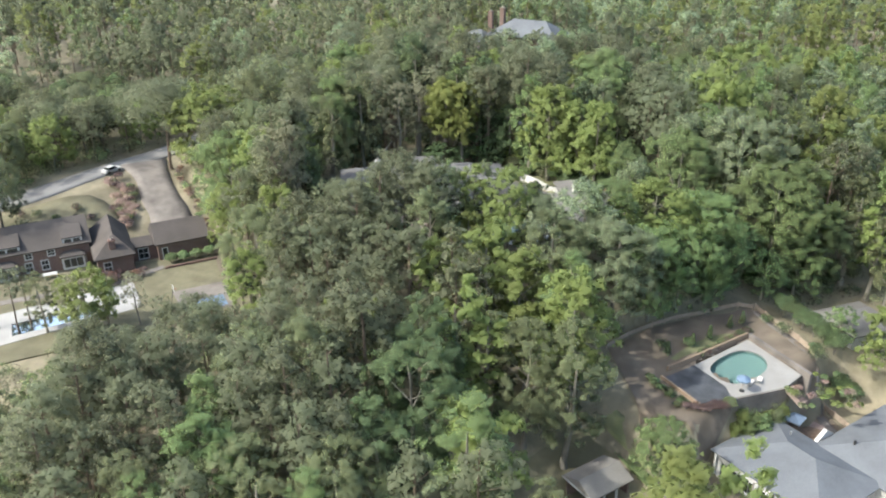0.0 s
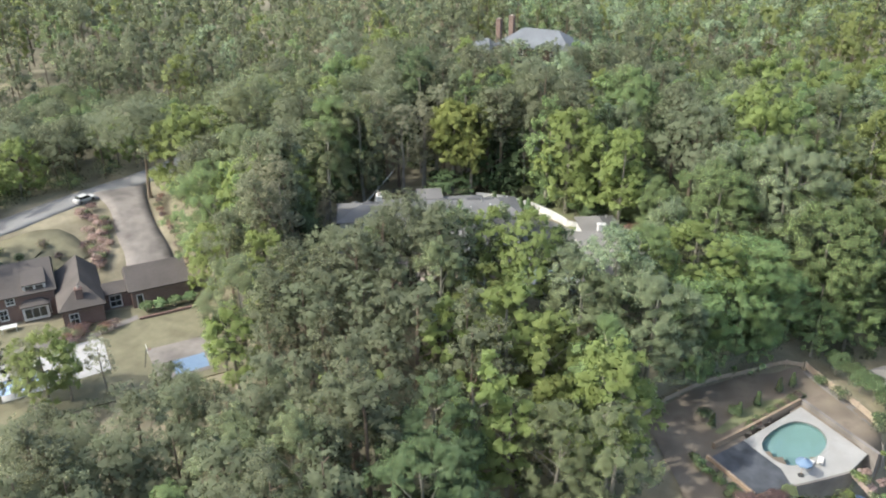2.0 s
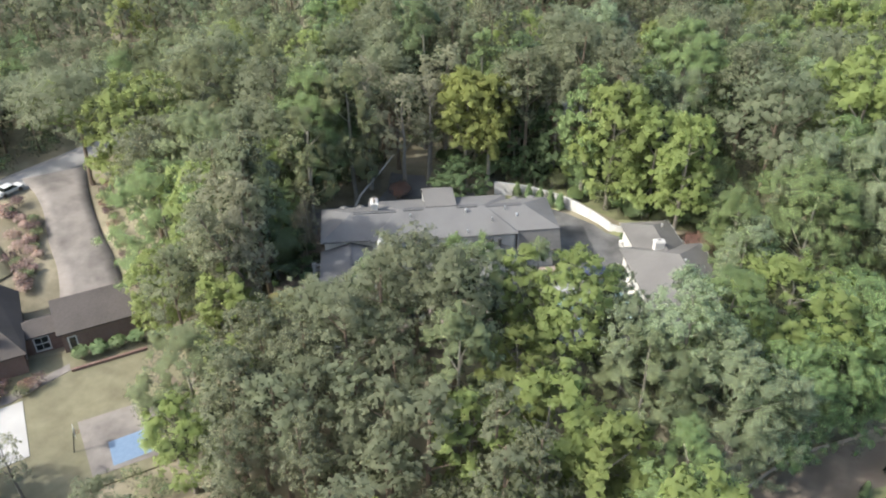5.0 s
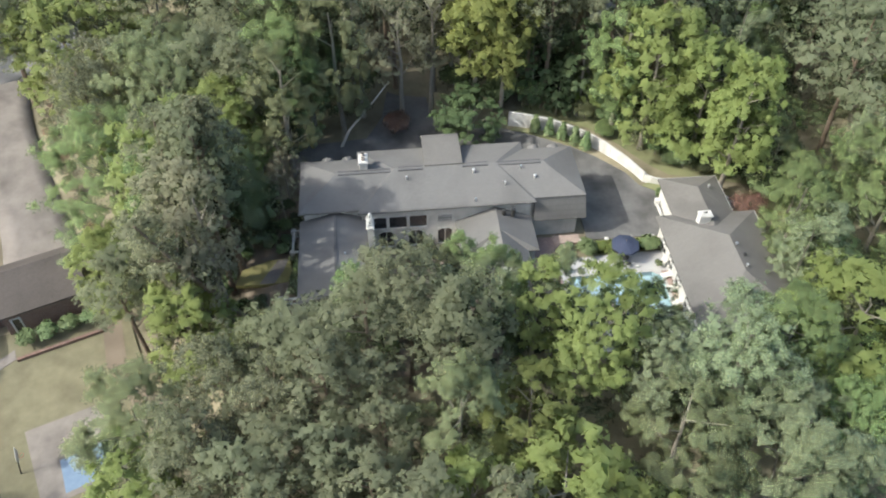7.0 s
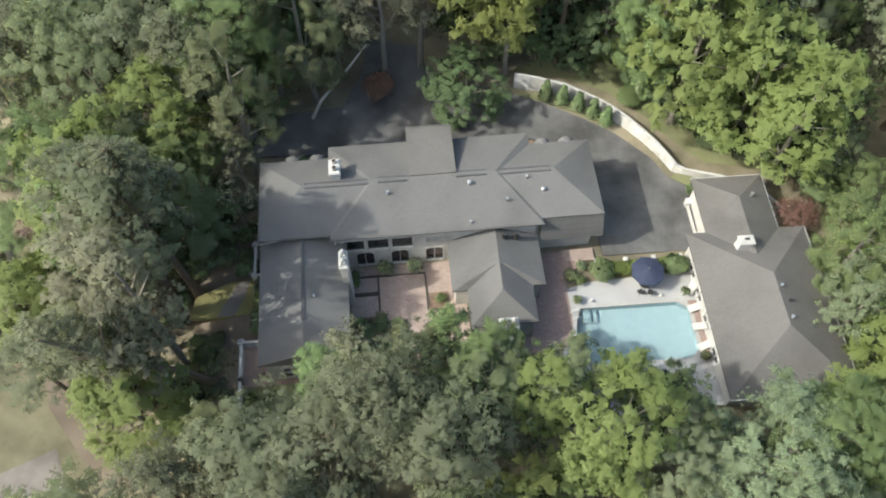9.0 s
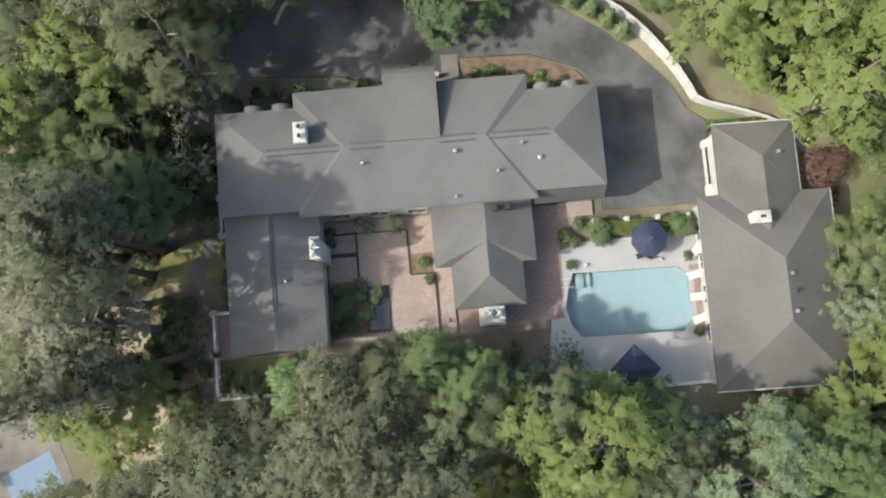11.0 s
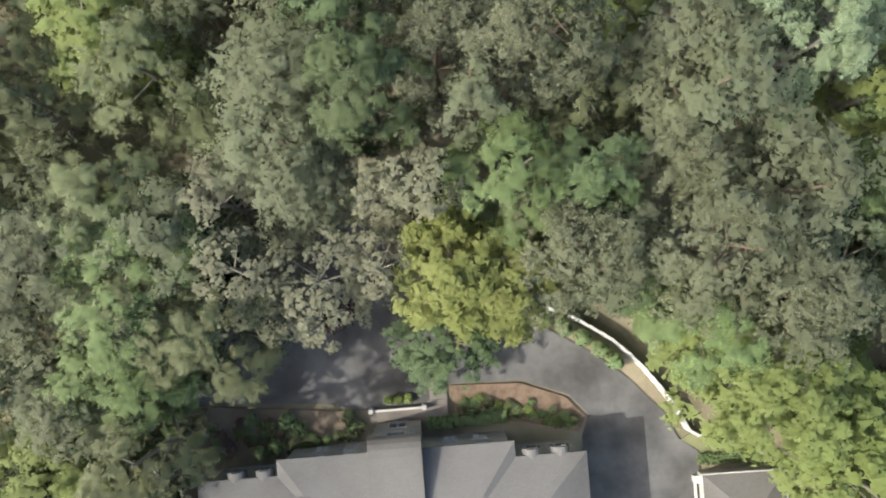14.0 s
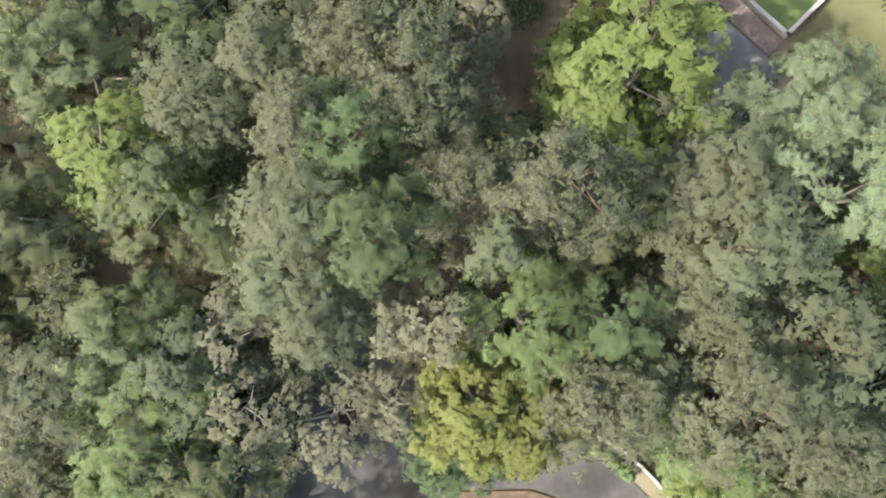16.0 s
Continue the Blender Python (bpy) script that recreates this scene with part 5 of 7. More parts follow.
def fence(name, pts, label, h=1.4, step=2.2):
    """A timber fence on the slope: posts, rails and boards."""
    t = thing(name, label, "fence")
    posts = []
    for (x0, y0), (x1, y1) in zip(pts, pts[1:]):
        n = max(1, round(math.hypot(x1 - x0, y1 - y0) / step))
        posts += [(x0 + (x1 - x0) * i / n, y0 + (y1 - y0) * i / n) for i in range(n)]
    posts.append(pts[-1])
    for x, y in posts:
        z = ground_z(x, y)
        part("post", boxes((x - 0.08, x + 0.08, y - 0.08, y + 0.08, z - 0.3, z + h + 0.15)), M_FENCE, t)
    for (x0, y0), (x1, y1) in zip(posts, posts[1:]):
        z0, z1 = ground_z(x0, y0), ground_z(x1, y1)
        d = Vector((x1 - x0, y1 - y0)).normalized()
        s = Vector((-d.y, d.x)) * 0.04
        v = [(x0, y0, z0 + 0.1), (x1, y1, z1 + 0.1), (x1 + s.x, y1 + s.y, z1 + 0.1), (x0 + s.x, y0 + s.y, z0 + 0.1)]
        part("board", solid(bmesh.new(), v + [(a, b, c + h - 0.1) for a, b, c in v], [(0, 3, 2, 1), (4, 5, 6, 7), (0, 1, 5, 4), (1, 2, 6, 5), (2, 3, 7, 6), (3, 0, 4, 7)]), M_FENCE, t)
    return t


fence("timber_fence", [(22.4, 92.2), (26, 95.2), (30, 97.8), (34, 99.8), (38, 101.0), (41.5, 102.4), (45.5, 101.6)], "weathered timber fence along the lower yard", h=0.7)
fence("timber_fence", [(45.8, 101.4), (48.4, 96.0), (51.0, 90), (53.4, 82.4)], "grey timber fence beside the lower yard", h=1.0)

lower = thing("blue_roofed_house", "large low house with blue-grey hipped roofs", "house", P(45.7, 78.9, -16.4, 32.5))
shell(lower, "wall", -12.6, -1.6, -9.6, 4.4, 3.2, M_WHITE, {"w": [(0.8 + 1.7 * i, 2.0 + 1.7 * i, 0.3, 2.3, (2, 1)) for i in range(7)], "n": [(2, 3.4, 0.4, 2.3), (6, 7.4, 0.4, 2.3)]}, z0=-2)
part("roof", hip_roof(-13.0, -1.2, -10.0, 4.8, 3.4, (-6.6, -4.4), (-6.6, -0.8), 5.5), M_SHINGLE_BLUE, lower)
shell(lower, "wall", -2.0, 15.4, -15.6, -1.9, 3.2, M_WHITE, {"n": [(2, 3.4, 0.4, 2.3), (6, 7.4, 0.4, 2.3), (10, 11.4, 0.4, 2.3)]}, z0=-2)
part("roof", hip_roof(-2.4, 15.8, -16.0, -1.5, 3.42, (4.6, -8.7), (8.6, -8.7), 6.4), M_SHINGLE_BLUE, lower)
part("gable_front", solid(bmesh.new(), [(-1.2, -0.9, 3.3), (2.2, -0.9, 3.3), (0.5, -0.9, 4.5), (-1.2, -1.4, 3.3), (2.2, -1.4, 3.3), (0.5, -1.4, 4.5)], [(0, 1, 2), (3, 5, 4), (0, 3, 4, 1), (1, 4, 5, 2), (2, 5, 3, 0)]), M_TRIM, lower, "white gable front between the roofs")
part("gable_front", solid(bmesh.new(), [(-1.0, -10.2, 3.9), (2.6, -10.4, 4.2), (0.2, -10.2, 5.0), (-1.0, -10.8, 3.9), (2.6, -11.0, 4.2), (0.2, -10.8, 5.0)], [(0, 1, 2), (3, 5, 4), (0, 3, 4, 1), (1, 4, 5, 2), (2, 5, 3, 0)]), M_TRIM, lower, "white gable front between the roofs")
for i in range(8):
    part("verandah_post", boxes((-12.95, -12.75, -9.8 + 1.95 * i, -9.6 + 1.95 * i, 0, 3.24)), M_TRIM, lower)
part("vent_pipe", cone(bmesh.new(), -4.0, 0.5, 4.4, 5.0, 0.12, 0.12, 8), M_METAL, lower)
part("vent_pipe", cone(bmesh.new(), 0.6, -4.8, 4.4, 5.2, 0.16, 0.16, 8), M_DARKMETAL, lower)

shed = thing("garden_pavilion", "small pavilion with pale gabled roof on posts", "pavilion", P(17.8, 71.2, -16.2, 33))
part("roof", hip_roof(-3.2, 3.2, -2.5, 2.5, 3.1, (-3.1, 0), (3.1, 0), 4.1), M_SHINGLE_TAN, shed)
part("wall", wall_panel(wall_panel(bmesh.new(), (2.9, 2.1), (-2.9, 2.1), -0.6, 3.0, 0.2), (2.9, -2.1), (2.9, 1.9), -0.6, 3.0, 0.2), M_BRICKWALL, shed)
for x in (-2.9, -1.0, 1.0):
    part("post", boxes((x - 0.1, x + 0.1, -2.2, -2.0, -0.6, 3.0)), M_TRIM, shed)
part("gable_board", boxes((-3.28, -3.2, -2.4, 2.4, 2.9, 3.1)), M_TRIM, shed)
draped("garden_lawn", [(6, 72), (12, 77.5), (17, 80), (21, 76), (14, 66), (6, 66)], M_LAWN, "shaded lawn beside the garden pavilion", "lawn")
long_wall("red_garden_wall", [(8.0, 75.0), (13.4, 78.6), (18.4, 81.4), (20.6, 78.6)], 1.2, 0.25, M_TERRACOTTA, "red-brown garden wall behind the pavilion", lift=-15.6)
t = thing("trampoline", "round dark trampoline on the shaded lawn", "trampoline", P(9.5, 68.2, -16.2))
part("mat", cone(bmesh.new(), 0, 0, 0.7, 0.72, 1.5, 1.5, 20), M_NAVY, t)
for i in range(6):
    a = math.pi * i / 3
    part("leg", cone(bmesh.new(), 1.4 * math.cos(a), 1.4 * math.sin(a), 0.0, 0.7, 0.04, 0.04, 6), M_METAL, t)
strip("garden_path", [(20.5, 80.5, 2.0), (24.5, 75.5, 2.6), (27.5, 70, 2.2), (30, 66, 2.0)], M_DRYLAWN, "trodden grass path beside the hedge", "path")

wh = thing("white_house", "white house with grey hipped roof among trees", "house", P(59.6, 99.4, ground_z(58, 100) - 0.8, 20))
shell(wh, "wall", -3.6, 4.5, -3.6, 3.6, 3.2, M_WHITE, {"w": [(1, 2, 0.8, 2.2), (4.5, 5.5, 0.8, 2.2)], "s": [(1.5, 2.6, 0.8, 2.2), (5, 6.1, 0.8, 2.2)]}, z0=-2)
part("roof", hip_roof(-4.0, 4.9, -4.0, 4.0, 3.3, (-1.2, 0), (2.2, 0), 5.0), M_SHINGLE_WARM, wh)

FZ = ground_z(20.3, 192.6) + 0.3
far_house = thing("hill_house", "large house with grey roof and tall brick chimneys", "house", P(20.3, 192.6, FZ, -30))
shell(far_house, "wall", -8, 9, -4.5, 4.5, 5.6, M_BRICKWALL, {"s": [(1.5, 2.9, 3.4, 4.8), (5, 6.4, 3.4, 4.8), (9, 10.4, 3.4, 4.8), (12.8, 14.2, 3.4, 4.8), (1.5, 2.9, 0.8, 2.3), (9, 10.4, 0.8, 2.3)]}, z0=-2)
part("roof", hip_roof(-8.5, 9.5, -5, 5, 5.7, (-3.4, 0), (4.7, 0), 9.0), M_SHINGLE_BLUE, far_house)
for u, v, z in ((-9.9, 0.5, 10.0), (-6.2, -0.7, 11.2)):
    chimney(far_house, u, v, 1.1, 1.1, -1, z, M_BRICKWALL, pots=1)
shell(far_house, "wall", -15.5, -9.4, -4.5, 2.0, 3.6, M_BRICKWALL, {"s": [(1.5, 2.9, 0.8, 2.3), (3.6, 5.0, 0.8, 2.3)]}, z0=-2)
part("roof", hip_roof(-16, -9.2, -5, 2.5, 3.7, (-13.5, -1.2), (-11.5, -1.2), 6.0), M_SHINGLE_BLUE, far_house)

# walled green and paving up the hill
NZ = ground_z(22.5, 168.5) + 0.1
slab("green_court", [(19.4, 168.8), (22.8, 166.2), (32, 176), (27, 180)], M_GREENCOURT, "bright green clipped lawn with white kerb", "lawn", base=NZ, lift=0.12, depth=1.5)
long_wall("white_kerb", [(19.0, 169.0), (22.8, 165.9), (32.3, 176)], 0.35, 0.3, M_WALLPAINT, "white kerb round the green lawn", "kerb", lift=NZ)
draped("hill_paving", [(18.9, 168.8), (22.7, 165.8), (21.7, 164.6), (17.6, 167.8), (16.2, 171.6), (17.6, 172)], M_BRICKPAVE, "brick paving beside the walled lawn", "paving", lift=0.1)
draped("hill_drive", [(16.4, 158.6), (20.5, 158.6), (22.6, 163.6), (21.7, 164.5), (17.5, 167.7), (15.8, 166)], M_ROAD, "blue-grey asphalt drive up the hill", "driveway", lift=0.1)
draped("hill_grass", [(23.5, 166), (33, 176), (42, 172), (34, 160), (26, 160)], M_DRYLAWN, "dry grass beside the walled lawn", "grass", lift=0.1)

# ---- foliage ----
rng = np.random.default_rng(7)


def unit(v):
    return v / (np.linalg.norm(v, axis=1, keepdims=True) + 1e-9)


def spray(p, n, s, rnd, narrow=0.62):
    """Small leaf sprays at p that face n, each a blunt triangle of size s."""
    t = unit(np.cross(n, unit(rnd.normal(size=p.shape))))
    b = np.cross(n, t)
    s = s[:, None]
    k = narrow * (0.8 + 0.5 * rnd.random(len(p)))[:, None]
    return np.stack([p + t * s * 1.1, p - t * s * 0.7 + b * s * k * 1.3, p - t * s * 0.7 - b * s * k * 1.3], 1).reshape(-1, 3)


def cards(lobes, count, s0, s1, rnd, narrow=0.55, up=0.25):
    """Many small pointed leaf sprays over the lobes; lobes: x, y, z, radius, squash."""
    lobes = np.asarray(lobes, float)
    w = lobes[:, 3] ** 2
    idx = rnd.choice(len(lobes), count, p=w / w.sum())
    d = unit(rnd.normal(size=(count, 3)))
    d[:, 2] = np.where(d[:, 2] < -0.35, -d[:, 2], d[:, 2])
    L = lobes[idx]
    rad = L[:, 3] * (0.3 + 0.85 * np.sqrt(rnd.random(count)))
    p = L[:, :3] + d * rad[:, None] * np.stack([np.ones(count), np.ones(count), L[:, 4]], 1)
    n = unit(d + 0.8 * rnd.normal(size=(count, 3)) + np.array([0, 0, up]))
    v = spray(p, n, s0 + (s1 - s0) * rnd.random(count), rnd, narrow)
    soft = unit(0.6 * d + 0.25 * n + np.array([0, 0, 0.7]))
    soft *= np.sign((soft * n).sum(1, keepdims=True) + 1e-6)
    return v, np.arange(count * 3).reshape(-1, 3), np.repeat(soft, 3, axis=0)


def broad_puffs(rnd, r, h, low, boughs, count, size):
    """Puffs of foliage (x, y, z, radius) over the boughs of a rounded crown, and the boughs themselves."""
    zc, zr = h * (low + 1) / 2, h * (1 - low) / 2
    lobes = [(0.1 * r * rnd.normal(), 0.1 * r * rnd.normal(), h - 0.42 * r - 0.2, 0.45 * r)]
    for i in range(boughs):
        e = -0.9 + 1.75 * ((i + 0.5) / boughs) + rnd.uniform(-0.08, 0.08)
        a = i * 2.4 + rnd.uniform(-0.5, 0.5)
        k = r * rnd.uniform(0.48, 0.74) * max(0.25, 1 - abs(e + 0.1) ** 2.6) ** 0.5
        lobes.append((k * math.cos(a), k * math.sin(a), zc + e * zr * 0.86, r * rnd.uniform(0.3, 0.46) * (1.0 if e < 0.5 else 0.9)))
    lobes = np.array(lobes)
    w = lobes[:, 3] ** 2
    L = lobes[rnd.choice(len(lobes), count, p=w / w.sum())]
    out = unit(np.concatenate([L[:, :2], (L[:, 2:3] - zc) * r / zr], 1))
    d = unit(rnd.normal(size=(count, 3)) + 0.75 * out + np.array([0, 0, 0.25]))
    p = L[:, :3] + d * (L[:, 3] * rnd.uniform(0.45, 1.15, count))[:, None] * np.array([1, 1, 0.9])
    return np.concatenate([p, (size * rnd.uniform(0.7, 1.35, count))[:, None]], 1), lobes


def pine_puffs(rnd, r, h, low, boughs, count, size):
    """Needle tufts along the upper boughs of a pine: loose tiers that narrow into a rounded top."""
    lobes = [(0, 0, 0.955 * h, 0.2 * r), (0.12 * r, -0.1 * r, 0.9 * h, 0.3 * r)]
    for i in range(boughs):
        z = low + (0.94 - low) * ((i + 0.5) / boughs) ** 0.85
        reach = r * min(1.0, 2.3 * (1.0 - z) + 0.28) * rnd.uniform(0.35, 0.92) * (0.75 if z < low + 0.1 else 1.0)
        a = i * 2.4 + rnd.uniform(-0.6, 0.6)
        lobes.append((reach * math.cos(a), reach * math.sin(a), z * h + 0.12 * reach, r * rnd.uniform(0.24, 0.42)))
    lobes = np.array(lobes)
    w = lobes[:, 3] ** 2
    L = lobes[rnd.choice(len(lobes), count, p=w / w.sum())]
    d = unit(rnd.normal(size=(count, 3)) + np.array([0, 0, 0.2]))
    p = L[:, :3] + d * (L[:, 3] * rnd.uniform(0.35, 1.1, count))[:, None] * np.array([1, 1, 0.72])
    return np.concatenate([p, (size * rnd.uniform(0.6, 1.3, count))[:, None]], 1), lobes


def foliage(puffs, small, large, s0, s1, rnd, middle, narrow=0.62, flat=0.8, crown=0.36):
    """Leaf sprays over puffs: a few broad ones inside and many small ones outside. Gives corners, faces and soft normals."""
    vs, ns = [], []
    c, r = puffs[:, :3], puffs[:, 3]
    out = unit((c - np.array([0, 0, middle])) * np.array([1, 1, 0.6]))
    for many, inner, outer, k0, k1 in ((large, 0.1, 0.5, None, None), (small, 0.6, 1.12, s0, s1)):
        if not many:
            continue
        n = len(puffs) * many
        C, R, O = np.repeat(c, many, 0), np.repeat(r, many), np.repeat(out, many, 0)
        d = unit(rnd.normal(size=(n, 3)) + 0.7 * O + np.array([0, 0, 0.35]))
        p = C + d * (R * rnd.uniform(inner, outer, n))[:, None] * np.array([1, 1, flat])
        face = unit(d + 0.55 * rnd.normal(size=(n, 3)) + np.array([0, 0, 0.3]))
        size = R * rnd.uniform(0.5, 0.72, n) if k0 is None else k0 + (k1 - k0) * rnd.random(n)
        soft = unit(0.24 * d + crown * O + 0.1 * face + np.array([0, 0, 1.0]))
        soft *= np.sign((soft * face).sum(1, keepdims=True) + 1e-6)
        vs.append(spray(p, face, size, rnd, narrow))
        ns.append(np.repeat(soft, 3, 0))
    v = np.concatenate(vs)
    return v, np.arange(len(v)).reshape(-1, 3), np.concatenate(ns)


def limbs(bm, lobes, h, r0, lean, fork, rnd, n=7, top=0.85):
    """A tapered trunk in four lengths with branches out to some of the lobes."""
    pts = [(lean[0] * k + 0.08 * rnd.normal() * (0 < k < 1), lean[1] * k + 0.08 * rnd.normal() * (0 < k < 1), h * top * k, r0 * (1 - 0.8 * k)) for k in (0, 0.06, 0.3, 0.55, 0.8, 1.0)]
    pts[0] = (0, 0, -0.8, r0 * 1.5)
    for a, b in zip(pts, pts[1:]):
        cone(bm, a[0], a[1], a[2], b[2], a[3], b[3], 7, lean=(b[0] - a[0], b[1] - a[1]))
    for i in rnd.choice(len(lobes), min(n, len(lobes)), replace=False):
        x, y, z = lobes[i][:3]
        zb = max(h * fork, z - 0.7 * math.hypot(x, y) - 0.3)
        k = zb / (h * top)
        if k >= 1 or z <= zb + 0.1:
            continue
        cone(bm, lean[0] * k, lean[1] * k, zb, z, r0 * (0.5 - 0.3 * k), 0.03, 5, lean=(x - lean[0] * k, y - lean[1] * k))
    return bm


NOMINAL_H = 16.0
SHAPES = (0.13, 0.18, 0.24, 0.32, 0.44)  # spread for height of the crowns
KINDS = {  # puffs, their radius, small sprays in a puff, spray sizes, bottom of the crown, label
    "pine": (360, 0.50, 12, 0.10, 0.19, 0.50, "tall pine with grey-green needle tufts and bare trunk"),
    "lime": (290, 0.60, 15, 0.11, 0.21, 0.16, "broadleaf tree in bright yellow-green spring leaf"),
    "green": (290, 0.60, 15, 0.11, 0.21, 0.14, "broadleaf tree in fresh green leaf"),
    "olive": (310, 0.56, 14, 0.10, 0.20, 0.16, "broadleaf tree with dull olive-green crown"),
    "dark": (280, 0.60, 15, 0.11, 0.21, 0.12, "broadleaf tree with deep green crown"),
    "pale": (300, 0.58, 14, 0.11, 0.21, 0.16, "broadleaf tree with pale silvery green crown"),
    "budding": (290, 0.40, 12, 0.10, 0.18, 0.32, "half-bare tree with tan budding leaves"),
    "bare": (120, 0.34, 9, 0.09, 0.16, 0.30, "nearly bare tree with thin forking branches"),
    "gold": (320, 0.60, 15, 0.11, 0.21, 0.34, "broadleaf tree in mustard-yellow young leaf"),
    "magnolia": (210, 0.60, 18, 0.12, 0.22, 0.04, "dense glossy dark evergreen tree"),
}
TREES = {}


def make_tree(kind, seed, fine, spread):
    """A tree; fine 0 to 2: how many and how small its leaf sprays are; spread: the crown's radius for its height."""
    rnd = np.random.default_rng(seed)
    count, size, small, s0, s1, low, label = KINDS[kind]
    r = spread * NOMINAL_H
    share, grow = ((0.38, 1.53), (0.62, 1.22), (0.98, 1.0))[fine]
    area = (r / 4.0) ** 1.25  # wide crowns need more puffs
    count, size = int(count * share * min(1.7, max(0.5, area))), size * min(1.25, max(0.8, (r / 4.0) ** 0.4)) * grow ** 0.7
    s0, s1 = s0 * grow, s1 * grow
    t = thing("pine_tree" if kind == "pine" else "tree", label, "tree")
    if kind == "pine":
        puffs, lobes = pine_puffs(rnd, r, NOMINAL_H, low, 24, count, size)
        v, f, n = foliage(puffs, small, 2, s0, s1, rnd, 0.72 * NOMINAL_H, narrow=0.45, flat=0.7)
    elif kind in ("budding", "bare"):
        puffs, lobes = broad_puffs(rnd, r, NOMINAL_H, low, 16, count, size)
        v, f, n = foliage(puffs, small, 0, s0, s1, rnd, 0.6 * NOMINAL_H)
    else:
        puffs, lobes = broad_puffs(rnd, r, NOMINAL_H, low, 22, count, size)
        v, f, n = foliage(puffs, small, 5, s0, s1, rnd, NOMINAL_H * (1 + low) / 2)
    from_arrays("crown", v, f, LEAVES["budding" if kind == "bare" else kind], t, normals=n)
    lean = rnd.normal(size=2) * 0.35
    b = limbs(bmesh.new(), lobes, NOMINAL_H, 0.26 if kind == "pine" else 0.17 if kind == "bare" else 0.3, lean, 0.45 if kind == "pine" else 0.25, rnd, n=9 if kind not in ("budding", "bare") else 14, top=0.95 if kind == "pine" else 0.8)
    part("trunk", b, M_BARK if kind == "pine" else M_GREYBARK, t)
    return t


def plant(kind, x, y, h, r, pick=None, small=False):
    """Plants a tree of a kind; the first of each variant is the pattern of its copies."""
    fine = 0 if small or (r < 2.7 and not 100 < y < 164) else 2 if r > 4.7 or abs(x) < 34 and 98 < y < 164 else 1
    form = min(range(len(SHAPES)), key=lambda i: abs(math.log(r / h / SHAPES[i])))
    k = (kind, (pick if pick is not None else rng.integers(0, 3)) % 3, fine, form)
    R = SHAPES[form] * NOMINAL_H
    m = Matrix.LocRotScale(Vector((x, y, ground_z(x, y))) * UNIT, Euler((0, 0, rng.random() * 6.28)), (r / R, r / R, h / NOMINAL_H))
    if k not in TREES:
        TREES[k] = make_tree(kind, 100 + 10 * list(KINDS).index(kind) + k[1] + 1000 * form, fine, SHAPES[form])
        TREES[k].matrix_basis = m
        return TREES[k]
    made = copy_thing(TREES[k], Matrix())
    made.matrix_basis = m
    return made


def leaning(kind, base, top, r):
    """A tree that leans from its base towards its top."""
    axis = Vector(top) - Vector(base)
    made = plant(kind, base[0], base[1], axis.length, r, 1)
    k = made.scale.copy()
    made.matrix_basis = Matrix.LocRotScale(Vector(base) * UNIT, Vector((0, 0, 1)).rotation_difference(axis.normalized()), k)
    return made


GROVES = []
GROVES.append(("pine", [
    (-21.4, 192.5, 13.1, 7.2), (-7.1, 161, 18.4, 4.5), (-12.4, 160, 17.7, 3.9), (-3.8, 158.6, 19.4, 5.4), (-16.6, 157.2, 16.4, 4.8), (-9.8, 155.8, 21.3, 3.3),
    (-34.4, 155.4, 16.4, 7.2), (54.6, 155.1, 17, 10.3), (13.9, 153.7, 19.8, 5.4), (4.1, 152.8, 22.4, 4.8), (-0.9, 152.4, 19.3, 3.2), (-10, 150.6, 18.8, 5),
    (14, 149.8, 21.5, 4.3), (1.1, 149.2, 19.7, 2.3), (13, 146.5, 19.6, 3.4), (-10.9, 146.9, 17.3, 4.6), (19.2, 145.1, 21, 5.2), (-8.6, 144.7, 17.9, 4.1),
    (38.3, 144.6, 18.5, 6.2), (-51.4, 143, 16.5, 9.2),
]))
GROVES.append(("pine", [
    (14.9, 142, 22.1, 5.1), (-16.6, 141.1, 18, 4.5), (-23.9, 139.4, 18.1, 6.6), (8.6, 140.9, 19.4, 4.8), (6.6, 141.6, 18.6, 3.6), (19.6, 138.6, 21, 5.4), (38.4, 133.7, 18.2, 8.5),
    (-26.7, 132.6, 16.9, 4), (-22.4, 130.6, 16.3, 3.8), (-25.6, 115.4, 21, 3.7), (-22.7, 114.1, 21.2, 3.3), (-24.0, 116.2, 21.2, 3.1), (-22.0, 115.9, 21.6, 2.8), (-28.5, 106.5, 17.4, 3),
    (-5.5, 103.3, 16.7, 5), (-8.7, 101.1, 17.7, 4.6), (-1.9, 100.6, 17.8, 4.5), (-13.9, 100.5, 15.3, 5.1), (-17.7, 96.4, 16.3, 5.4), (-9.6, 95.2, 18.7, 4.8),
    (-56, 92, 9, 2), (-19, 91.1, 18.4, 4.8),
]))
GROVES.append(("pine", [
    (-60, 91, 10, 2.2), (-13, 90.6, 18.7, 4.3), (-30.5, 86, 9.2, 3.2), (-6.5, 88.9, 19.7, 4.2), (2.4, 87, 20.3, 3.5), (-26.4, 80.5, 13.5, 4.1),
    (-17.7, 78.6, 18.6, 4.5), (-8.9, 77.7, 21.4, 4.4), (-37.9, 73.9, 13.1, 4.6), (-10.5, 72.7, 20.8, 4.2), (-27.5, 71, 17, 4.9), (-32.4, 68, 16.6, 4.8),
    (-18.3, 65.2, 18.6, 4.8), (-33.8, 64.2, 18, 4.8), (-11.9, 60.9, 17, 4.4), (-28.6, 59.4, 17, 4.5), (-34.5, 56.5, 17, 4.5),
]))
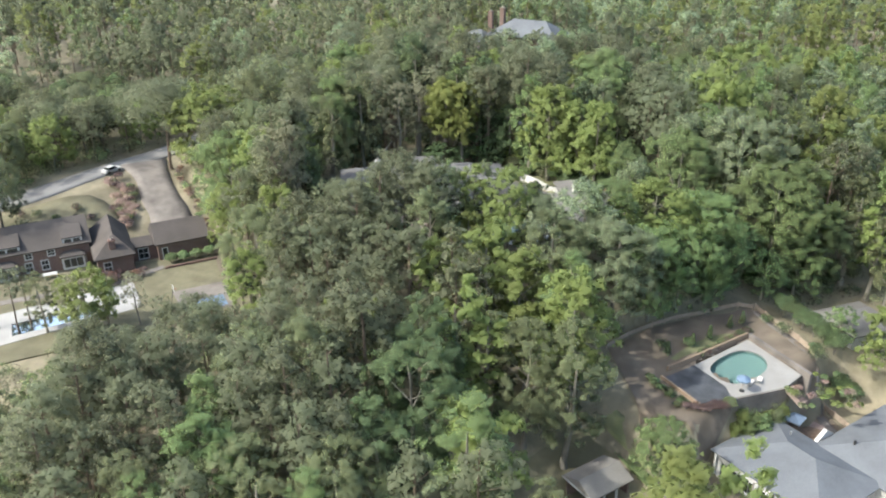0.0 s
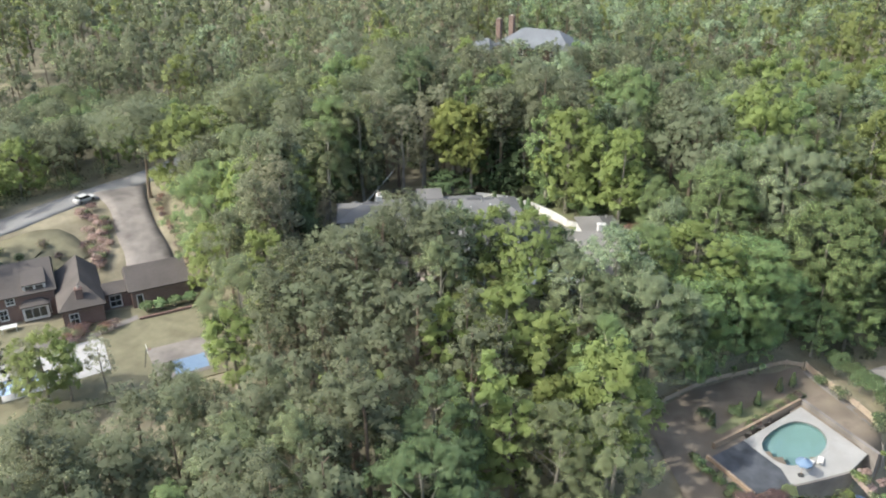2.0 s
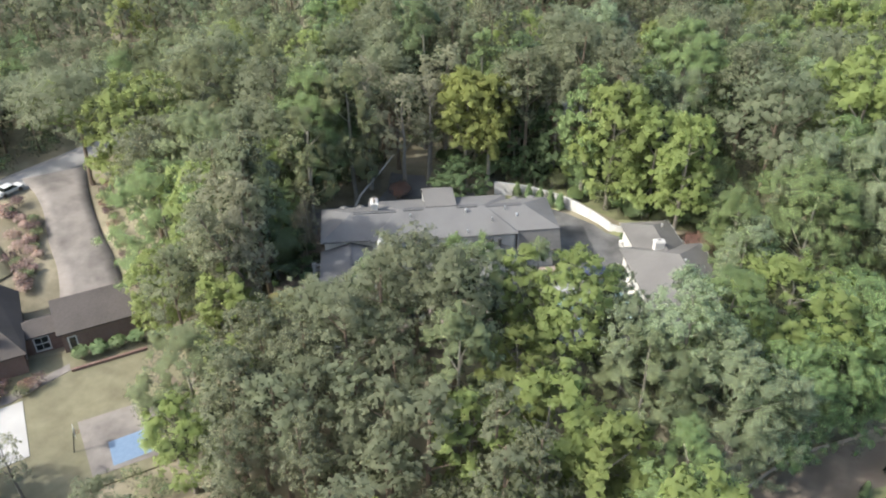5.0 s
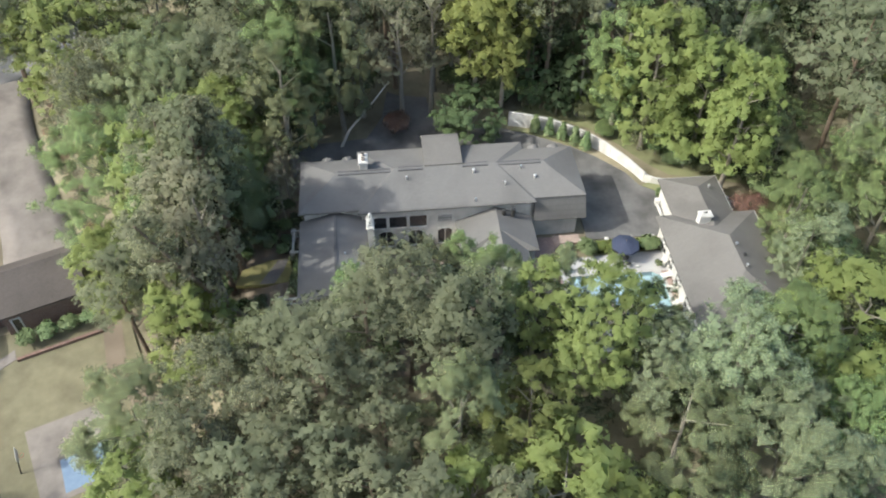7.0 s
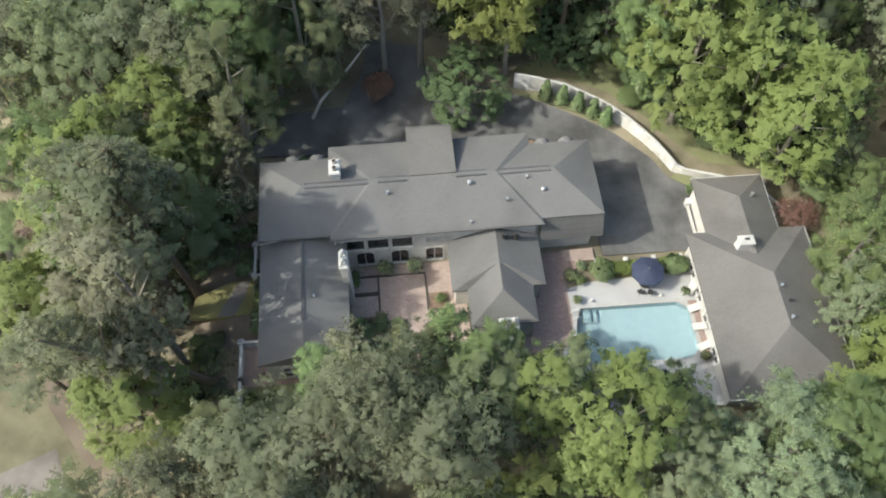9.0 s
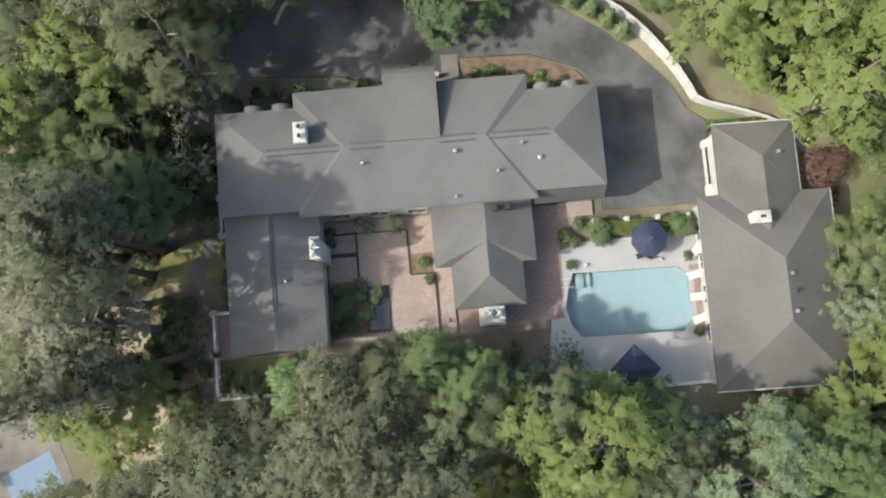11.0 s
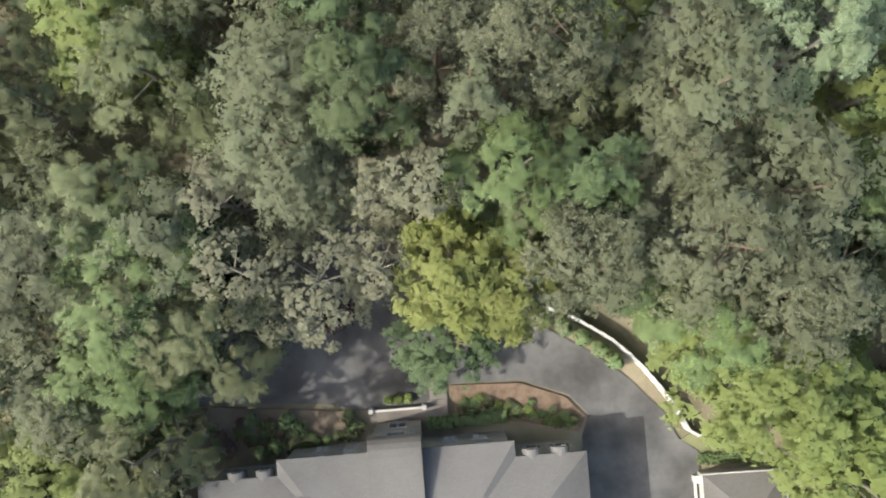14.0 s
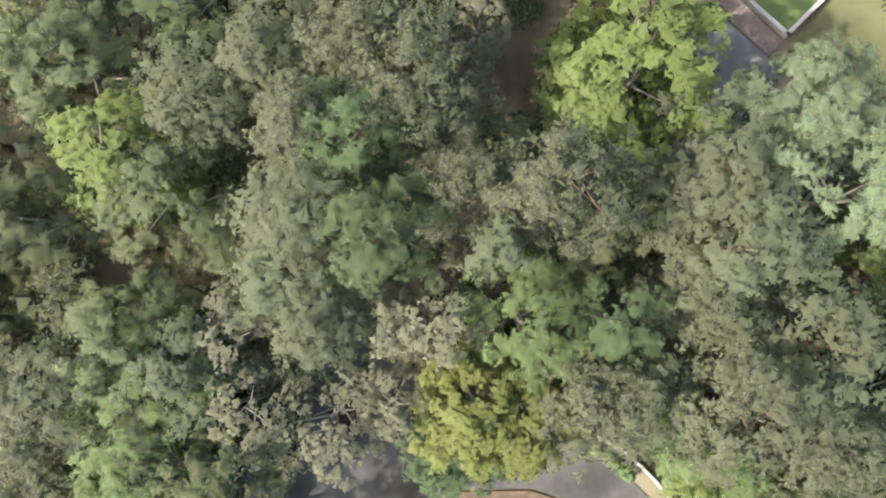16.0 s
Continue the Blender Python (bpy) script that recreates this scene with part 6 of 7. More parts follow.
GROVES.append(("lime", [
    (-14.1, 198.8, 10.9, 6.5), (9.4, 160.2, 16.8, 5.9), (-21.3, 154.1, 17.3, 4.3), (-41.8, 141, 15.9, 8.1), (48.9, 134.5, 24.4, 6.5), (18.8, 133.8, 17.5, 5.3),
    (23.6, 131.4, 15.1, 4.5), (64.9, 130.5, 23.2, 6.5), (-24.4, 127.9, 14.3, 4.4), (25.8, 126.8, 16.3, 3.8), (-28.4, 121, 15.4, 5.8), (-33, 113.5, 12, 3.6),
    (-23.3, 104.8, 14.5, 3.9), (30.5, 104.8, 9.9, 6.6), (4.5, 104.7, 13.4, 2.2), (9.2, 103.1, 12.8, 4.4), (-25.4, 92.9, 12, 3.2), (5.8, 91.2, 16.6, 4.6),
    (61, 90.6, 11, 4.6), (-0.6, 90.6, 16.2, 3.6),
]))
GROVES.append(("lime", [
    (-44, 90.5, 8, 2), (-46.5, 90.3, 9, 4), (10.1, 88.9, 15.6, 4), (15.8, 82, 19.4, 5), (3.8, 64.5, 16.6, 4.6), (25, 63.1, 9, 4),
]))
GROVES.append(("green", [
    (-1.4, 108.3, 12.2, 2.2),
    (30.8, 147.6, 19.6, 6.4), (3.2, 145.1, 19.8, 3.9), (-18.7, 138.4, 18.1, 6), (15.6, 136.1, 18.8, 3.1), (-19.7, 133.3, 15.6, 4.4), (-23, 121.8, 12.4, 5.1),
    (-34.2, 121.7, 16.8, 7), (37.7, 118.2, 15, 6.2), (-27.3, 117.9, 15, 4.4), (28.6, 116.6, 12.4, 3.1), (51.6, 113, 18, 8.9), (1.2, 106.4, 12.8, 3),
    (-9.5, 106, 11, 2.5), (37, 104.2, 17.1, 6.4), (40.5, 105.5, 9.5, 3.6), (45, 107, 10.5, 4), (50, 108.5, 11, 4.2), (47.8, 104.6, 8, 3), (54.4, 108.4, 11, 4), (23.5, 102.4, 12.5, 3.8), (34, 101.3, 15.5, 6), (55.5, 95.5, 6, 2.2), (29.3, 98.6, 15.3, 4.6),
    (-27.4, 95.7, 9, 2.4),
]))
GROVES.append(("green", [
    (15.8, 87.1, 15.6, 4.1), (24.9, 71.4, 9, 3.5), (-22.6, 59, 15, 4.1), (2.3, 58.8, 19.9, 4.1),
]))
GROVES.append(("olive", [
    (-25.2, 159.4, 17, 4.3), (-18.3, 151.5, 17.9, 4.2), (8.6, 150.6, 15.5, 3.4), (-26.4, 149.9, 17.2, 3.8), (-34.8, 145.8, 16.4, 7.2), (-20.2, 142.8, 18.7, 4.2),
    (-17.5, 137, 17.9, 3), (-14, 135.6, 19.2, 4), (-30.9, 131.3, 16.4, 6.3), (-18.5, 127.8, 17.2, 3.2), (-26.6, 124.6, 13.1, 3.7), (-21.8, 118.8, 13.5, 3.1),
    (-3.6, 107, 12.3, 2.8), (6, 105.8, 13.3, 2.5), (0.2, 104.4, 13.8, 3.8), (-16.8, 101.8, 10.8, 3), (-25.2, 107.8, 17.5, 3.4), (15.1, 95.8, 14.8, 4.7), (-1.9, 95.8, 17.2, 3.9),
    (-24.6, 95.7, 15.7, 4.7), (-52, 90, 9, 2.2),
]))
GROVES.append(("olive", [
    (9.8, 77.3, 17.8, 4.3), (14.7, 75.7, 20.4, 4.2), (-20.4, 71.5, 16.8, 4.5), (-14.2, 70, 19, 4.3), (-18.6, 56.9, 14, 4.6), (-9.4, 56.6, 16, 4.5),
]))
GROVES.append(("dark", [
    (-7.2, 155.3, 21.2, 3.3), (-4.9, 149.9, 22.2, 3.4), (8.2, 145.2, 19.5, 3.3), (56.4, 112, 14, 7), (13.6, 104.6, 10.5, 2.6), (-2, 77.3, 19.1, 4.7),
    (-3, 68.6, 18.7, 6.1), (-6.2, 61.9, 16, 4.1),
]))
GROVES.append(("pale", [
    (19.5, 157.8, 18.1, 4.6), (19.9, 153.4, 20.9, 4.8), (48.5, 121.2, 19.1, 8.2), (28.6, 112.5, 11.1, 3.1), (14.1, 100.8, 11.1, 4.5), (19.4, 100.8, 14.4, 5.1),
    (23.2, 95.4, 17.5, 6.1),
]))
GROVES.append(("budding", [
    (-4.3, 140.2, 16.4, 3.0), (-4.0, 144.2, 16.8, 2.6), (-8, 106.6, 12.2, 2.4),
    (-0.3, 161.9, 18.6, 1.9), (-2.2, 144.8, 18, 3.3), (-13.6, 143.5, 17.4, 3.3), (-12.2, 139.5, 18.9, 2.9), (-7.7, 138.7, 17, 4), (-26, 110.5, 16.9, 3),
    (-22, 110.2, 20, 2.5), (-23.8, 111.8, 19, 3.0), (-22.4, 107.4, 18.5, 2.9), (-25.6, 112.6, 19, 2.8), (-40.5, 92, 8, 1.8), (-47.5, 89, 9, 2.1),
]))
GROVES.append(("magnolia", [
    (7.3, 141.6, 9.6, 2.9), (10.0, 139.6, 7.2, 2.0),
    (12.4, 139.6, 12.5, 2.8), (16.2, 137.6, 9, 2.3), (-0.1, 134.9, 6, 4.1),
]))
GROVES.append(("gold", [
    (0.4, 139.9, 16.9, 4.0), (3.6, 139.3, 16.2, 3.7),
]))
standing = []
for kind, rows in GROVES:
    for i, (x, y, h, r) in enumerate(rows):
        standing.append((x, y, r))
        if kind == "pine" and y < 100:  # tall pines stand in close groups
            k = 3 if r > 3.0 else 2
            for j in range(k):
                a = 2.1 * i + 6.28 * j / k
                plant(kind, x + 0.52 * r * math.cos(a), y + 0.52 * r * math.sin(a), h * (1.02 - 0.07 * j), r * 0.72, i + j)
            continue
        plant(kind, x, y, h, r, i)

for i, (px, py, ph, pr) in enumerate([(15.5, 186.5, 8.5, 3.6), (21.5, 183.6, 8.8, 4.0), (27.2, 182.2, 9.6, 4.2), (31.5, 185.0, 10.5, 4.2), (28.2, 187.4, 8.6, 3.4)]):
    plant(("olive", "pale", "pine", "pale", "green")[i], px, py, ph, pr, i)
for i, (px, py, ph, pr) in enumerate([(-18.4, 121.6, 8, 2.2), (-24.4, 104.6, 12, 2.6), (-18.6, 125.0, 9, 2.2)]):
    plant("bare", px, py, ph, pr, i)
leaning("pine", (-19.2, 108.6, ground_z(-19.2, 108.6)), (-25.4, 105.4, 17.5), 2.8)
dead = thing("leaning_trunk", "pale bare trunk leaning over the driveway edge", "tree trunk")
b = bmesh.new()
for (p, r0), (q, r1) in zip([((-14.2, 133.8, -0.2), 0.2), ((-13.2, 134.4, 1.8), 0.17), ((-10.5, 136.0, 4.5), 0.12)], [((-13.2, 134.4, 1.8), 0.17), ((-10.5, 136.0, 4.5), 0.12), ((-8.9, 136.9, 6.3), 0.05)]):
    cone(b, p[0], p[1], p[2], q[2], r0, r1, 8, lean=(q[0] - p[0], q[1] - p[1]))
part("trunk", b, M_PALEBARK, dead)
b = cone(bmesh.new(), -11.4, 135.5, 3.6, 5.2, 0.08, 0.02, 6, lean=(-0.6, 0.9))
part("branch", b, M_PALEBARK, dead)

# clearings: middle x, y, half length, half depth, turn
CLEAR = [(-2.5, 121, 18, 13, 6), (22, 117, 13, 12, 5), (8, 131, 14, 9, -10), (-8, 134, 13, 6, 0), (-7.5, 142, 3.5, 8, 0), (-46, 104, 20, 15, 27), (-46.5, 127, 6.5, 16, 27), (-60, 128, 12, 8, 40), (-66, 138, 3.6, 38, -37),
         (38, 89, 17, 13, 25), (47, 74, 18, 14, 33), (15, 72, 11, 9, 33), (58.5, 100.5, 7, 6, 20), (18, 193, 16, 6.5, -30), (22, 166, 8, 9, 0), (-55.5, 151, 3.4, 12, -28), (24, 61, 16, 8, 0), (-31, 106, 5, 10, 15), (-18.9, 114.7, 5.6, 3.8, 6), (-53, 131, 9, 13, 27), (-19.6, 147.3, 2.6, 1.6, 0), (3.6, 162.5, 2.2, 2.2, 0)]


def is_clear(x, y, margin=0.0):
    for px, py, hl, hd, turn in CLEAR:
        c, s = math.cos(radians(turn)), math.sin(radians(turn))
        if abs((x - px) * c + (y - py) * s) < hl + margin and abs((y - py) * c - (x - px) * s) < hd + margin:
            return True
    return False


# how high the tops of the woods stand, blended between places
TOPS = np.array([(-2.7, 98.5, 13.7), (0.5, 139.7, 17.0), (19.8, 129.7, 16.0), (48.1, 126.7, 17.2), (14.2, 82.7, 6.0), (1.2, 83.9, 10.0), (1.2, 71.6, 2.9), (-11.0, 73.2, 9.8), (34.3, 100.8, 5.9), (35.5, 109.8, 10.2), (31.1, 123.7, 12.8), (46.2, 116.3, 15.8), (18.1, 95.2, 9.2), (-30.1, 124.3, 11.5), (27.8, 151.2, 20.3), (-16.1, 139.4, 17.3), (-15.6, 153.3, 17.8), (-1.7, 151.5, 20.4), (13.6, 151.8, 19.4), (-18.6, 110.3, 10.1), (-41.7, 141.0, 14.2), (-17.1, 83.8, 8.7), (-37.7, 72.3, 2.7), (-65.8, 144.0, 10.8), (-63.8, 164.3, 8.0), (-44.8, 155.1, 12.8), (-31.1, 150.7, 16.8), (36.2, 138.3, 17.6), (51.4, 134.8, 21.9), (-16.0, 95.5, 10.8), (0, 190, 24)], float)


def woods_top(x, y):
    w = 1 / (((TOPS[:, 0] - x) ** 2 + (TOPS[:, 1] - y) ** 2) + 30) ** 1.6
    return float((w * TOPS[:, 2]).sum() / w.sum())


def pick_kind(x, y):
    """Pines in the west and middle, broadleaf greens in the east."""
    e = noise.noise((x * 0.02, y * 0.02, 3)) + 0.012 * x
    u = rng.random()
    if e > 0.15:
        return "lime" if u < 0.3 else "green" if u < 0.6 else "pale" if u < 0.75 else "olive" if u < 0.9 else "pine"
    return "pine" if u < 0.5 else "olive" if u < 0.72 else "green" if u < 0.86 else "dark" if u < 0.93 else "lime"


y = 52.0
wood = []
while y < 290:
    far = y > 178
    step = 3.7 if y < 98 else 4.3 if not far else 5.6 + 0.012 * (y - 178)
    x = -(0.58 * y + 9)
    while x < 0.58 * y + 9:
        px, py = x + rng.uniform(-1.9, 1.9), y + rng.uniform(-1.9, 1.9)
        r = rng.uniform(1.9, 2.9) if y < 98 else rng.uniform(2.4, 3.9) * (1.15 if far else 1.0)
        if not is_clear(px, py, 0.45 * r) and all((px - a) ** 2 + (py - b) ** 2 > (0.6 * (r + c)) ** 2 for a, b, c in standing):
            standing.append((px, py, r))
            h = min(22.0, max(7.0, woods_top(px, py) - ground_z(px, py))) * (rng.uniform(0.55, 0.8) if abs(px) < 32 and 80 < py < 112 else rng.uniform(0.84, 1.02)) if not far else rng.uniform(14.5, 18)
            if px < -22 and py < 100:  # low growth only between the woods and the brick house
                h = min(h, 43.5 - 0.585 * py - ground_z(px, py))
                if h < 5:
                    x += step
                    continue
                r = min(r, 0.4 * h)
            if 48 < px < 58 and 84 < py < 99:  # only low growth before the white cottage
                h, r = min(h, 4.5), min(r, 1.8)
            if px > 27 and py < 67:  # only low growth before the blue-roofed house
                h, r = min(h, 4.0), min(r, 1.6)
            kind = pick_kind(px, py)
            if far:
                if abs(px - 19) < 15 and py < 192:  # lower growth below the hill house
                    h *= 0.76
                # far dark and green trees turn paler kinds: haze put into leaf colour
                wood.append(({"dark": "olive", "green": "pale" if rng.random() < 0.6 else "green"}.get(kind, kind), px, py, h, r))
            else:
                plant(kind, px, py, h, r * (1.32 if kind == "pine" else 1.2))
        x += step
    y += step * 0.9

# young growth under the tall trees
for i in range(420):
    px, py = rng.uniform(-36, 36), rng.uniform(137, 176)
    r = rng.uniform(1.6, 2.4)
    if is_clear(px, py, 0.5 * r) or any((px - a) ** 2 + (py - b) ** 2 < (0.55 * c + 0.7 * r) ** 2 for a, b, c in standing):
        continue
    standing.append((px, py, r))
    plant(("olive", "green", "olive", "budding")[i % 4], px, py, rng.uniform(7, 12), r * 1.25, small=True)

for i, (px, py) in enumerate([(10.2, 141.6), (14.2, 139.4), (17.0, 136.8), (19.2, 134.4), (21.2, 132.4), (24.2, 131.0), (27.4, 130.2), (30.4, 127.4), (31.6, 123.2), (31.6, 118.0), (31.4, 112.6), (30.8, 107.6), (22.0, 136.6), (27.0, 134.0), (31.5, 131.0)]):
    plant(("green", "lime", "green", "olive")[i % 4], px, py, 6.0 + 1.2 * (i % 3), 2.5, small=True)

# far woods in one mesh for each leaf colour; the mix is paled for haze
FAR = {}
FAR_R = 4.0
for kind in ("pine", "lime", "green", "olive", "pale"):
    for j in range(3):
        rnd = np.random.default_rng(900 + 10 * j + len(kind))
        puffs, lobes = (pine_puffs if kind == "pine" else broad_puffs)(rnd, FAR_R, NOMINAL_H, 0.38 if kind == "pine" else 0.2, 20, 43, 0.87)
        v, f, n = foliage(puffs, 8, 3, 0.24, 0.46, rnd, 0.55 * NOMINAL_H, crown=0.8)
        trunk = np.array([(0.25, 0, -1), (-0.12, 0.2, -1), (-0.05, 0.05, 13), (0.05, -0.05, 13)])
        FAR[kind, j] = v, n, trunk
woods, trunks = {}, []
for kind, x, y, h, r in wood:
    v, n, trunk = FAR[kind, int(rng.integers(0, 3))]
    a = rng.random() * 6.28
    c, s = math.cos(a), math.sin(a)
    k, q = r / FAR_R, h / NOMINAL_H
    z = ground_z(x, y)
    turn = np.array([(c, s, 0), (-s, c, 0), (0, 0, 1)])
    size, place = np.array([k, k, q]), np.array([x, y, z])
    woods.setdefault(kind, []).append((v @ turn * size + place, n @ turn))
    for w in (0.0, 1.57):
        t4 = trunk.copy()
        t4[:, 0], t4[:, 1] = trunk[:, 0] * math.cos(w) - trunk[:, 1] * math.sin(w), trunk[:, 0] * math.sin(w) + trunk[:, 1] * math.cos(w)
        trunks.append(t4 @ turn * size + place)
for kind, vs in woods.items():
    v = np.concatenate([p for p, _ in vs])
    tagged(from_arrays("far_woods", v, np.arange(len(v)).reshape(-1, 3), LEAVES[kind], normals=np.concatenate([n for _, n in vs])), "distant " + KINDS[kind][6].split(" with ")[0].split(" in ")[0].replace("broadleaf tree", kind + " broadleaf") + " woods on the hillside, in a mix paled for haze", "woods", kind="stuff")
v = np.concatenate(trunks)
tagged(from_arrays("far_trunks", v, np.arange(len(v)).reshape(-1, 4), M_BARK), "brown trunks of the distant woods", "woods", kind="stuff")


# ---- shrubs, hedges, undergrowth ----
def shrub(name, label, kind, x, y, z, r, h, count=220, lobes=5, s0=0.1, s1=0.2, group="", cone_shape=False):
    rnd = np.random.default_rng(int(abs(x * 97 + y * 131 + r * 17)) + 3)
    t = thing(name, label, "shrub", P(x, y, z), group)
    if cone_shape:
        lb = [(0, 0, h * k, r * (1.05 - 0.8 * k), 1.1) for k in (0.2, 0.4, 0.6, 0.8)]
    else:
        lb = [(0, 0, 0.5 * h, 0.75 * r, 0.7 * h / (2 * r) + 0.2)] + [(r * 0.5 * math.cos(a), r * 0.5 * math.sin(a), h * rnd.uniform(0.4, 0.62), 0.5 * r, 0.75) for a in [6.28 * i / lobes + rnd.random() for i in range(lobes)]]
    v, f, n = cards(lb, count, s0, s1, rnd)
    v[:, 2] = np.maximum(v[:, 2], 0.02)
    from_arrays("leaves", v, f, LEAVES[kind], t, normals=n)
    b = bmesh.new()
    for i in range(3):
        cone(b, 0, 0, -0.1, h * 0.6, 0.05, 0.02, 5, lean=(0.3 * r * math.cos(2.1 * i), 0.3 * r * math.sin(2.1 * i)))
    part("stem", b, M_GREYBARK, t)
    return t


def hedge(label, kind, frame_, u0, u1, v0, v1, h, base=0.0, count=700):
    rnd = np.random.default_rng(int(abs(u0 * 31 + v1 * 17) * 10) + 5)
    t = thing("hedge", label, "hedge", at(frame_, 0, 0, base))
    n = count
    p = np.stack([rnd.uniform(u0, u1, n), rnd.uniform(v0, v1, n), rnd.uniform(0.05, h, n)], 1)
    face = rnd.integers(0, 5, n)
    p[face < 2, 2] = h + rnd.normal(size=(face < 2).sum()) * 0.04
    p[face == 2, 1] = v0
    p[face == 3, 1] = v1
    p[face == 4, 0] = np.where(rnd.random((face == 4).sum()) < 0.5, u0, u1)
    lobes = np.concatenate([p, np.full((n, 1), 0.06), np.ones((n, 1))], 1)
    v, f, soft = cards(lobes, n * 2, 0.08, 0.16, rnd)
    from_arrays("leaves", v, f, LEAVES[kind], t, normals=soft)
    part("core", boxes((u0 + 0.08, u1 - 0.08, v0 + 0.08, v1 - 0.08, 0, h - 0.1)), LEAVES[kind], t)
    return t


for i, (x, y) in enumerate([(7.3, 136.35), (8.8, 135.75), (10.2, 135.0), (11.5, 134.2), (12.6, 133.35)]):
    shrub("conical_shrub", "clipped conical evergreen below the white wall", "hedge", x, y, 0.05, 0.66, 2.7, 560, group="row of conical shrubs", cone_shape=True)
for i, (x, y, r, h) in enumerate([(-1.6, 144.2, 1.9, 3.6), (3.4, 141.6, 2.0, 4.4), (7.6, 141.4, 2.3, 5.6), (10.6, 140.4, 2.0, 5.2), (13.2, 138.9, 1.7, 4.2), (16.0, 137.8, 1.5, 3.4), (17.9, 135.7, 1.8, 4.6), (20.2, 132.9, 1.5, 3.6),
                                  (22.7, 130.6, 1.6, 3.8), (25.9, 129.6, 1.4, 2.8), (28.4, 128.4, 1.6, 3.2), (29.9, 125.6, 1.7, 3.4), (15.0, 136.0, 1.1, 1.8), (21.4, 131.2, 1.1, 1.9), (24.4, 129.7, 1.0, 1.7)]):
    shrub("evergreen_shrub", "tall dark evergreen shrub at the edge of the woods", ("dark", "hedge", "green", "dark", "olive")[i % 5], x, y, ground_z(x, y), r, h, 1500, 11, 0.16, 0.32, group="evergreens behind the white wall")
hedge("clipped yellow-green hedge above the pool terrace", "yellow_hedge", GUEST, -10.7, -5.7, 4.1, 5.0, 0.9, count=1500)
hedge("dark clipped hedge under the guest house wall", "hedge", GUEST, -2.4, 2.4, 11.5, 12.2, 0.6, count=400)
shrub("round_shrub", "large round clipped shrub by the terrace", "hedge", *world_xy(GUEST, -11.3, 4.3), 0.05, 1.1, 1.6, 900)
shrub("round_shrub", "large round clipped shrub beside the guest house", "hedge", *world_xy(GUEST, -5.2, 4.4), 0.05, 1.05, 1.6, 900)
for u, v in ((-13.7, 2.0), (-4.9, 2.1), (-4.6, -3.5)):
    shrub("planter_shrub", "spiky green plant in a pot at the pool corner", "olive", *world_xy(GUEST, u, v), 0.1, 0.42, 0.7, 130)
for u, v, r, k in ((-13.9, 4.2, 0.6, "olive"), (-12.9, 5.0, 0.5, "pale"), (-13.2, 3.7, 0.5, "green")):
    shrub("shrub", "loose flowering shrub by the brick walk", k, *world_xy(GUEST, u, v), 0.05, r, 0.9, 180)
# beds by the front of the house
for i in range(46):
    u, v = rng.uniform(-13.5, -2.6), rng.uniform(3.9, 6.6)
    shrub("shrub", "mixed low shrub in the front bed", ["hedge", "olive", "dark", "plum", "green"][i % 5], *world_xy(HOUSE, u, v), 0.05, rng.uniform(0.35, 0.75), rng.uniform(0.5, 1.1), 130, group="front bed shrubs")
for i in range(44):
    a = i / 43
    x, y = 1.2 + 8.6 * a + rng.normal() * 0.2, 130.4 - 3.2 * (a - 0.35) ** 2 - rng.random() * 1.2
    shrub("shrub", "low clipped shrub in the curved bed", ["hedge", "yellow_hedge", "olive"][i % 3], x, y, 0.08, rng.uniform(0.25, 0.5), rng.uniform(0.3, 0.6), 90, group="curved bed shrubs")
for u in (-0.2, 0.55, 1.3):
    shrub("box_ball", "clipped box ball before the entrance", "yellow_hedge", *world_xy(HOUSE, u, 7.2), 0.02, 0.36, 0.7, 160, group="box balls at the entrance")
hedge("dark hedge under the front windows", "hedge", HOUSE, 2.7, 8.4, 4.9, 5.7, 0.9, count=600)
shrub("red_maple", "small rust-red maple beside the drive", "maple", -8.2, 136.6, 0.0, 1.6, 2.6, 900, 7, 0.12, 0.24)
shrub("red_shrub", "large rust-red shrub behind the guest house", "maple", 27.4, 122.8, 0.0, 1.9, 3.0, 900, 9, 0.12, 0.24)
shrub("red_shrub", "small rust-red shrub by the wall end", "maple", 27.6, 120.9, 0.0, 1.1, 2.0, 400, 6, 0.12, 0.24)
for i in range(16):
    shrub("shrub", "leafy green shrub in the court", ["green", "hedge", "olive"][i % 3], *world_xy(HOUSE, rng.uniform(-6.5, -3.2), rng.uniform(-12.4, -8.8)), 0.08, rng.uniform(0.4, 0.7), rng.uniform(0.6, 1.3), 150, group="court shrubs")
for u in (-3.9, -1.5):
    shrub("shrub", "loose pale shrub against the court wall", "pale", *world_xy(HOUSE, u, -4.6), 0.05, 0.75, 1.2, 300, 6)
for u, v in ((0.3, -7.6), (0.6, -9.0), (-6.4, -4.9), (-6.4, -5.7)):
    shrub("shrub", "small green shrub against the court wall", "green", *world_xy(HOUSE, u, v), 0.05, 0.42, 0.8, 150)
for i in range(34):
    shrub("shrub", "low dark shrub on the slope below the court", ["dark", "olive", "hedge", "green"][i % 4], *world_xy(HOUSE, rng.uniform(-8.5, 9.0), rng.uniform(-17.5, -13.9)), -0.1, rng.uniform(0.5, 0.95), rng.uniform(0.6, 1.3), 170, group="slope shrubs")
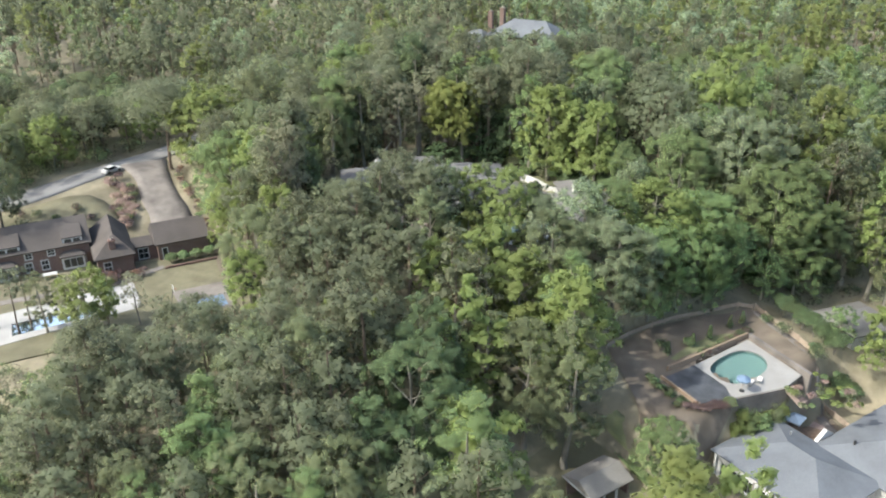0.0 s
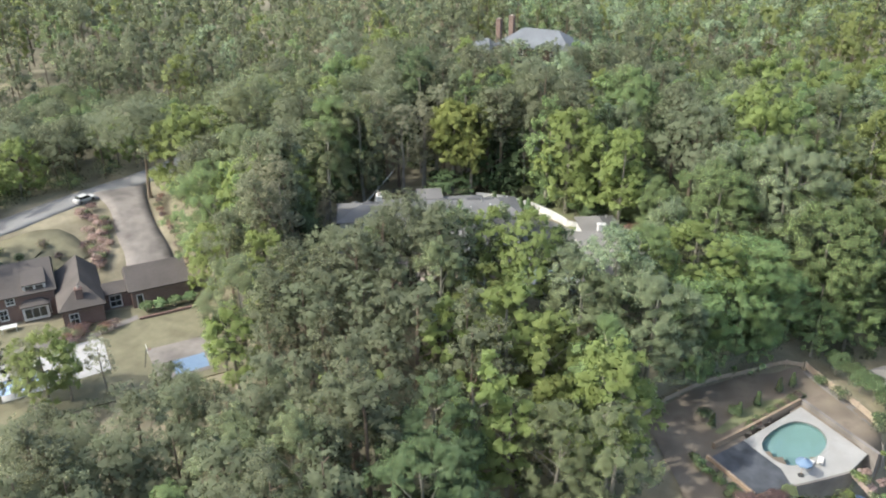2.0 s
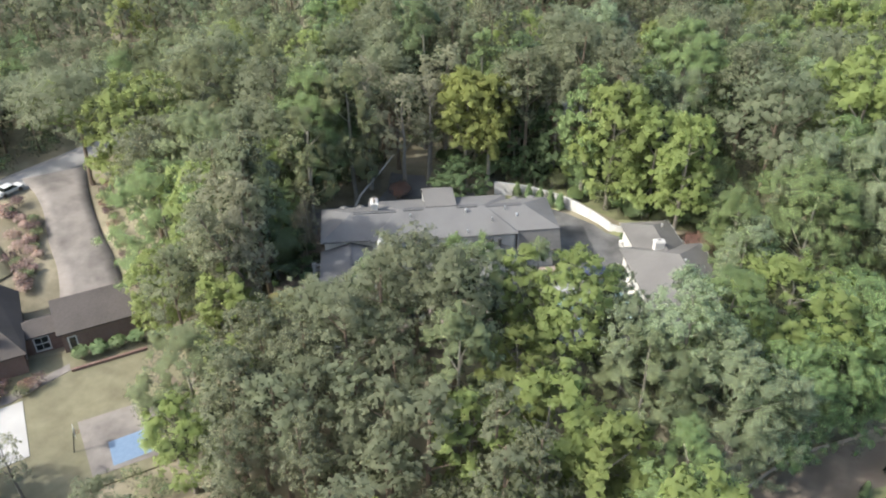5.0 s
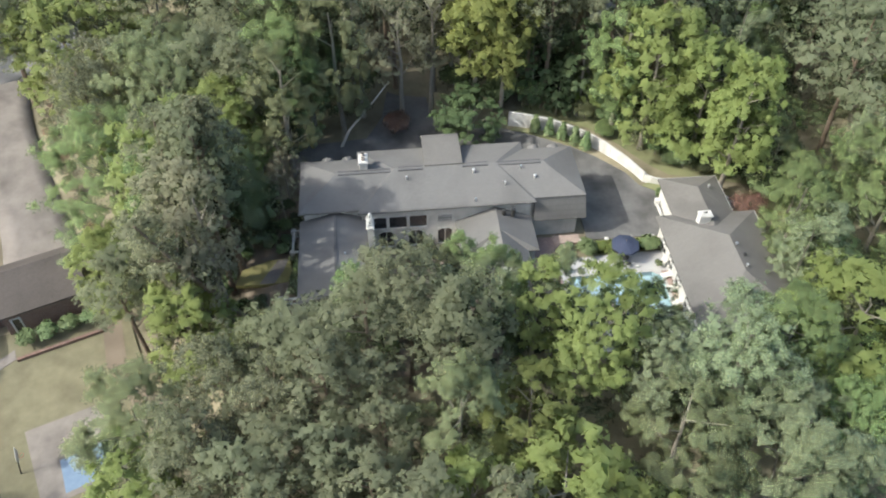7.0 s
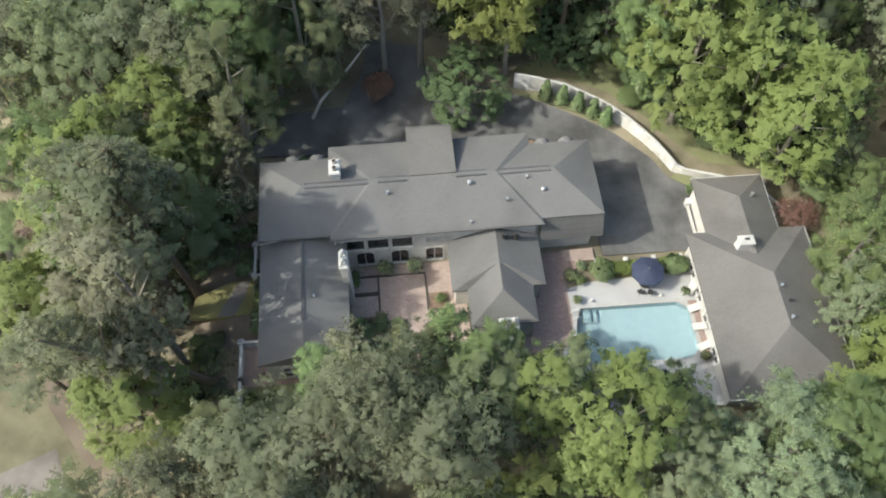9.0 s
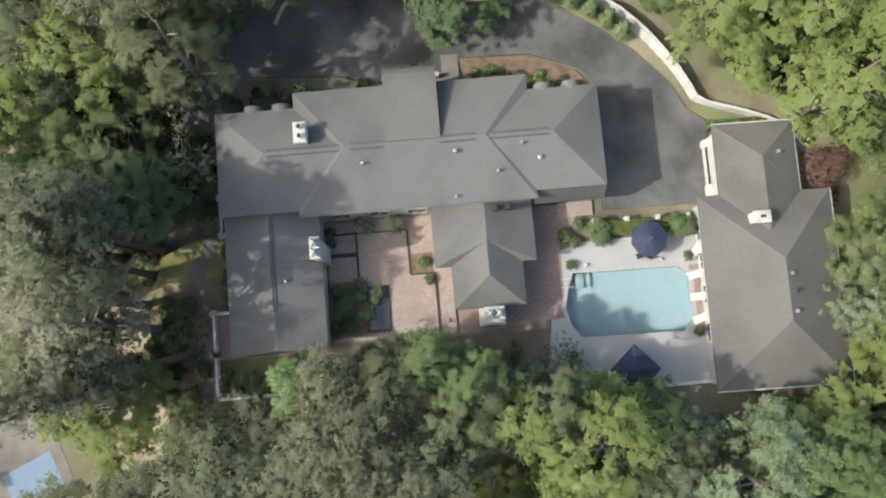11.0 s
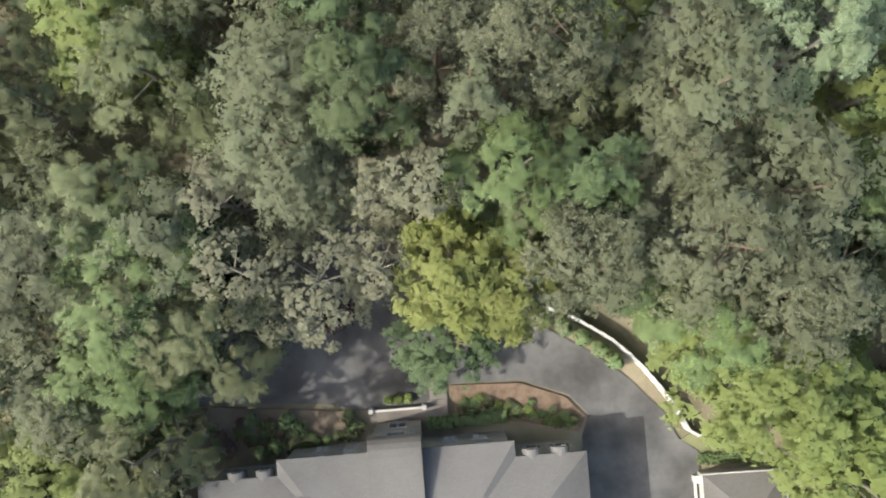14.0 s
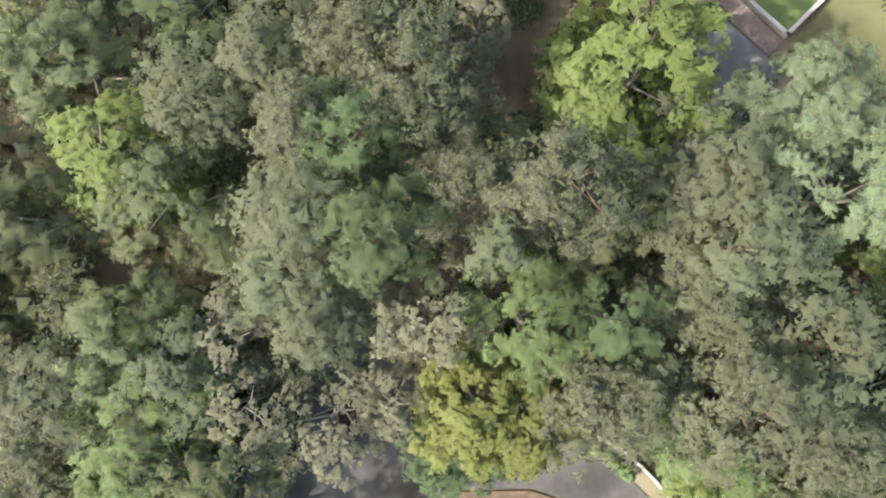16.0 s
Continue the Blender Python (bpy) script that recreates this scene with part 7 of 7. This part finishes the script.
for i in range(60):
    v = -16.5 + 20 * (i + 0.5) / 60
    u = rng.uniform(-21.5, -14.0 if v > -9 else -16.2) if not -9 < v < -3.9 else rng.choice((rng.uniform(-14.1, -13.7), rng.uniform(-22.5, -20.2)))
    x, y = world_xy(HOUSE, u, v)
    shrub("shrub", "ragged green shrub beside the wing", ["green", "olive", "dark", "hedge", "pale"][i % 5], x, y, ground_z(x, y), rng.uniform(0.5, 1.1), rng.uniform(0.7, 1.7), 230, 6, 0.12, 0.24, group="side shrubs")
for i in range(16):
    shrub("shrub", "straggling low plant on the terrace strip", ["olive", "yellow_hedge", "budding", "green"][i % 4], *world_xy(HOUSE, -14.9 + 0.37 * i, rng.uniform(-16.1, -14.2)), 0.1, rng.uniform(0.3, 0.6), rng.uniform(0.3, 0.6), 110, group="terrace strip plants")
# plants of the brick house
for i in range(4):
    shrub("round_shrub", "round clipped shrub along the brick garage", "hedge", *world_xy(LODGE, -1.6 + 1.95 * i, -0.8), LZ, 1.05, 1.9, 520, group="shrubs along the garage")
for i in range(26):
    u, v = rng.uniform(-6.8, -3.4), 14 + 0.64 * i
    x, y = world_xy(LODGE, u, v)
    shrub("azalea", "dusky pink and bronze azalea beside the driveway", ["azalea", "plum", "azalea", "olive"][i % 4], x, y, ground_z(x, y), rng.uniform(0.8, 1.3), rng.uniform(0.9, 1.6), 240, 6, 0.12, 0.24, group="azaleas along the drive")
for i in range(14):
    x, y = world_xy(LODGE, rng.uniform(5.2, 6.4), 10 + 1.6 * i)
    shrub("shrub", "bronze shrub along the far side of the driveway", ["plum", "maple", "olive"][i % 3], x, y, ground_z(x, y), rng.uniform(0.6, 1.0), 1.2, 180, group="drive edge shrubs")
for i in range(12):
    x, y = world_xy(LODGE, rng.uniform(-13, -6), rng.uniform(-5.5, -2.0) + 0.5)
    shrub("plum_shrub", "plum-purple shrub behind the brick house", ["plum", "maple", "olive", "plum"][i % 4], x, y, LZ, rng.uniform(0.7, 1.1), 1.5, 220, group="plum shrubs")
for i in range(9):
    x, y = world_xy(LODGE, rng.uniform(-24, -9), rng.uniform(17, 26))
    shrub("shrub", "rounded front garden shrub", ["olive", "dark", "plum"][i % 3], x, y, ground_z(x, y), rng.uniform(0.7, 1.2), 1.3, 220, group="front garden shrubs")
# plants round the green pool
for i, (x, y, r, h) in enumerate([(35.0, 79.4, 0.9, 1.2), (36.8, 79.4, 1.0, 1.5), (38.4, 79.7, 1.1, 1.6), (40.0, 80.1, 1.0, 1.4), (41.6, 80.9, 1.1, 1.7), (42.9, 81.7, 0.9, 1.3), (37.6, 78.4, 0.9, 1.1), (39.6, 78.8, 1.0, 1.2)]):
    shrub("shrub", "full shrub below the pool terrace edge", ["olive", "yellow_hedge", "green", "hedge"][i % 4], x, y, ground_z(x, y), r, max(h, BZ + 0.1 + 0.3 * h - ground_z(x, y)), 520, 7, 0.12, 0.24, group="shrubs below the terrace")
for i in range(30):
    x, y = rng.uniform(42, 51), rng.uniform(78, 85.5)
    if y - 78 > (x - 42) * 0.9 + 3:
        continue
    shrub("shrub", "low shrub on the planted bank", ["yellow_hedge", "olive", "lime", "hedge", "azalea"][i % 5], x, y, BZ + 0.25, rng.uniform(0.4, 0.8), rng.uniform(0.5, 0.9), 130, group="bank shrubs")
for i in range(16):
    a = i / 15
    x, y = 34 + 8.6 * a + 0.4, 90.0 + 6.2 * a + rng.normal() * 0.3
    shrub("shrub", "dark shrub above the retaining wall", ["dark", "olive", "plum"][i % 3], x, y, BZ, rng.uniform(0.4, 0.8), rng.uniform(0.6, 1.2), 130, group="terrace shrubs")
for x, y in ((30.1, 90.1), (34.0, 92.2), (37.0, 94.3), (40.7, 97.0), (42.8, 98.1)):
    shrub("conical_shrub", "slim young conifer on the grass strip", "dark", x, y, ground_z(x, y), 0.5, 2.5, 320, group="young conifers", cone_shape=True)
for i in range(8):
    x, y = 50.0 + 0.75 * i + 0.2 * (i % 2), 101.5 - 1.75 * i
    shrub("conifer", "dense dark conifer along the side path", "dark", x, y, ground_z(x, y), 1.7, 4.2, 700, 6, 0.14, 0.28, group="conifers along the path")
for i in range(14):
    x, y = 26.4 + 0.24 * i + 0.5 * rng.normal(), 85.0 - 0.47 * i
    shrub("shrub", "low dark shrub beside the slate terrace", ["dark", "olive", "hedge"][i % 3], x, y, BZ, rng.uniform(0.4, 0.7), rng.uniform(0.5, 0.9), 140, group="slate border shrubs")
for x, y, r in ((47.6, 95.5, 1.3), (49.6, 89, 1.5), (50.2, 91, 1.0), (46.5, 98.5, 1.0), (33.6, 92.6, 0.9), (29.8, 92, 1.0)):
    shrub("round_shrub", "round dark shrub in the lower yard", "dark", x, y, BZ, r, 1.6 * r, 330)
for i in range(6):
    shrub("plum_shrub", "plum-purple shrub beside the slate terrace", "plum", 29.4 + 0.9 * i, 78.3 + rng.normal() * 0.4, BZ, rng.uniform(0.6, 0.95), 1.3, 260, group="slate terrace shrubs")
hedge("long clipped yellow-green hedge behind the low house", "yellow_hedge", (38.3, 80.2, 32.0), -3.4, 3.4, -0.8, 0.8, 1.6, base=-13.2, count=1300)
hedge("clipped hedge between the gardens", "hedge", (22.8, 74.6, -63.0), -6.5, 7.0, -0.9, 0.6, 2.2, base=-16.2, count=1200)

# undergrowth on the woodland floor
for kind, many in (("olive", 1250), ("dark", 700), ("green", 900)):
    uv = []
    for i in range(many):
        x, y = rng.uniform(-90, 85), rng.uniform(60, 225)
        if is_clear(x, y, 0.2):
            continue
        r, z = rng.uniform(0.7, 1.7) * (1.5 if y > 138 else 1.0), ground_z(x, y)
        v, f, n = cards([(x, y, z + 0.5 * r, r, 0.8), (x + 0.6 * r, y + 0.3 * r, z + 0.4 * r, 0.6 * r, 0.8)], int(54 * r), 0.17, 0.34, rng)
        uv.append((v, n))
    v = np.concatenate([p for p, _ in uv])
    tagged(from_arrays("undergrowth", v, np.arange(len(v)).reshape(-1, 3), LEAVES[kind], normals=np.concatenate([q for _, q in uv])), "scrubby " + kind + " undergrowth between the trees", "undergrowth", kind="stuff")
